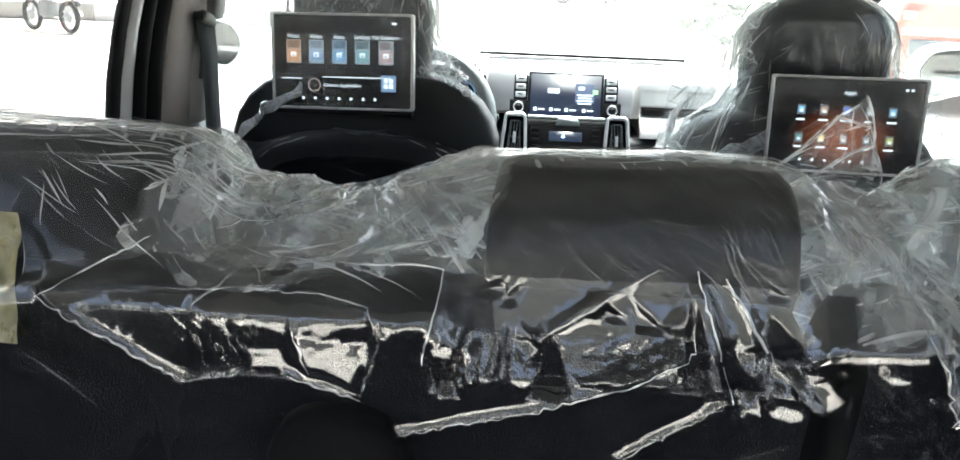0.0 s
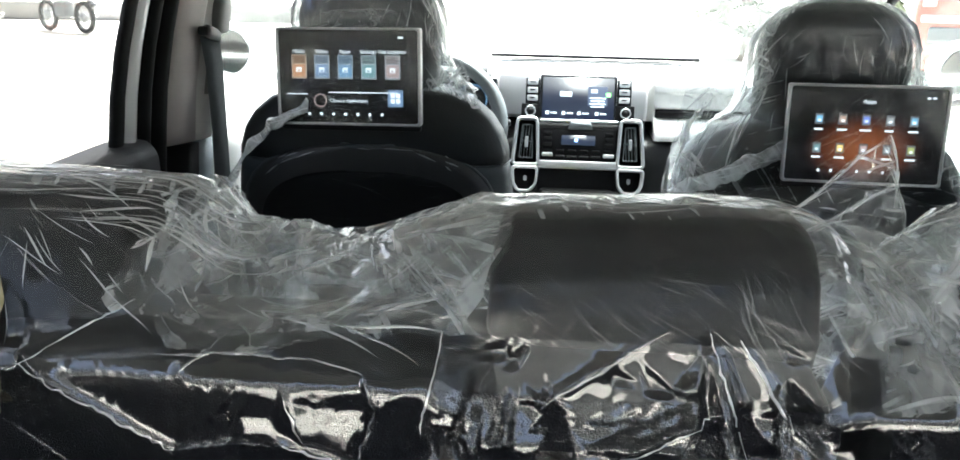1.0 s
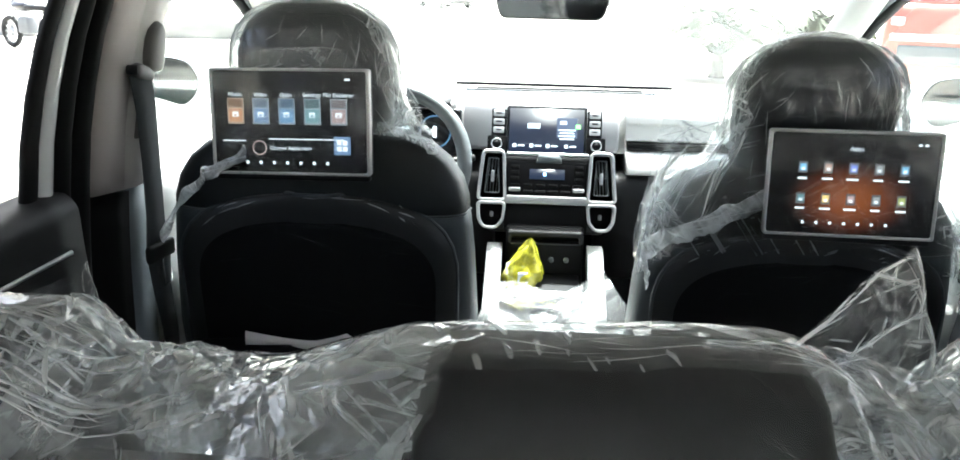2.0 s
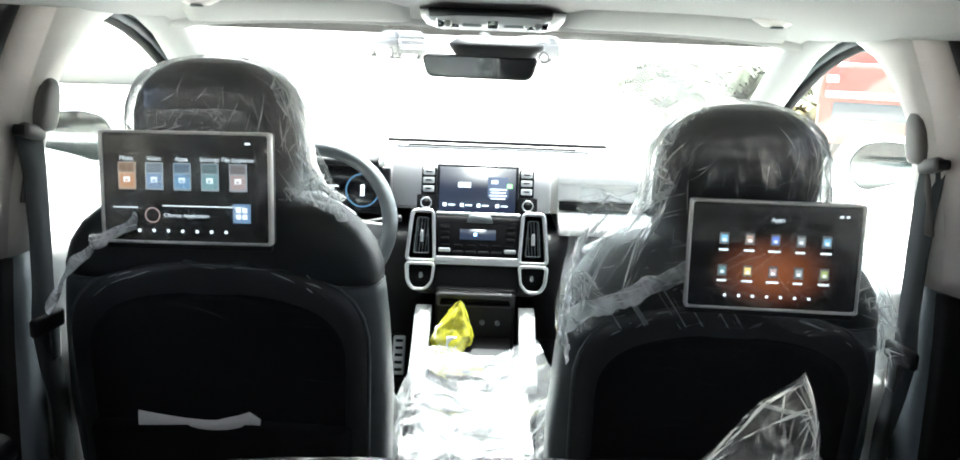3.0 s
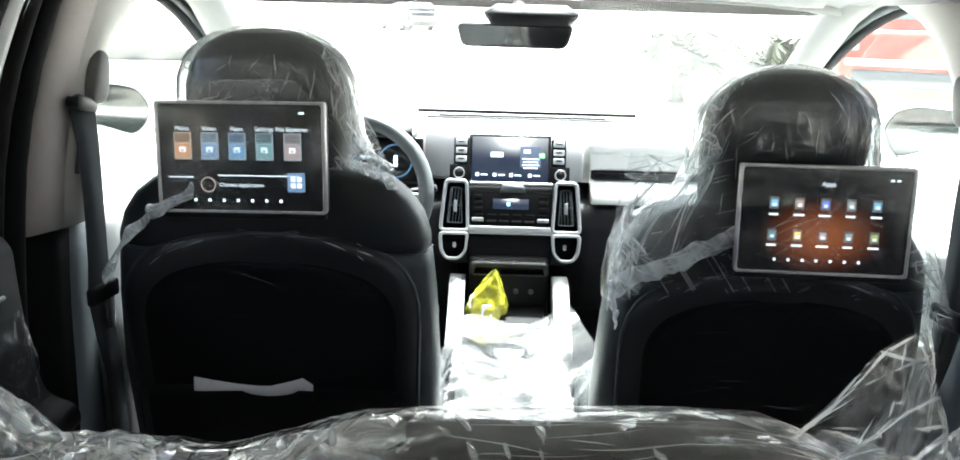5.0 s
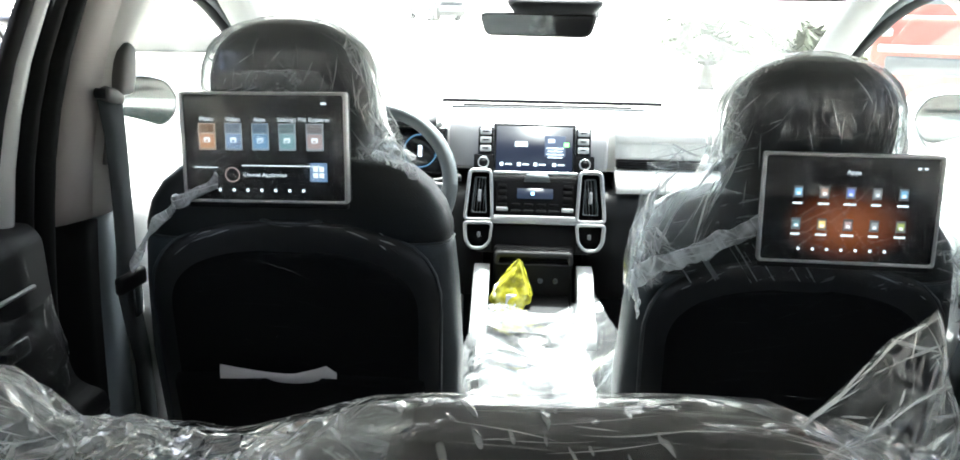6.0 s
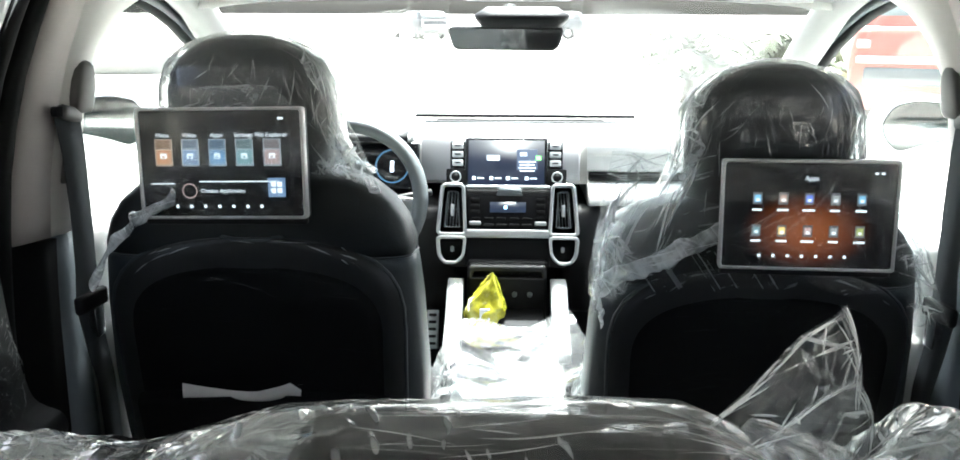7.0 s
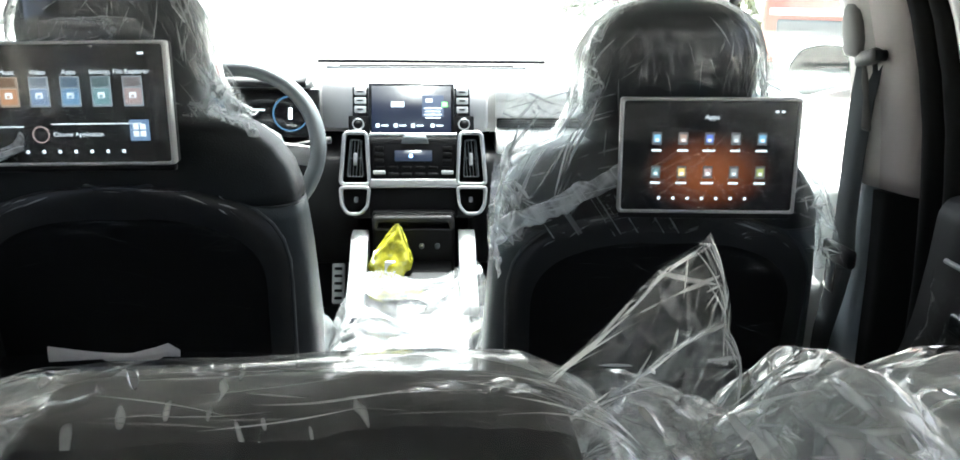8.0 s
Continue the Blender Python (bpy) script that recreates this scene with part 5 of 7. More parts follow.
def screen_film(cx, cy, cz, rz, w, h, seed, label, up=0.0):
    """A loose protective film in front of a monitor, standing up past its upper edge."""
    nu, nv = 70, 60
    U, V = np.meshgrid(np.linspace(-0.5, 0.5, nu), np.linspace(0, 1, nv), indexing="ij")
    X = U * w
    Z = -h / 2 + V * (h + up * np.clip(1.0 - np.maximum(0, (U - 0.33) / 0.17) - 0.5 * np.maximum(0, (-0.38 - U) / 0.12), 0, 1))
    Y = -0.0135 + 0.0028 * 1.0 * (crumple(X, Z, seed, 0.09, 0.25, 5) / 0.0028) + 0.012 * np.maximum(0, V - 0.95)
    P = np.stack([X, Y, Z], axis=2)
    ob = thing("screen_film", label, "plastic film", pose(cx, cy, cz, -4, -1, rz), group="screen films")
    k = int(nv * 0.84)
    part("front_film", grid(P[:, :k + 1]), FILM_SOFT, ob)
    # The broad slanting strips imitate a bar of glare across the screen.
    pleats(P, [(0.0, 0.2, 0.05, 0.35, 32, 0.08, 5, 0.12, 0.0022), (0.45, 0.9, 0.0, 0.4, -55, 0.25, 7, 0.05, 0.0012), (0.2, 0.9, 0.6, 0.95, 60, 0.5, 8, 0.04, 0.0011), (0.92, 0.99, 0.1, 0.9, 90, 0.1, 8, 0.05, 0.0010)], seed + 5, "creases", ob, "soft pale strips put in for glare on the film", FOLD_GLINT_FAINT)
    part("raised_edge", grid(P[:, k:]), FILM_SOFT, ob, "loose upper edge of the film")
    return ob


screen_film(-0.4195, -0.0265, 1.243, -2.4, 0.236, 0.156, 21, "loose clear film over the driver headrest monitor", 0.030)
screen_film(0.406, -0.019, 1.175, -5.5, 0.232, 0.150, 22, "clear film stuck on the passenger headrest monitor")

# ---- steering wheel ----
wheel = thing("steering_wheel", "dark grey leather steering wheel with a silver spoke", "steering wheel", pose(-0.398, 0.73, 1.03, -22, 0, 0))
ring = []
for k in range(49):
    a = 2 * math.pi * k / 48
    ring.append((0.183 * math.cos(a), 0.0, 0.178 * math.sin(a)))
rim_rings = []
for k in range(48):
    a = 2 * math.pi * k / 48
    c = Vector((0.181 * math.cos(a), 0, 0.176 * math.sin(a)))
    e = c.normalized()
    rim_rings.append([c + e * 0.018 * math.cos(2 * math.pi * q / 14) + Vector((0, 1, 0)) * 0.020 * math.sin(2 * math.pi * q / 14) for q in range(14)])
part("rim", loft(rim_rings + [rim_rings[0]], cap=False), LEATHER_GREY, wheel, "grey leather rim")
part("hub", loft([oval(0, 0, 0, 0.075, 0.065, 28, 3), oval(0, 0, 0.03, 0.07, 0.06, 28, 3), oval(0, 0, 0.045, 0.05, 0.04, 28, 3)]), LEATHER_GREY, wheel, "padded hub", m=pose(0, 0.03, 0, 90, 0, 0))
for s in (-1, 1):
    part("spoke", box(0.11, 0.016, 0.045, 0.008, at=(s * 0.118, 0.018, -0.01), rot=(0, s * 8, 0)), SILVER, wheel, "satin silver spoke")
    part("stalk", tube([(s * 0.05, 0.07, 0.0), (s * 0.14, 0.075, 0.02), (s * 0.20, 0.07, 0.03)], 0.008), TRIM_BLACK, wheel)
part("lower_spoke", box(0.05, 0.016, 0.11, 0.008, at=(0, 0.018, -0.118)), SILVER, wheel)
part("column", disc(0.045, 0.20, at=(0, 0.13, 0), rot=(90, 0, 0)), TRIM_BLACK, wheel)


def loose_film(points_fn, nu, nv, seed, amp, material, name, label, category, wave=0.04):
    U, V = np.meshgrid(np.linspace(0, 1, nu), np.linspace(0, 1, nv), indexing="ij")
    P = points_fn(U, V)
    N = normals(P)
    size = np.array([np.linalg.norm(P[-1, 0] - P[0, 0]), np.linalg.norm(P[0, -1] - P[0, 0])])
    k = crumple(U * size[0], V * size[1], seed, wave, amp, 8) + crumple(U * size[0] + 2, V * size[1], seed + 3, wave * 0.4, amp * 0.8, 8)
    P = P + N * k[:, :, None]
    return tagged(part(name, grid(P), material), label, category)


def layer(points_fn, nu, nv, seed, amp, material, name, ob, wave=0.04):
    """One crumpled layer as a part of a thing."""
    U, V = np.meshgrid(np.linspace(0, 1, nu), np.linspace(0, 1, nv), indexing="ij")
    P = points_fn(U, V)
    size = np.array([np.linalg.norm(P[-1, 0] - P[0, 0]), np.linalg.norm(P[0, -1] - P[0, 0])])
    k = crumple(U * size[0], V * size[1], seed, wave, amp, 8) + crumple(U * size[0] + 2, V * size[1], seed + 3, wave * 0.4, amp * 0.8, 8)
    P = P + normals(P) * k[:, :, None]
    pleats(P, [(0.3, 1.0, 0.2, 1.0, 55, 0.35, 16, 0.03, 0.0026), (0.0, 0.7, 0.1, 0.9, 15, 0.4, 14, 0.03, 0.0020), (0.4, 0.9, 0.2, 0.9, 130, 0.3, 8, 0.02, 0.0016)], seed + 12, "soft_creases", ob, "", FOLD_GLINT_FAINT, 20, 0.001)
    pleats(P, [(0.0, 1.0, 0.0, 1.0, 20, 0.5, 12, 0.022, 0.0005), (0.4, 1.0, 0.3, 1.0, 60, 0.3, 8, 0.022, 0.0007), (0.0, 1.0, 0.95, 0.985, 0, 0.03, 26, 0.03, 0.0005), (0.95, 0.985, 0.1, 1.0, 90, 0.03, 20, 0.03, 0.0005)], seed + 11, "creases", ob)
    return part(name, grid(P), material, ob)


def wheel_wrap(U, V):
    X = -0.41 + 0.11 * U + 0.03 * V
    Z = 1.10 - 0.13 * V - 0.05 * U * U
    Y = 0.70 - 0.05 * np.sin(3.1 * V) * np.sin(3.1 * U) + 0.05 * (1 - V)
    return np.stack([X, Y, Z], axis=2)


loose_film(wheel_wrap, 50, 50, 31, 0.8, FILM_WHITE, "plastic_wrap", "torn white plastic hanging on the steering wheel", "plastic wrap", 0.04)

# pedals
for x, w in ((-0.222, 0.035), (-0.33, 0.055)):
    pd = thing("pedal", "metal pedal with rubber studs", "pedal", pose(x, 1.06, 0.585, -25, 0, 0))
    part("plate", box(w, 0.008, 0.11, 0.004), SILVER, pd)
    for k in range(5):
        part("stud", box(w * 0.6, 0.006, 0.008, 0.002, at=(0, -0.006, -0.04 + 0.02 * k)), RUBBER, pd)
    part("arm", tube([(0, 0.004, 0.03), (0, 0.10, 0.12), (0, 0.16, 0.22)], 0.008), TRIM_BLACK, pd)

# ---- plastic on the console, and the yellow bag ----
def armrest_wrap(U, V):
    X = CX - 0.005 + (U - 0.5) * (0.36 - 0.05 * V) + 0.03 * np.clip(U - 0.8, 0, 1)
    left, right = np.clip((0.14 - U) / 0.14, 0, 1), np.clip((U - 0.84) / 0.16, 0, 1)
    Y = 0.14 + 0.66 * V + 0.03 * np.sin(9 * U)
    Z = 0.728 + 0.018 * np.sin(3.1 * V) - 0.12 * left ** 1.4 + 0.07 * right * (1 - 0.5 * V) - 0.03 * V + 0.012 * np.sin(6.3 * U)
    return np.stack([X, Y, Z], axis=2)


sheet = thing("plastic_sheet", "milky crumpled plastic sheet over the armrest", "plastic sheet")
U, V = np.meshgrid(np.linspace(0, 1, 130), np.linspace(0, 1, 190), indexing="ij")
P = armrest_wrap(U, V)
P += normals(P) * (crumple(U * 0.33, V * 0.66, 41, 0.13, 0.55, 4) + crumple(U * 0.33 + 2, V * 0.66, 44, 0.06, 0.35, 3))[:, :, None]
part("film", grid(P), FILM_CONSOLE, sheet)
pleats(P, [(0.0, 1.0, 0.0, 1.0, 20, 0.9, 120, 0.08, 0.0016), (0.0, 0.25, 0.0, 1.0, 80, 0.4, 40, 0.1, 0.0018)], 43, "creases", sheet)


def yellow_bag():
    """A small knotted bag: a crumpled pouch that narrows to a twisted peak."""
    zs = np.linspace(0, 1, 48)
    n = 72
    P = np.zeros((48, n, 3))
    for i, t in enumerate(zs):
        r = 0.052 * np.interp(t, [0, 0.06, 0.25, 0.55, 0.8, 0.93, 1.0], [0.55, 0.95, 1.0, 0.72, 0.34, 0.13, 0.03])
        for j in range(n):
            a = 2 * math.pi * j / (n - 1)
            P[i, j] = (1.0 * r * math.cos(a) + 0.022 * t, 0.8 * r * math.sin(a), 0.125 * t)
    N = normals(P)
    A = np.linspace(0, 0.30, n)[None, :] + 0 * zs[:, None]
    B = zs[:, None] * 0.13 + 0 * A
    k = crumple(A, B, 8, 0.04, 0.9, 9) + crumple(A, B, 9, 0.018, 0.6, 8)
    k[:, -1] = k[:, 0]
    k *= np.interp(zs, [0, 0.9, 1], [1, 0.6, 0.1])[:, None]
    P += N * k[:, :, None]
    ob = thing("yellow_bag", "small crumpled yellow plastic bag on the console tray", "plastic bag", pose(-0.075, 0.865, 0.688))
    part("pouch", grid(P), YELLOW, ob)
    part("label_patch", box(0.026, 0.004, 0.028, 0.003, at=(0.006, -0.046, 0.030), rot=(-14, 0, 0)), SILVER, ob, "silvery label patch")


yellow_bag()

# ---- mirror, overhead console, visors ----
mirror = thing("rear_view_mirror", "black framed rear view mirror on the windscreen", "mirror", pose(-0.026, 0.80, 1.394, 4.0, 0, -11))
o = rounded([(-0.122, -0.027), (0.120, -0.027), (0.136, 0.025), (-0.136, 0.025)], 0.016)
part("housing", prism(o, 0.024, at=(0, 0.012, 0)), TRIM_BLACK, mirror, "black housing")
part("glass", prism(grown(o, -0.004), 0.003, at=(0, -0.0015, 0)), MIRROR, mirror, "mirror glass", smooth=False)
part("stem", tube([(0, 0.02, 0.01), (0, 0.05, 0.04), (0.0, 0.06, 0.07)], 0.014), TRIM_BLACK, mirror)
cover = thing("sensor_cover", "dark sensor cover behind the mirror", "sensor cover", pose(0.012, 0.80, 1.442))
part("shell", loft([oval(0, 0, -0.024, 0.090, 0.05, 28, 4), oval(0, -0.01, -0.006, 0.105, 0.06, 28, 4), oval(0, -0.01, 0.004, 0.108, 0.06, 28, 4), oval(0, 0.02, 0.022, 0.08, 0.04, 28, 4)]), TRIM_BLACK, cover)
over = thing("overhead_console", "pale roof console with two reading lamps", "roof console", pose(0.0, 0.60, 1.497))
part("body", loft([oval(0, 0.03, -0.022, 0.105, 0.070, 32, 4), oval(0, 0.005, -0.014, 0.132, 0.105, 32, 4), oval(0, -0.01, 0.0, 0.142, 0.125, 32, 4), oval(0, -0.012, 0.014, 0.146, 0.130, 32, 4)]), GREY_PALE, over, "light grey moulded body")
part("holder_edge", box(0.235, 0.030, 0.010, 0.004, at=(-0.005, -0.135, 0.008), rot=(-20, 0, 0)), MATT_BLACK, over, "dark edge of the glasses holder")
for s in (-1, 1):
    lamp = part("lamp", box(0.048, 0.040, 0.014, 0.005, at=(s * 0.086, -0.098, -0.006), rot=(-32, 0, 0)), CHROME, over, "clear reading lamp")
    part("bulb", disc(0.008, 0.006, 16, at=(s * 0.086, -0.115, -0.012), rot=(60, 0, 0)), PANEL, lamp)
    part("switch", box(0.040, 0.030, 0.010, 0.003, at=(s * 0.040, -0.105, -0.006), rot=(-32, 0, 0)), TRIM_GREY, over)
part("button", box(0.022, 0.028, 0.012, 0.003, at=(0, -0.108, -0.008), rot=(-32, 0, 0)), PIANO, over, "black call button")


def visor(s):
    ob = thing("sun_visor", "pale cloth sun visor folded up to the roof", "sun visor", group="sun visors")
    xs = np.linspace(0.155, 0.585, 14)
    rings = []
    for x in xs:
        e = min(1.0, min(x - 0.150, 0.590 - x) / 0.03) ** 0.5
        c = (CX + s * x, 0.565 - 0.06 * (x / 0.6) ** 3, 1.508 - 0.018 * (x / 0.6) ** 4)
        rings.append([(c[0], c[1] + 0.085 * e * math.cos(a) * (1 if math.cos(a) < 0 else 0.9), c[2] - 0.02 * math.cos(a) + 0.013 * e * math.sin(a)) for a in np.linspace(0, 2 * math.pi, 17)[:-1]])
    part("flap", loft(rings), LINER, ob)
    part("pivot", loft([oval(0, 0, 0, 0.02, 0.016, 18, 2.5), oval(0, 0, 0.012, 0.042, 0.034, 18, 2.5), oval(0, 0, 0.03, 0.05, 0.04, 18, 2.5)]), BEIGE, ob, "beige visor pivot", m=pose(CX + s * 0.535, 0.44, 1.500))
    part("pivot_recess", disc(0.012, 0.004, 16, at=(CX + s * 0.535, 0.43, 1.4985)), TRIM_GREY, ob)


visor(-1)
visor(1)

# ---- seat belts ----


def belt(s):
    ob = thing("seat_belt", "grey seat belt hanging beside the front seat", "seat belt", group="seat belts")
    line = [(0.690, 0.102, 1.292), (0.684, 0.099, 1.24), (0.681, 0.095, 1.15), (0.676, 0.082, 1.06), (0.671, 0.066, 1.00), (0.678, 0.090, 0.93), (0.690, 0.135, 0.84), (0.692, 0.145, 0.70), (0.70, 0.15, 0.55)]
    rings = []
    for i, (x, y, z) in enumerate(line):
        tw = math.radians([70, 76, 80, 80, 72, 80, 84, 85, 85][i])
        a = Vector((s * math.cos(tw) * -0.024, 0.024 * math.sin(tw), 0))
        n = Vector((math.sin(tw) * s, math.cos(tw), 0)) * 0.0012
        c = Vector((CX + s * x, y, z))
        rings.append([c - a - n, c + a - n, c + a + n, c - a + n])
    part("webbing", loft(rings), WEBBING, ob, "grey woven webbing")
    part("upper_guide", box(0.018, 0.060, 0.024, 0.008, at=(CX + s * 0.686, 0.104, 1.296), rot=(-14, 0, 0)), BEIGE_SHADED, ob, "belt guide, beige plastic with shade put into its colour")
    part("guide_bolt", disc(0.008, 0.016, 16, at=(CX + s * 0.690, 0.078, 1.302), rot=(0, 90, 0)), TRIM_BLACK, ob)
    cov = [oval(CX + s * (0.688 - 0.002 * t), 0.140 + 0.028 * t, 1.294 + 0.080 * t, 0.015 * k, 0.031 * k, 24, 2.8) for t, k in ((0, 0.80), (0.08, 0.95), (0.35, 1.0), (0.65, 0.92), (0.85, 0.75), (0.95, 0.5), (1.0, 0.2))]
    part("height_cover", loft(cov), BEIGE_SHADED, ob, "rounded height adjuster cover with shade put into its beige")
    part("tongue", box(0.014, 0.075, 0.030, 0.006, at=(CX + s * 0.664, 0.064, 1.005), rot=(0, 0, s * 8)), TRIM_BLACK, ob, "black belt tongue")
    part("tongue_plate", box(0.004, 0.03, 0.05, 0.002, at=(CX + s * 0.662, 0.080, 0.965)), CHROME, ob)


belt(-1)
belt(1)

# ---- second row ----
def bench(x0, x1, label):
    """One part of the split rear bench: back, cushion."""
    ob = thing("bench_seat", label, "car seat", pose(0.5 * (x0 + x1), -0.8, 0.42), group="second row seats")
    w = 0.5 * (x1 - x0)
    rings = []
    for z, a, yr, th in ((0.50, 0.97, -0.78, 0.16), (0.60, 0.995, -0.81, 0.17), (0.85, 1.0, -0.88, 0.16), (1.05, 1.0, -0.935, 0.14), (1.14, 0.995, -0.955, 0.125), (1.17, 0.98, -0.957, 0.115), (1.19, 0.95, -0.945, 0.09), (1.197, 0.90, -0.925, 0.05)):
        rings.append(oval(0, yr + th / 2 + 0.8, z - 0.42, w * a, th / 2, 56, 7))
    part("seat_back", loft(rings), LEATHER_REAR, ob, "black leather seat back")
    rows = []
    for z, yr in ((0.52, -0.79), (0.60, -0.815), (0.85, -0.884), (1.05, -0.939), (1.13, -0.9575), (1.165, -0.962), (1.18, -0.957)):
        rows.append([(w * 0.97 * u, yr - 0.003 + 0.8, z - 0.42) for u in np.linspace(-1, 1, 20)])
    part("back_carpet", grid(np.array(rows)), CARPET, ob, "black carpet on the seat's rear")
    part("seat_cushion", loft([oval(0, 0.30, z - 0.42, w * a, b, 40, 6) for z, a, b in ((0.55, 0.96, 0.22), (0.62, 1.0, 0.25), (0.72, 0.99, 0.25), (0.745, 0.93, 0.22))]), LEATHER, ob)
    return ob


bench(-0.64, 0.098, "black leather rear seat with three fifths of the bench")
bench(0.108, 0.62, "black leather rear seat with two fifths of the bench")


def rear_headrest(x, w, top, label):
    ob = thing("rear_headrest", label, "headrest", pose(x, -0.885, 1.17), group="second row headrests")
    rings = []
    h = top - 1.178
    for t, a, b in ((0.0, 0.90, 0.034), (0.05, 0.97, 0.042), (0.25, 1.0, 0.047), (0.65, 0.985, 0.046), (0.85, 0.955, 0.042), (0.95, 0.92, 0.034), (1.0, 0.87, 0.020)):
        rings.append(oval(0, 0.02 * t, 0.008 + h * t, w * a, b, 44, 6))
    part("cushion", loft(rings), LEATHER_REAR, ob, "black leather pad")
    for s2 in (-1, 1):
        part("headrest_post", disc(0.006, 0.06, 10, at=(s2 * w * 0.5, 0, 0.0)), CHROME, ob)


rear_headrest(-0.0165, 0.104, 1.268, "black leather middle headrest under clear plastic")
rear_headrest(-0.475, 0.122, 1.272, "black leather outer headrest under clear plastic")
rear_headrest(0.42, 0.122, 1.265, "black leather outer headrest under loose plastic")

# a rounded black felt pad on the seat's rear
pad = thing("felt_pad", "rounded black felt pad on the rear of the seat back", "pad", pose(-0.205, -0.966, 1.06))
part("pad_body", loft([[(0.047 * s * math.copysign(abs(math.cos(a)) ** 0.7, math.cos(a)), -d, 0.065 * s * math.copysign(abs(math.sin(a)) ** 0.7, math.sin(a))) for a in np.linspace(0, 2 * math.pi, 33)[:-1]] for d, s in ((-0.004, 1.0), (0.012, 1.0), (0.020, 0.94), (0.024, 0.8))]), FABRIC, pad)


def fold_lines(P, lines, seed, ob):
    """Sharp edges along the folds of the rear sheet, highlights put in as white. lines: places (x, z) along each fold.
    """
    r = np.random.RandomState(seed)
    first = int(P.shape[1] * 0.56)
    R = P[:, first:]
    N = normals(P)[:, first:]
    if N[:, :, 1].mean() > 0:
        N = -N
    verts, faces = [], []
    for line in lines:
        for (xa, za), (xb, zb) in zip(line, line[1:]):
            n = max(5, int(math.hypot(xb - xa, zb - za) / 0.004))
            base, wide = len(verts), r.uniform(0.0006, 0.0011)
            along = np.array((xb - xa, 0, zb - za)) / math.hypot(xb - xa, zb - za)
            for k in range(n + 1):
                x, z = xa + (xb - xa) * k / n + r.normal(0, 0.0004), za + (zb - za) * k / n + r.normal(0, 0.0004)
                i, j = np.unravel_index(np.argmin((R[:, :, 0] - x) ** 2 + (R[:, :, 2] - z) ** 2), R.shape[:2])
                p, nn = R[i, j], N[i, j]
                side = np.cross(along, nn)
                side = side / max(np.linalg.norm(side), 1e-9)
                h = wide * (0.35 + 0.65 * math.sin(math.pi * k / n)) * r.uniform(0.5, 1.4)
                p = np.array((x, p[1], z)) + nn * 0.0015
                verts += [tuple(p - side * h), tuple(p + nn * 0.8 * h), tuple(p + side * h)]
            for k in range(n):
                q = base + 3 * k
                faces += [(q, q + 1, q + 4, q + 3), (q + 1, q + 2, q + 5, q + 4)]
    folds = part("fold_edge_glints", (verts, faces), FOLD_GLINT, ob, "sharp fold edges, white standing in for their highlights")
    folds["kind"] = "stuff"
    return folds


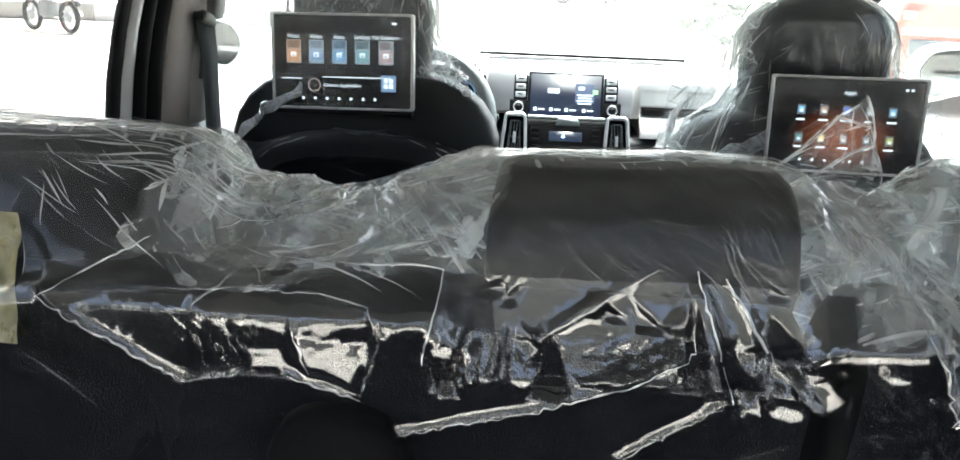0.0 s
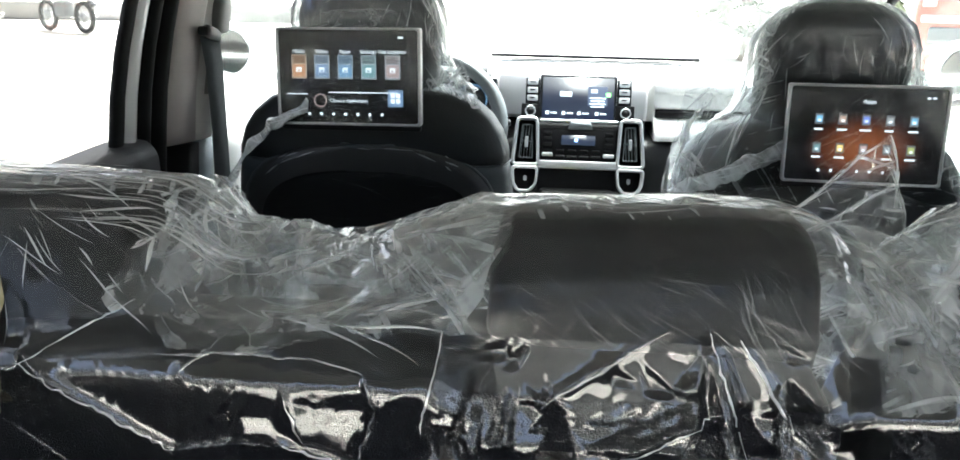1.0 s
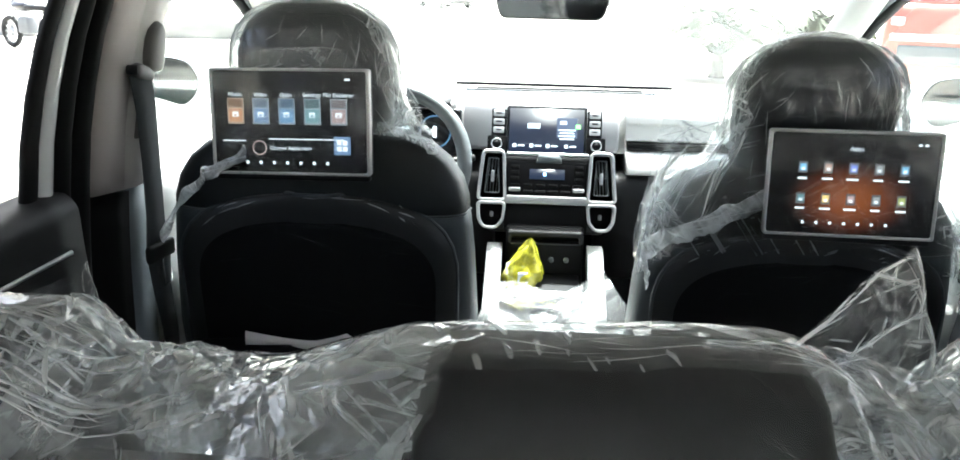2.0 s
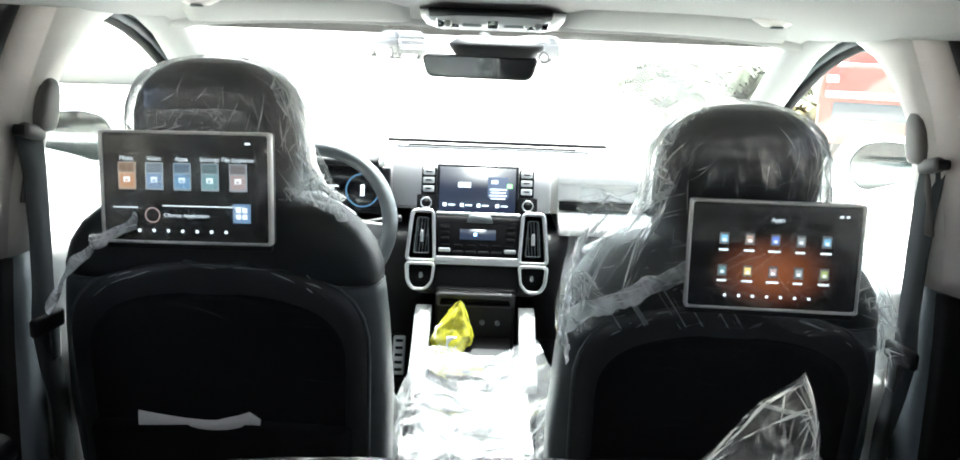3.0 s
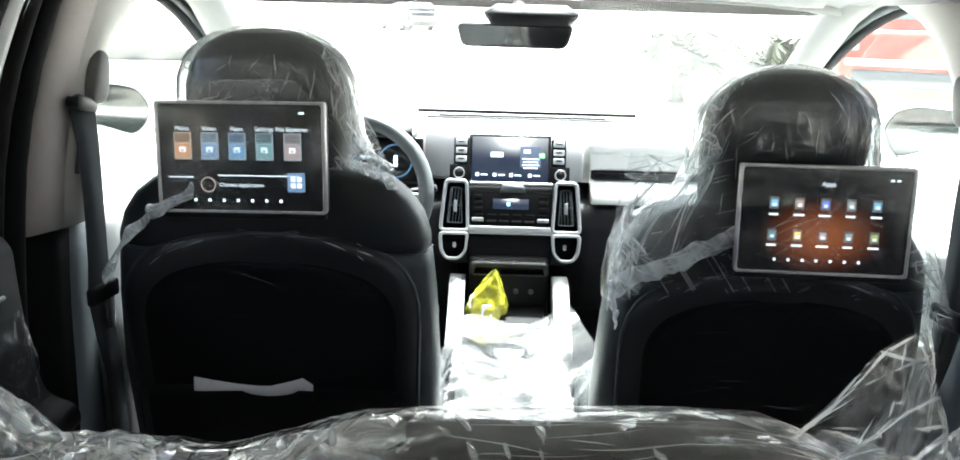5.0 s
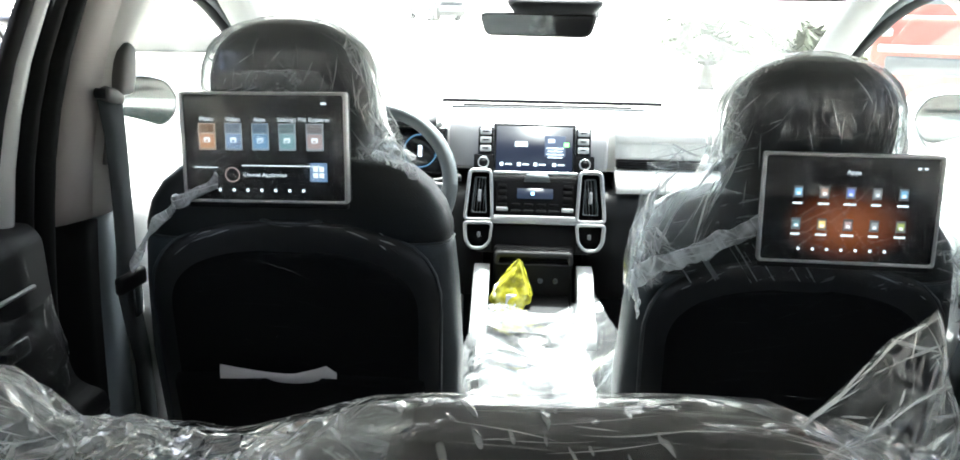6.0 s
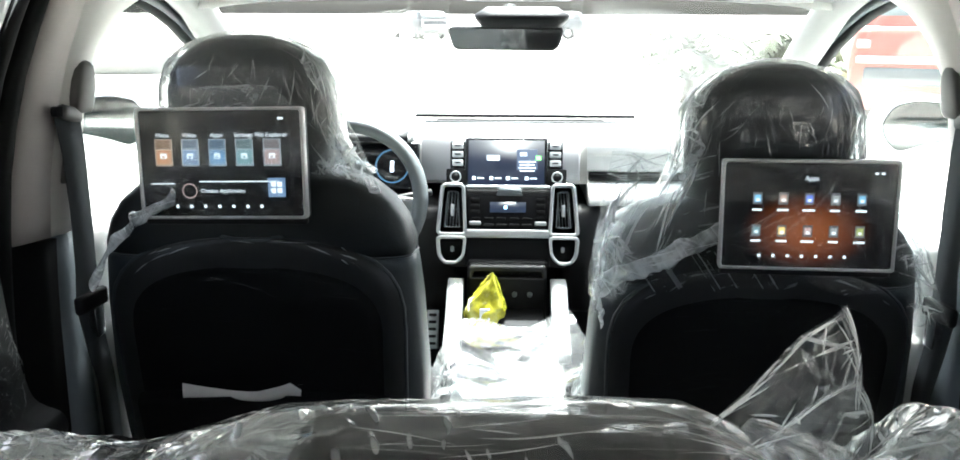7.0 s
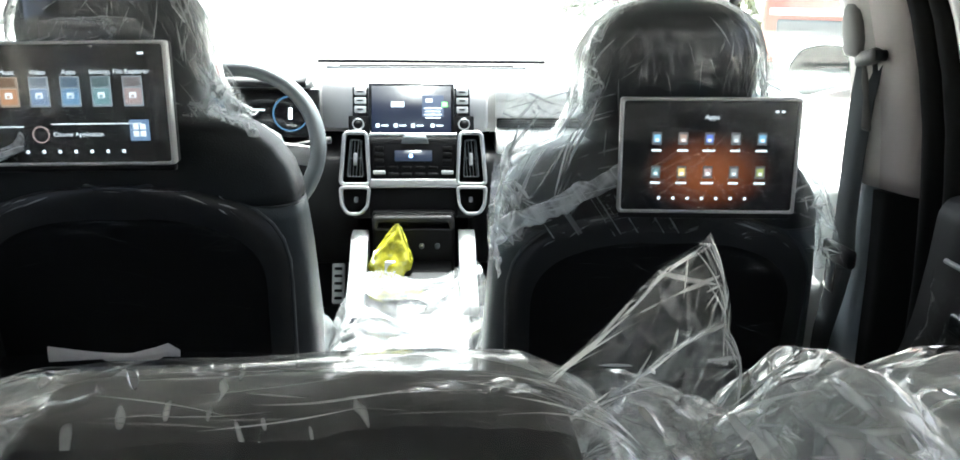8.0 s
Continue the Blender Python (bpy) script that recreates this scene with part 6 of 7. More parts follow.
def drape(x0, x1, tops, nu, seed, label, folds, wild, pulls, spots, tents, spans, creases, loose=0.0, rear_low=0.86):
    """Clear plastic thrown over rear seat backs and headrests. tops: heights of its upper edge at places across."""
    nv = 330
    U0, V0 = np.meshgrid(np.linspace(x0, x1, nu), np.linspace(0, 1, nv), indexing="ij")
    # the sheet's threads wander a little
    inside = np.clip(np.minimum(U0 - x0, x1 - U0) / 0.05, 0, 1)
    A = U0 + inside * (0.016 * facets(V0 * 9 + 3, V0 * 0 + 0.5, seed + 8) + 0.007 * facets(V0 * 31, V0 * 0 + 0.5, seed + 9))
    slack = 0.25 + 0.75 * np.clip((1.272 - np.interp(U0, [a for a, _ in tops], [b for _, b in tops])) / 0.05, 0, 1)
    V = V0 + np.sin(3.1416 * V0) * slack * (0.016 * facets(U0 * 26 + 3.1, V0 * 0 + 0.4, seed + 3) + 0.007 * facets(U0 * 90, V0 * 0 + 0.4, seed + 5))
    T = np.interp(A, [a for a, _ in tops], [b for _, b in tops])
    low = np.clip((1.272 - T) / 0.05, 0, 1)
    knots = np.array([0, 0.14, 0.26, 0.33, 0.40, 0.47, 0.56, 0.61, 0.67, 0.80, 1.0])
    taut_y = np.array([-0.765, -0.79, -0.815, -0.845, -0.885, -0.934, -0.962, -0.985, -0.983, -0.966, -0.885])
    free_y = np.array([-0.765, -0.79, -0.815, -0.845, -0.885, -0.945, -0.957, -0.969, -0.977, -0.962, -0.885])
    free = np.clip((0.125 - np.abs(A + 0.025)) / 0.03, 0, 1) * loose
    Y = np.interp(V, knots, taut_y) * (1 - free) + np.interp(V, knots, free_y) * free
    # in the valley between two headrests the film sinks forward
    Y = Y + loose * 0.05 * np.exp(-((A + 0.255) / 0.045) ** 2) * np.interp(V, [0, 0.14, 0.38, 0.45, 0.52], [0.6, 0.9, 1.0, 0.6, 0.0])
    side = np.minimum(1.190, T - 0.035)
    heights = [T - 0.13, T - 0.048, T - 0.013, T - 0.002, T, T - 0.022, np.minimum(1.212, T - 0.024), side + (1.172 - side) * free, 1.160 - 0.008 * free, 1.06 + 0 * T, rear_low + 0 * T]
    Zb = np.zeros_like(T)
    for q in range(10):
        w = np.clip((V - knots[q]) / (knots[q + 1] - knots[q]), 0, 1)
        here = (V >= knots[q]) & ((V < knots[q + 1]) | (q == 9))
        Zb = np.where(here, heights[q] * (1 - w) + heights[q + 1] * w, Zb)
    # round the knots off
    for _ in range(14):
        Zb[:, 1:-1] = 0.25 * Zb[:, :-2] + 0.5 * Zb[:, 1:-1] + 0.25 * Zb[:, 2:]
        Y[:, 1:-1] = 0.25 * Y[:, :-2] + 0.5 * Y[:, 1:-1] + 0.25 * Y[:, 2:]
    P = np.stack([A, Y, Zb], axis=2)
    N = normals(P)
    if N[nu // 2, int(nv * 0.8), 1] > 0:
        N = -N
    along = np.concatenate([[0], np.cumsum(np.linalg.norm(np.diff(P[nu // 2], axis=0), axis=1))])
    S = np.interp(V, V[nu // 2], along)
    rear = np.clip((V - 0.52) / 0.08, 0, 1)
    front = 1 - rear
    # loose where it hangs, taut on the seat's rear but for crumpled spots
    spot = np.zeros_like(A)
    for sx, sz, wx, wz in spots:
        spot = np.maximum(spot, np.exp(-((A - sx) / wx) ** 2 - ((P[:, :, 2] - sz) / wz) ** 2))
    k = crumple(A, S, seed, 0.065, 0.40, 4) * (front * (0.25 + 1.05 * low) + rear * (0.03 + 0.40 * spot))
    k += crumple(A + 5, S, seed + 20, 0.017, 0.60, 4) * (front * (0.12 + 0.98 * low) + rear * (0.0 + 0.75 * spot))
    k += crumple(A + 9, S, seed + 40, 0.15, 0.30, 3) * (0.20 * rear + 0.3 * low)
    for q, (px, pv, count, slope, reach) in enumerate(pulls):
        k += fan(A, S, seed + 60 + q, (px, along[int(pv * (nv - 1))]), count, slope, reach) * (0.12 * rear + front * (0.12 + 0.88 * low))
    k = k * wild
    k = np.maximum(k - np.percentile(k, 12), -0.001)
    k += (k[V < 0.5].mean() - k[(V > 0.62) & (V < 0.75)].mean()) * rear * np.clip((1 - V) / 0.3, 0, 1)
    for pts, h, wd in folds:
        k += ridge(A, P[:, :, 2], pts, h, wd) * rear
    for pts, slope in tents:
        k += tent(A, P[:, :, 2], pts, slope) * rear
    # small stiff shards of film under the middle headrest
    rnd = np.random.RandomState(seed + 7)
    for _ in range(34 if loose else 0):
        sx, sz, sw, sl, sq, ss = rnd.uniform(-0.14, 0.09), rnd.uniform(1.175, 1.228), rnd.uniform(0.004, 0.013), rnd.uniform(0.012, 0.045), rnd.uniform(-0.02, 0.02), rnd.uniform(-0.45, 0.30)
        k += tent(A, P[:, :, 2], [(sx - sw, sz - sl), (sx + sw, sz - sl), (sx + sq, sz)], ss, 0.002) * rear
    P += N * k[:, :, None]
    P[:, :, 1] += 0.004 * rear
    ob = thing("seat_cover", label, "plastic cover", group="plastic seat covers")
    cut, lift = int(0.60 * nv), int(0.553 * nv)
    def span(a, b):
        return ((a - x0) / (x1 - x0), (b - x0) / (x1 - x0))
    pleats(P, [(*span(a, b), va, vb, way, spread, count, length, width) for a, b, va, vb, way, spread, count, length, width in creases], seed + 200, "creases", ob, "fine folds in the film, highlights put in as white", smooth=70, lift=0.003)
    if loose:
        pleats(P, [(*span(-0.11, 0.06), 0.45, 0.54, 32, 0.12, 60, 0.06, 0.00025), (*span(0.02, 0.085), 0.45, 0.56, 56, 0.14, 40, 0.05, 0.0003)], seed + 210, "soft_creases", ob, "soft pale strips standing in for streaks of sheen", FOLD_GLINT_FAINT, 120, 0.003)
        pleats(P, [(*span(-0.45, 0.09), 0.70, 0.97, 140, 0.25, 30, 0.07, 0.0008), (*span(-0.45, 0.09), 0.66, 0.97, 40, 0.3, 20, 0.06, 0.0008)], seed + 220, "rear_creases", ob, "long folds in the rear sheet", FOLD_GLINT_FAINT, 60, 0.002)
    fold_lines(P, [f[0] for f in folds], seed + 230, ob)
    k2 = crumple(A + 13, S, seed + 120, 0.045, 0.6, 4, lean=0.9, spread=0.5, long=2.6) + crumple(A + 17, S, seed + 140, 0.018, 0.7, 4, lean=0.9, spread=0.7, long=2.6)
    inner = P + N * (k2 - 0.006)[:, :, None]
    for u0, u1, hangs in spans:
        i0, i1 = np.searchsorted(U0[:, 0], u0), min(np.searchsorted(U0[:, 0], u1) + 1, nu)
        end = lift if loose else cut
        if hangs:
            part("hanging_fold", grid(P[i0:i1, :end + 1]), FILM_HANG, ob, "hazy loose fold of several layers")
        else:
            # Hazier film on the crest stands in for the highlight there.
            c0, c1 = int(0.31 * nv), int(0.415 * nv)
            part("hood", grid(P[i0:i1, c1:end + 1]), FILM_HOOD, ob, "clear hood over a headrest")
            part("bunched_crest", grid(P[i0:i1, c0:c1 + 1]), FILM_FOLD, ob, "film bunched along the top, haze put in for its glow")
            part("front_sheet", grid(P[i0:i1, :c0 + 1]), FILM_FOLD, ob)
        if hangs:
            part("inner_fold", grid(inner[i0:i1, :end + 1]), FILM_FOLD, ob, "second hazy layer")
        if loose and not -0.2 < 0.5 * (u0 + u1) < 0.08:
            part("shoulder_film", grid(P[i0:i1, end:cut + 1]), FILM, ob)
            end = cut
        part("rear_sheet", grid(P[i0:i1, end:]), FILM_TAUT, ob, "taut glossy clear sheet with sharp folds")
    return ob


def tent(a, b, pts, slope, soft=0.005):
    """A loose fold that leans out towards its lower edge, inside a convex outline that runs anticlockwise."""
    inner = np.full_like(a, 1.0)
    for (x0, y0), (x1, y1) in zip(pts, pts[1:] + pts[:1]):
        ln = math.hypot(x1 - x0, y1 - y0)
        inner = np.minimum(inner, ((x1 - x0) * (b - y0) - (y1 - y0) * (a - x0)) / ln)
    return slope * np.maximum(max(p[1] for p in pts) - b, 0) * np.clip(inner / soft, 0, 1)


FOLDS_LEFT = [
    ([(-0.323, 1.227), (-0.385, 1.194), (-0.298, 1.143), (-0.261, 1.152), (-0.231, 1.151)], 0.0038, 0.0026),
    ([(-0.385, 1.194), (-0.307, 1.201), (-0.215, 1.202), (-0.183, 1.197), (-0.176, 1.179), (-0.189, 1.136), (-0.231, 1.151)], 0.0038, 0.0026),
    ([(-0.290, 1.194), (-0.263, 1.213), (-0.250, 1.204)], 0.0038, 0.0026), ([(-0.228, 1.181), (-0.219, 1.156)], 0.0030, 0.0026), ([(-0.141, 1.217), (-0.151, 1.163)], 0.0030, 0.0026),
    ([(0.009, 1.226), (0.035, 1.150), (-0.028, 1.100)], 0.0045, 0.0030),
    ([(0.006, 1.217), (0.014, 1.175), (-0.083, 1.132), (-0.168, 1.111)], 0.0045, 0.0030),
    ([(-0.082, 1.178), (-0.012, 1.224)], 0.0040, 0.0028),
    ([(0.027, 1.222), (0.058, 1.174), (0.086, 1.149)], 0.0040, 0.0028)]
TOPS_LEFT = [(-0.64, 1.16), (-0.61, 1.25), (-0.58, 1.276), (-0.48, 1.282), (-0.336, 1.277), (-0.320, 1.268), (-0.302, 1.239), (-0.276, 1.229), (-0.250, 1.228), (-0.215, 1.240), (-0.180, 1.256), (-0.126, 1.272), (0.025, 1.277), (0.066, 1.276), (0.089, 1.268), (0.103, 1.250)]
PULLS_LEFT = [(-0.122, 0.55, 64, 0.45, 0.18), (0.088, 0.56, 60, 0.42, 0.12), (-0.355, 0.52, 64, 0.45, 0.18), (-0.25, 0.47, 56, 0.45, 0.13), (-0.19, 0.34, 48, 0.45, 0.12)]
SPOTS_LEFT = [(-0.012, 1.207, 0.085, 0.018), (-0.02, 1.180, 0.11, 0.020), (-0.42, 1.205, 0.10, 0.014), (-0.165, 1.17, 0.03, 0.02), (0.07, 1.155, 0.03, 0.025), (-0.07, 1.06, 0.06, 0.012)]
TENTS_LEFT = [
    ([(-0.222, 1.156), (-0.191, 1.140), (-0.180, 1.176), (-0.226, 1.178)], 0.16),
    ([(-0.262, 1.153), (-0.232, 1.153), (-0.236, 1.170), (-0.258, 1.168)], 0.16),
    ([(-0.110, 1.150), (-0.098, 1.150), (-0.096, 1.196), (-0.103, 1.197)], 0.16),
    ([(0.018, 1.150), (0.034, 1.151), (0.013, 1.220), (0.006, 1.220)], 0.16),
    ([(-0.060, 1.152), (0.012, 1.150), (0.008, 1.190)], 0.16),
    ([(0.050, 1.150), (0.092, 1.146), (0.075, 1.168), (0.045, 1.196)], 0.16),
    ([(-0.060, 1.196), (-0.045, 1.190), (-0.040, 1.204), (-0.052, 1.214)], 0.16),
    ([(-0.150, 1.165), (-0.130, 1.160), (-0.120, 1.200), (-0.145, 1.205)], 0.16)]
# stretch across, stretch over the crest, way, spread, count, length, half width
CREASES_LEFT = [
    (-0.335, -0.250, 0.42, 0.51, 38, 0.16, 22, 0.04, 0.0007), (-0.215, -0.115, 0.42, 0.51, 142, 0.16, 22, 0.045, 0.0007),
    (-0.29, -0.16, 0.50, 0.55, 8, 0.10, 8, 0.05, 0.0007), (-0.335, -0.27, 0.36, 0.50, 65, 0.15, 12, 0.025, 0.0013), (-0.56, -0.335, 0.37, 0.44, -6, 0.10, 40, 0.08, 0.0008),
    (-0.62, -0.335, 0.38, 0.46, -4, 0.08, 60, 0.09, 0.0009), (-0.42, -0.335, 0.42, 0.53, 30, 0.15, 22, 0.05, 0.0006), (-0.50, -0.34, 0.45, 0.55, 80, 0.3, 10, 0.035, 0.0004), (-0.60, -0.335, 0.34, 0.42, 3, 0.10, 60, 0.045, 0.0006), (-0.12, 0.10, 0.34, 0.41, 3, 0.12, 60, 0.05, 0.0004)]
CREASES_RIGHT = [
    (0.104, 0.19, 0.38, 0.58, 68, 0.2, 22, 0.04, 0.0010), (0.19, 0.30, 0.38, 0.58, 115, 0.2, 22, 0.04, 0.0010),
    (0.104, 0.60, 0.33, 0.42, 5, 0.5, 60, 0.03, 0.0008), (0.30, 0.56, 0.42, 0.56, 60, 0.3, 24, 0.045, 0.0007)]
wide_cover = drape(-0.64, 0.103, TOPS_LEFT, 460, 61, "clear crumpled plastic thrown over the rear seat and headrests", FOLDS_LEFT, 1.0, PULLS_LEFT, SPOTS_LEFT, TENTS_LEFT, [(-0.64, -0.335, False), (-0.335, -0.115, True), (-0.115, 0.086, False), (0.086, 0.103, True)], CREASES_LEFT, 1.0)
TOPS_RIGHT = [(0.104, 1.248), (0.13, 1.243), (0.152, 1.234), (0.165, 1.264), (0.180, 1.279), (0.194, 1.271), (0.206, 1.254), (0.216, 1.268), (0.24, 1.276), (0.30, 1.278), (0.55, 1.278), (0.60, 1.25), (0.63, 1.16)]
drape(0.104, 0.63, TOPS_RIGHT, 330, 74, "clear loosely crumpled plastic over the narrower rear seat", [([(0.13, 1.23), (0.16, 1.15), (0.22, 1.19)], 0.012, 0.006)], 1.35, [(0.17, 0.42, 27, 0.3, 0.14), (0.26, 0.50, 27, 0.3, 0.16)], [(0.20, 1.15, 0.06, 0.03), (0.30, 1.12, 0.08, 0.02)], [([(0.14, 1.160), (0.19, 1.150), (0.20, 1.185)], 0.3)], [(0.104, 0.30, True), (0.30, 0.63, False)], CREASES_RIGHT)


def flap(y, seed, name, ob, size=1.0):
    """A stiff corner of plastic that stands up between the headrests."""
    def fn(U, V):
        bl, tip, br, bb = np.array((0.070, 0, 1.262)), np.array((0.142, 0, 1.318)), np.array((0.164, 0, 1.272)), np.array((0.150, 0, 1.215))
        base = np.array((0.085, 0, 1.225))
        upper = bl + (tip - bl) * U[..., None]
        lower = base + (bb - base) * U[..., None]
        P = lower + (upper - lower) * V[..., None] * size
        bulge = 0.014 * np.sin(3.14 * V) * U
        P[..., 0] += bulge
        P[..., 1] = y + 0.020 * np.sin(3.1 * V) * (U - 0.5) - 0.02 * (1 - U)
        return P
    return layer(fn, 110, 100, seed, 0.42, FILM_FLAP, name, ob, 0.045)


def curtain(points_fn, nu, nv, seed, amp, sets, label, material=None):
    """A smooth hanging sheet of clear film with long folds."""
    ob = thing("plastic_curtain", label, "plastic wrap", group="hanging film")
    U, V = np.meshgrid(np.linspace(0, 1, nu), np.linspace(0, 1, nv), indexing="ij")
    P = points_fn(U, V)
    P = P + normals(P) * (crumple(U * 0.15, V * 0.2, seed, 0.05, amp, 5, lean=0.4, spread=0.35, long=4.0))[:, :, None]
    part("sheet", grid(P), material or FILM_CURTAIN, ob)
    pleats(P, sets, seed + 3, "creases", ob, "long folds, highlights put in as white")
    return ob


def shoulder_fn(U, V):
    left, right = np.interp(V, [0, 0.5, 1], [0.136, 0.116, 0.112]), np.interp(V, [0, 1], [0.287, 0.287])
    zl, zr = np.interp(V, [0, 0.5, 1], [1.254, 1.125, 1.000]), np.interp(V, [0, 1], [1.256, 1.140])
    X = left + (right - left) * U
    Z = zl + (zr - zl) * U
    Y = 0.030 + 0.015 * np.sin(3.1 * V) + 0.010 * np.cos(7 * U)
    return np.stack([X, Y, Z], axis=2)


curtain(shoulder_fn, 110, 150, 33, 0.40, [(0.15, 1.0, 0.0, 0.5, 118, 0.12, 22, 0.14, 0.0024), (0.0, 0.25, 0.1, 0.7, 100, 0.2, 26, 0.08, 0.0020), (0.0, 0.30, 0.55, 1.0, 80, 0.3, 46, 0.05, 0.0030), (0.0, 0.35, 0.60, 0.98, 50, 0.4, 40, 0.04, 0.0015), (0.2, 1.0, 0.05, 0.9, 115, 0.3, 30, 0.05, 0.0009)], "clear plastic hanging beside the passenger headrest in long folds")


def shoulder_right_fn(U, V):
    X = 0.50 + 0.10 * V ** 0.8 + 0.050 * U
    Z = 1.262 - 0.27 * V
    Y = 0.035 + 0.02 * np.sin(3.1 * V) - 0.01 * U
    return np.stack([X, Y, Z], axis=2)


curtain(shoulder_right_fn, 60, 150, 35, 0.40, [(0.0, 1.0, 0.0, 0.9, 85, 0.2, 30, 0.09, 0.0010), (0.85, 1.0, 0.3, 0.8, 90, 0.06, 14, 0.10, 0.0014), (0.0, 1.0, 0.5, 1.0, 60, 0.7, 30, 0.04, 0.0009)], "clear plastic at the passenger seat's outer edge")


def neck_fn(U, V):
    X = -0.315 + U * (0.028 + 0.078 * V)
    Z = 1.365 - 0.165 * V - 0.02 * U
    Y = 0.065 + 0.03 * np.sin(3.1 * V) * U
    return np.stack([X, Y, Z], axis=2)


curtain(neck_fn, 60, 120, 37, 0.35, [(0.0, 1.0, 0.0, 0.9, 95, 0.2, 46, 0.06, 0.0012), (0.0, 1.0, 0.3, 1.0, 60, 0.6, 40, 0.03, 0.0009)], "clear plastic hanging beside the driver's headrest", FILM_BAG)

def neck_right_fn(U, V):
    inner, outer = np.interp(V, [0, 1], [0.455, 0.505]), np.interp(V, [0, 0.35, 0.72, 1], [0.470, 0.524, 0.566, 0.576])
    X = inner + (outer - inner) * U
    Z = 1.366 - 0.175 * V - 0.01 * U
    Y = 0.070 + 0.025 * np.sin(3.1 * V) * U
    return np.stack([X, Y, Z], axis=2)


curtain(neck_right_fn, 60, 120, 39, 0.35, [(0.0, 1.0, 0.0, 1.0, 85, 0.25, 46, 0.05, 0.0012), (0.75, 1.0, 0.0, 1.0, 90, 0.06, 20, 0.06, 0.0012), (0.0, 1.0, 0.3, 1.0, 60, 0.6, 30, 0.03, 0.0008)], "clear plastic spread beside the passenger headrest")

def screen_hem(U, V):
    """The open end of the film bag that the driver-side monitor is still wrapped in."""
    left, right = np.interp(V, [0, 0.75, 1], [-0.515, -0.500, -0.488]), np.interp(V, [0, 0.5, 1], [-0.318, -0.330, -0.350])
    X = left + (right - left) * U
    Z = 1.300 + V * (0.040 + 0.006 * np.sin(3.1 * U) + 0.006 * U)
    Y = 0.018 + 0.006 * V + 0.004 * np.sin(9 * U)
    return np.stack([X, Y, Z], axis=2)


curtain(screen_hem, 90, 40, 47, 0.25, [(0.0, 1.0, 0.9, 0.97, 0, 0.05, 16, 0.05, 0.0006), (0.0, 1.0, 0.1, 0.9, 80, 0.3, 14, 0.02, 0.0005), (0.75, 1.0, 0.0, 1.0, 130, 0.1, 6, 0.03, 0.0006)], "open end of the clear film bag round the driver-side monitor", FILM_BAG)
corner = thing("plastic_flap", "pointed corner of clear plastic standing up between headrests", "plastic wrap")
flap(-0.824, 81, "front_layer", corner)
flap(-0.838, 85, "rear_layer", corner, 0.72)

def hump_fn(U, V):
    X = -0.025 + 0.128 * U
    top = 1.262 + 0.030 * np.sin(3.1416 * np.clip(U, 0, 1) ** 0.8) ** 0.7
    Z = 1.225 + (top - 1.225) * V
    Y = -0.800 - 0.030 * V + 0.010 * np.sin(9 * U)
    return np.stack([X, Y, Z], axis=2)


layer(hump_fn, 110, 60, 87, 0.5, FILM_FOLD, "loose_fold", wide_cover, 0.04)


# olive packing tape on the cover
def tape_fn(U, V):
    X = -0.455 + 0.045 * U + 0.012 * V
    Z = 1.238 - 0.075 * V
    Y = -0.958 - 0.030 * V + 0 * U
    return np.stack([X, Y, Z], axis=2)


loose_film(tape_fn, 30, 40, 91, 0.8, TAPE, "packing_tape", "olive packing tape stuck on the plastic cover", "tape", 0.03)


# clear film hanging on the rear door cards
for s in (-1, 1):
    def door_fn(U, V, s=s):
        Y = -0.13 - 0.20 * U
        Z = 1.05 - 0.24 * V
        X = CX + s * (0.690 - 0.012 * np.sin(5 * U) - 0.02 * V)
        return np.stack([X, Y, Z], axis=2)
    loose_film(door_fn, 40, 40, 95 + s, 0.5, FILM, "door_film", "clear film hanging on the rear door card", "plastic film", 0.06)

# ---- door mirrors ----
def door_mirror(s):
    ob = thing("door_mirror", "white door mirror outside the front window", "door mirror", pose(CX + s * 1.03, 0.97, 1.185, 0, 0, s * 4), group="door mirrors")
    o = rounded([(-0.106, 0.004), (-0.078, 0.046), (-0.02, 0.056), (0.10, 0.044), (0.122, 0.0), (0.10, -0.032), (0.0, -0.050), (-0.062, -0.066), (-0.096, -0.034)], 0.02)
    o = [(s * a, b) for a, b in o]
    big = grown(o, 0.020)
    shell = [[(a * k, d, b * k) for a, b in big] for d, k in ((-0.012, 0.97), (-0.004, 1.0), (0.03, 1.0), (0.07, 0.88), (0.10, 0.6))]
    part("shell", loft(shell), PAINT, ob, "white painted shell")
    part("glass", prism(o, 0.004, at=(0, -0.015, 0)), DOOR_MIRROR_DIMMED, ob, "mirror glass", smooth=False)
    part("glass_rim", band(grown(o, 0.003), o, 0.008), TRIM_BLACK, ob, m=pose(0, -0.014, 0))
    part("foot", box(0.16, 0.06, 0.035, 0.012, at=(-s * 0.13, 0.04, -0.075)), PAINT, ob, "white mirror foot")


door_mirror(-1)
door_mirror(1)

# ---- parked vehicles and plants ----
RED = mat("red_paint", (0.42, 0.125, 0.095), 0.3, coat=0.5, vary=0.06, scale=3)
# Base grey is raised to imitate sky mirrored in the car windows.
SKY_GREY_GLASS = mat("sky_grey_glass", (0.22, 0.25, 0.26), 0.12, vary=0.1)
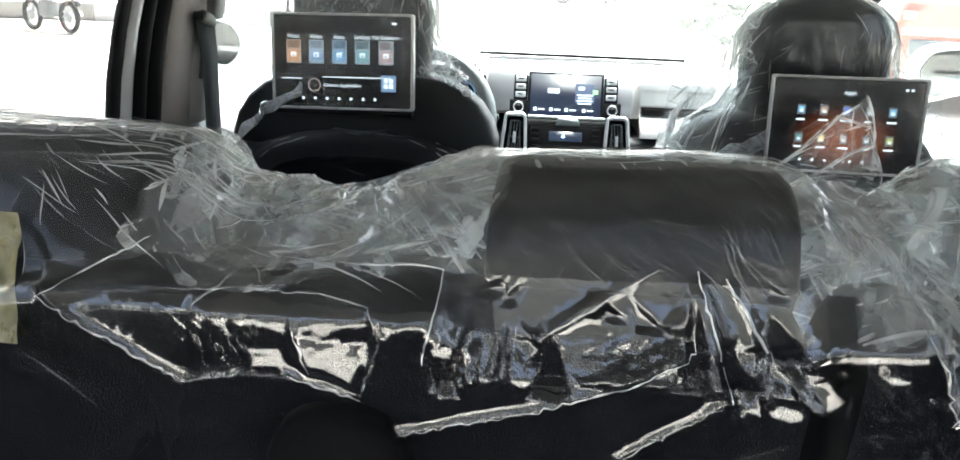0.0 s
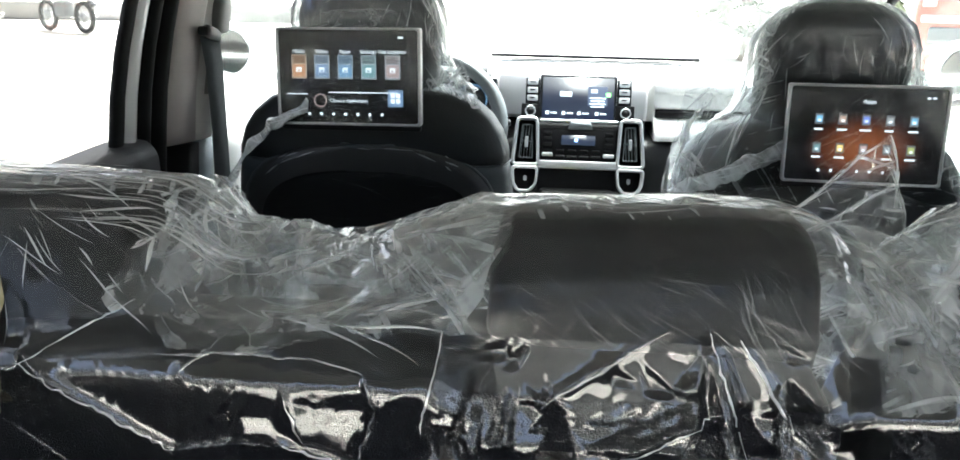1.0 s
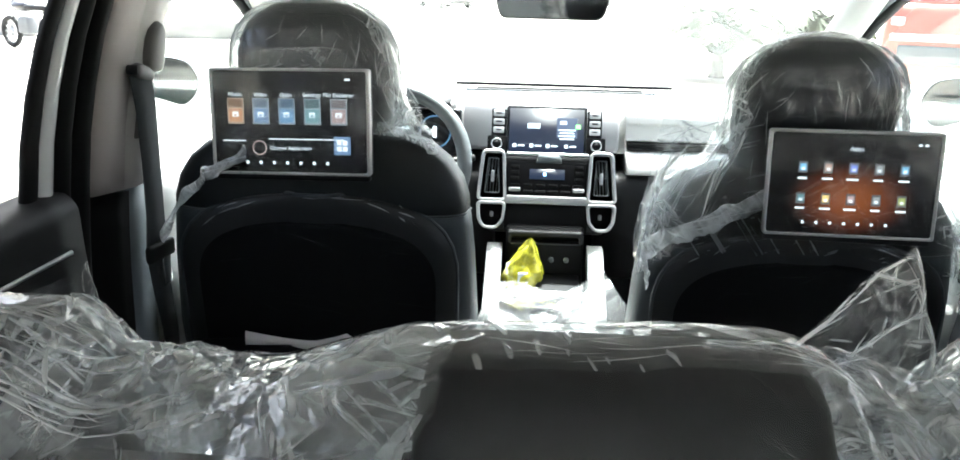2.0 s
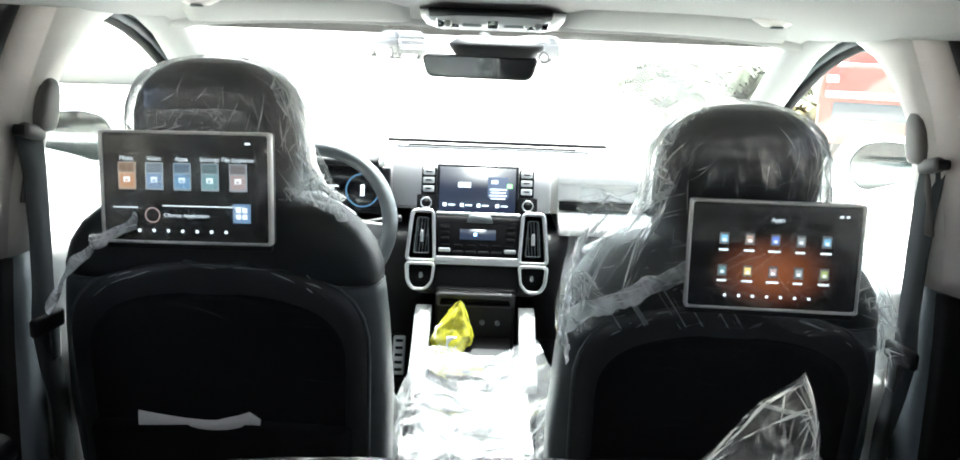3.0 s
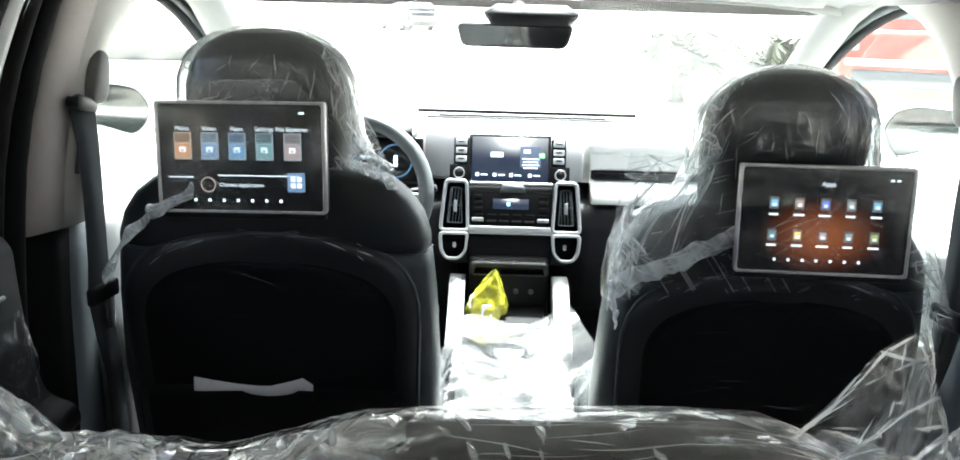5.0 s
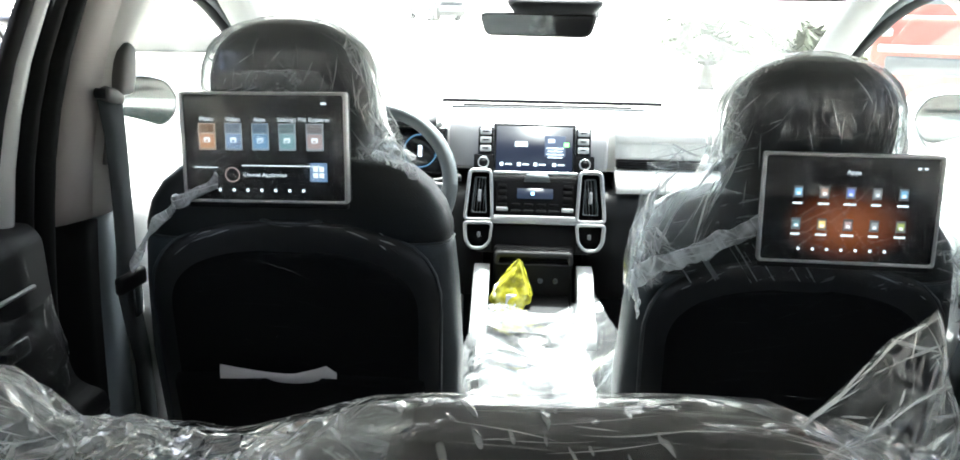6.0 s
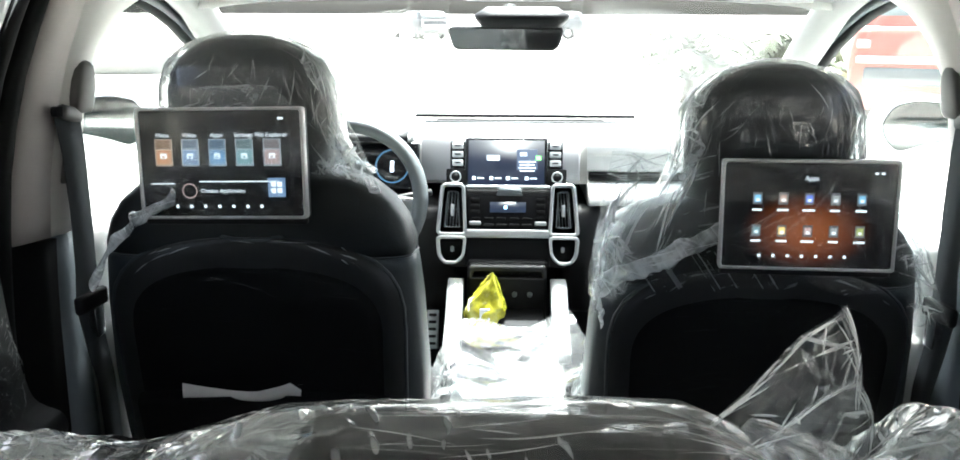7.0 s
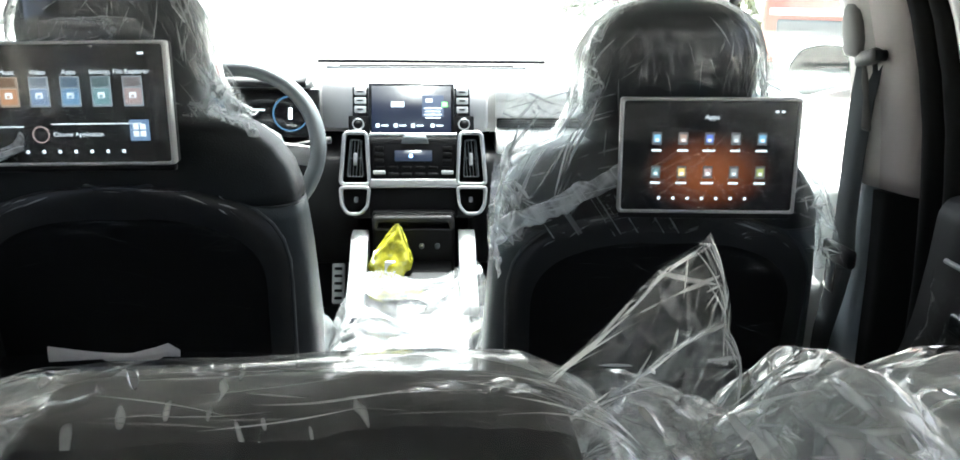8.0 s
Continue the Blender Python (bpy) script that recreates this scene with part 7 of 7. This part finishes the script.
TYRE = mat("tyre", (0.02, 0.02, 0.02), 0.8, vary=0.2)
DULL = mat("dull_grey", (0.17, 0.18, 0.185), 0.6, vary=0.15)


def parked_car(name, x, y, rz, paint, label, w=1.86, l=4.5, h=1.55, tall=1.0):
    """A parked car seen end on: body, cabin, glass, lamps, bumpers, wheels. Its near end is at -y."""
    ob = thing(name, label, "car", pose(x, y, 0, 0, 0, rz) @ Matrix.Diagonal((1, 1, tall, 1)))
    hw = w / 2
    secs = []
    for yy, top, k in ((0.0, 1.02, 0.93), (0.05, 1.08, 0.97), (0.25, 1.10, 1.0), (1.2, 1.08, 1.0), (l - 1.4, 1.02, 1.0), (l - 0.3, 0.90, 0.97), (l, 0.72, 0.9)):
        ring = rounded([(-hw * k, 0.28), (hw * k, 0.28), (hw * k, 0.80), (hw * k * 0.95, top), (-hw * k * 0.95, top), (-hw * k, 0.80)], 0.08, 4)
        secs.append([(a, yy, b) for a, b in ring])
    body = part("body", loft(secs), paint, ob)
    cab = []
    for yy, top in ((0.10, 1.12), (0.30, h - 0.06), (0.55, h), (1.9, h), (2.5, h - 0.08), (3.3, 1.04)):
        k = 0.80 if top > 1.2 else 0.92
        ring = rounded([(-hw * 0.93, 1.02), (hw * 0.93, 1.02), (hw * k, top), (-hw * k, top)], 0.10, 4)
        cab.append([(a, yy, b) for a, b in ring])
    part("cabin", loft(cab), paint, ob)
    part("end_window", prism(rounded([(-hw * 0.78, 1.14), (hw * 0.78, 1.14), (hw * 0.68, h - 0.12), (-hw * 0.68, h - 0.12)], 0.06), 0.02), SKY_GREY_GLASS, ob, "end window with reflected sky put into its grey", m=pose(0, 0.165, 0))
    for s in (-1, 1):
        part("side_window", prism(rounded([(0.5, 1.12), (3.0, 1.12), (2.3, h - 0.12), (0.7, h - 0.12)], 0.06), 0.02, "x", at=(s * hw * 0.885, 0, 0)), SKY_GREY_GLASS, ob)
        part("lamp", box(0.15, 0.05, 0.08, 0.02, at=(s * (hw - 0.16), 0.0, 0.92)), PANEL, ob, "pale lamp glass")
        for yy in (0.85, l - 0.9):
            wheel = part("wheel", disc(0.33, 0.22, 28, at=(s * (hw - 0.10), yy, 0.33), rot=(0, 90, 0)), TYRE, ob)
            part("rim", disc(0.21, 0.235, 20, at=(s * (hw - 0.10), yy, 0.33), rot=(0, 90, 0)), SILVER, wheel)
    part("bumper_strip", box(w * 0.90, 0.06, 0.07, 0.02, at=(0, -0.015, 0.77)), PAINT, ob, "bright bumper strip")
    part("grille", box(w * 0.80, 0.05, 0.17, 0.03, at=(0, -0.015, 0.61)), DULL, ob, "grey lower grille")
    return ob


parked_car("parked_car", 4.90, 9.0, -24, RED, "red parked hatchback with a grey grille", h=1.42, tall=1.21)
parked_car("parked_car", -4.1, 48.0, 30, mat("grey_paint", (0.03, 0.033, 0.036), 0.3, coat=0.4), "dark grey parked car far off")
parked_car("parked_car", 4.4, 50.0, 80, mat("pale_paint", (0.10, 0.105, 0.11), 0.3, coat=0.4), "pale grey parked car far off")


def motorbike(x, y, rz, paint, label):
    ob = thing("motorbike", label, "motorbike", pose(x, y, 0, 0, 0, rz), group="parked motorbikes")
    for yy in (-0.62, 0.62):
        rr = []
        for k in range(28):
            a = 2 * math.pi * k / 28
            c = Vector((0, 0.27 * math.cos(a), 0.27 * math.sin(a)))
            e = c.normalized()
            rr.append([c + e * 0.05 * math.cos(q) + Vector((1, 0, 0)) * 0.05 * math.sin(q) for q in np.linspace(0, 6.283, 9)[:-1]])
        wh = part("wheel", loft(rr + [rr[0]], cap=False), TYRE, ob, m=pose(0, yy, 0.32))
        part("hub", disc(0.09, 0.09, 16, rot=(0, 90, 0)), SILVER, wh)
        for k in range(6):
            part("spoke", box(0.012, 0.5, 0.02, rot=(30 * k, 0, 0)), SILVER, wh, smooth=False)
    part("fuel_tank", loft([oval(0, 0.16, 0.72, 0.10, 0.2, 20, 3), oval(0, 0.16, 0.82, 0.15, 0.27, 20, 3), oval(0, 0.15, 0.90, 0.10, 0.2, 20, 3)]), paint, ob)
    part("saddle", box(0.24, 0.66, 0.10, 0.04, at=(0, -0.38, 0.80)), TRIM_BLACK, ob)
    part("engine", box(0.24, 0.36, 0.32, 0.05, at=(0, 0.05, 0.46)), DULL, ob)
    part("fork", tube([(0, 0.62, 0.32), (0, 0.46, 0.80), (0, 0.42, 0.98)], 0.04), SILVER, ob)
    part("handlebar", tube([(-0.36, 0.34, 1.03), (-0.12, 0.44, 1.0), (0.12, 0.44, 1.0), (0.36, 0.34, 1.03)], 0.016), TRIM_BLACK, ob)
    part("headlamp", disc(0.09, 0.10, 18, at=(0, 0.54, 0.90), rot=(90, 0, 0)), CHROME, ob)
    part("mudguard", tube([(0, -0.95, 0.55), (0, -0.80, 0.68), (0, -0.55, 0.72)], 0.07, 10, 0.5), paint, ob)
    part("exhaust", tube([(0.16, 0.1, 0.30), (0.18, -0.3, 0.30), (0.18, -0.75, 0.38)], 0.04), CHROME, ob)


motorbike(-9.9, 15.4, 62, mat("bike_black", (0.03, 0.03, 0.035), 0.3, coat=0.5), "black parked motorbike on the paving")
motorbike(-11.3, 14.6, 60, mat("bike_yellow", (0.55, 0.38, 0.04), 0.3, coat=0.5), "yellow parked motorbike on the paving")
tagged(part("kerb", box(26, 0.5, 0.42, 0.03, at=(-16, 18.6, 0.21), rot=(0, 0, 8)), mat("kerb_stone", (0.34, 0.33, 0.31), 0.85, vary=0.2, scale=1.5, bump=0.5, bscale=25)), "low grey concrete wall beyond the paving", "wall", kind="structure")

LEAF = mat("palm_leaf", (0.026, 0.036, 0.012), 0.7, spec=0.2, vary=0.3, scale=3)
BARK = mat("palm_bark", (0.07, 0.06, 0.04), 0.9, vary=0.3, scale=8, bump=0.8, bscale=40)


def palm(x, y, size, seed, label, leaf):
    """A low palm: stout stump, arching fronds with separate leaflets."""
    rnd = random.Random(seed)
    ob = thing("palm", label, "palm", pose(x, y, 0), group="palms")
    part("trunk", loft([oval(0, 0, z * size, r * size, r * size, 14, 2) for z, r in ((0, 0.13), (0.1, 0.10), (0.22, 0.11), (0.34, 0.07))]), BARK, ob)
    for k in range(22):
        a = 2 * math.pi * (k + rnd.random() * 0.6) / 22
        reach, rise = size * rnd.uniform(0.65, 1.1), size * rnd.uniform(0.5, 1.6)
        spine = []
        for t in np.linspace(0, 1, 9):
            spine.append(Vector((math.cos(a) * reach * t, math.sin(a) * reach * t, 0.34 * size + rise * (1.7 * t - 1.5 * t * t))))
        bm = tube(spine, [0.02 * size * (1 - 0.8 * i / 8) for i in range(9)], 6)
        side = Vector((-math.sin(a), math.cos(a), 0))
        for i in range(1, 9):
            for q in (0.0, 0.5):
                c = spine[i - 1].lerp(spine[i], q)
                ln = size * 0.34 * math.sin(math.pi * (0.12 + 0.80 * (i + q) / 9))
                for sg in (-1, 1):
                    tip = c + side * sg * ln * 0.8 + (spine[i] - spine[i - 1]).normalized() * ln * 0.6 + Vector((0, 0, -0.25 * ln))
                    mid = c.lerp(tip, 0.5) + Vector((0, 0, 0.06 * ln))
                    w = (spine[i] - spine[i - 1]).normalized() * 0.075 * size
                    v = [bm.verts.new(p) for p in (c - w * 0.5, c + w * 0.5, mid + w * 0.6, tip, mid - w * 0.6)]
                    bm.faces.new(v)
        part("frond", bm, leaf, ob)


palm(3.02, 13.4, 1.12, 1, "low green palm with arching fronds", LEAF)
palm(4.80, 13.9, 1.05, 2, "second low green palm beside it", LEAF)
palm(4.55, 11.6, 0.62, 3, "small yellowish palm beside the red car", mat("dry_leaf", (0.10, 0.092, 0.035), 0.7, spec=0.2, vary=0.3, scale=3))
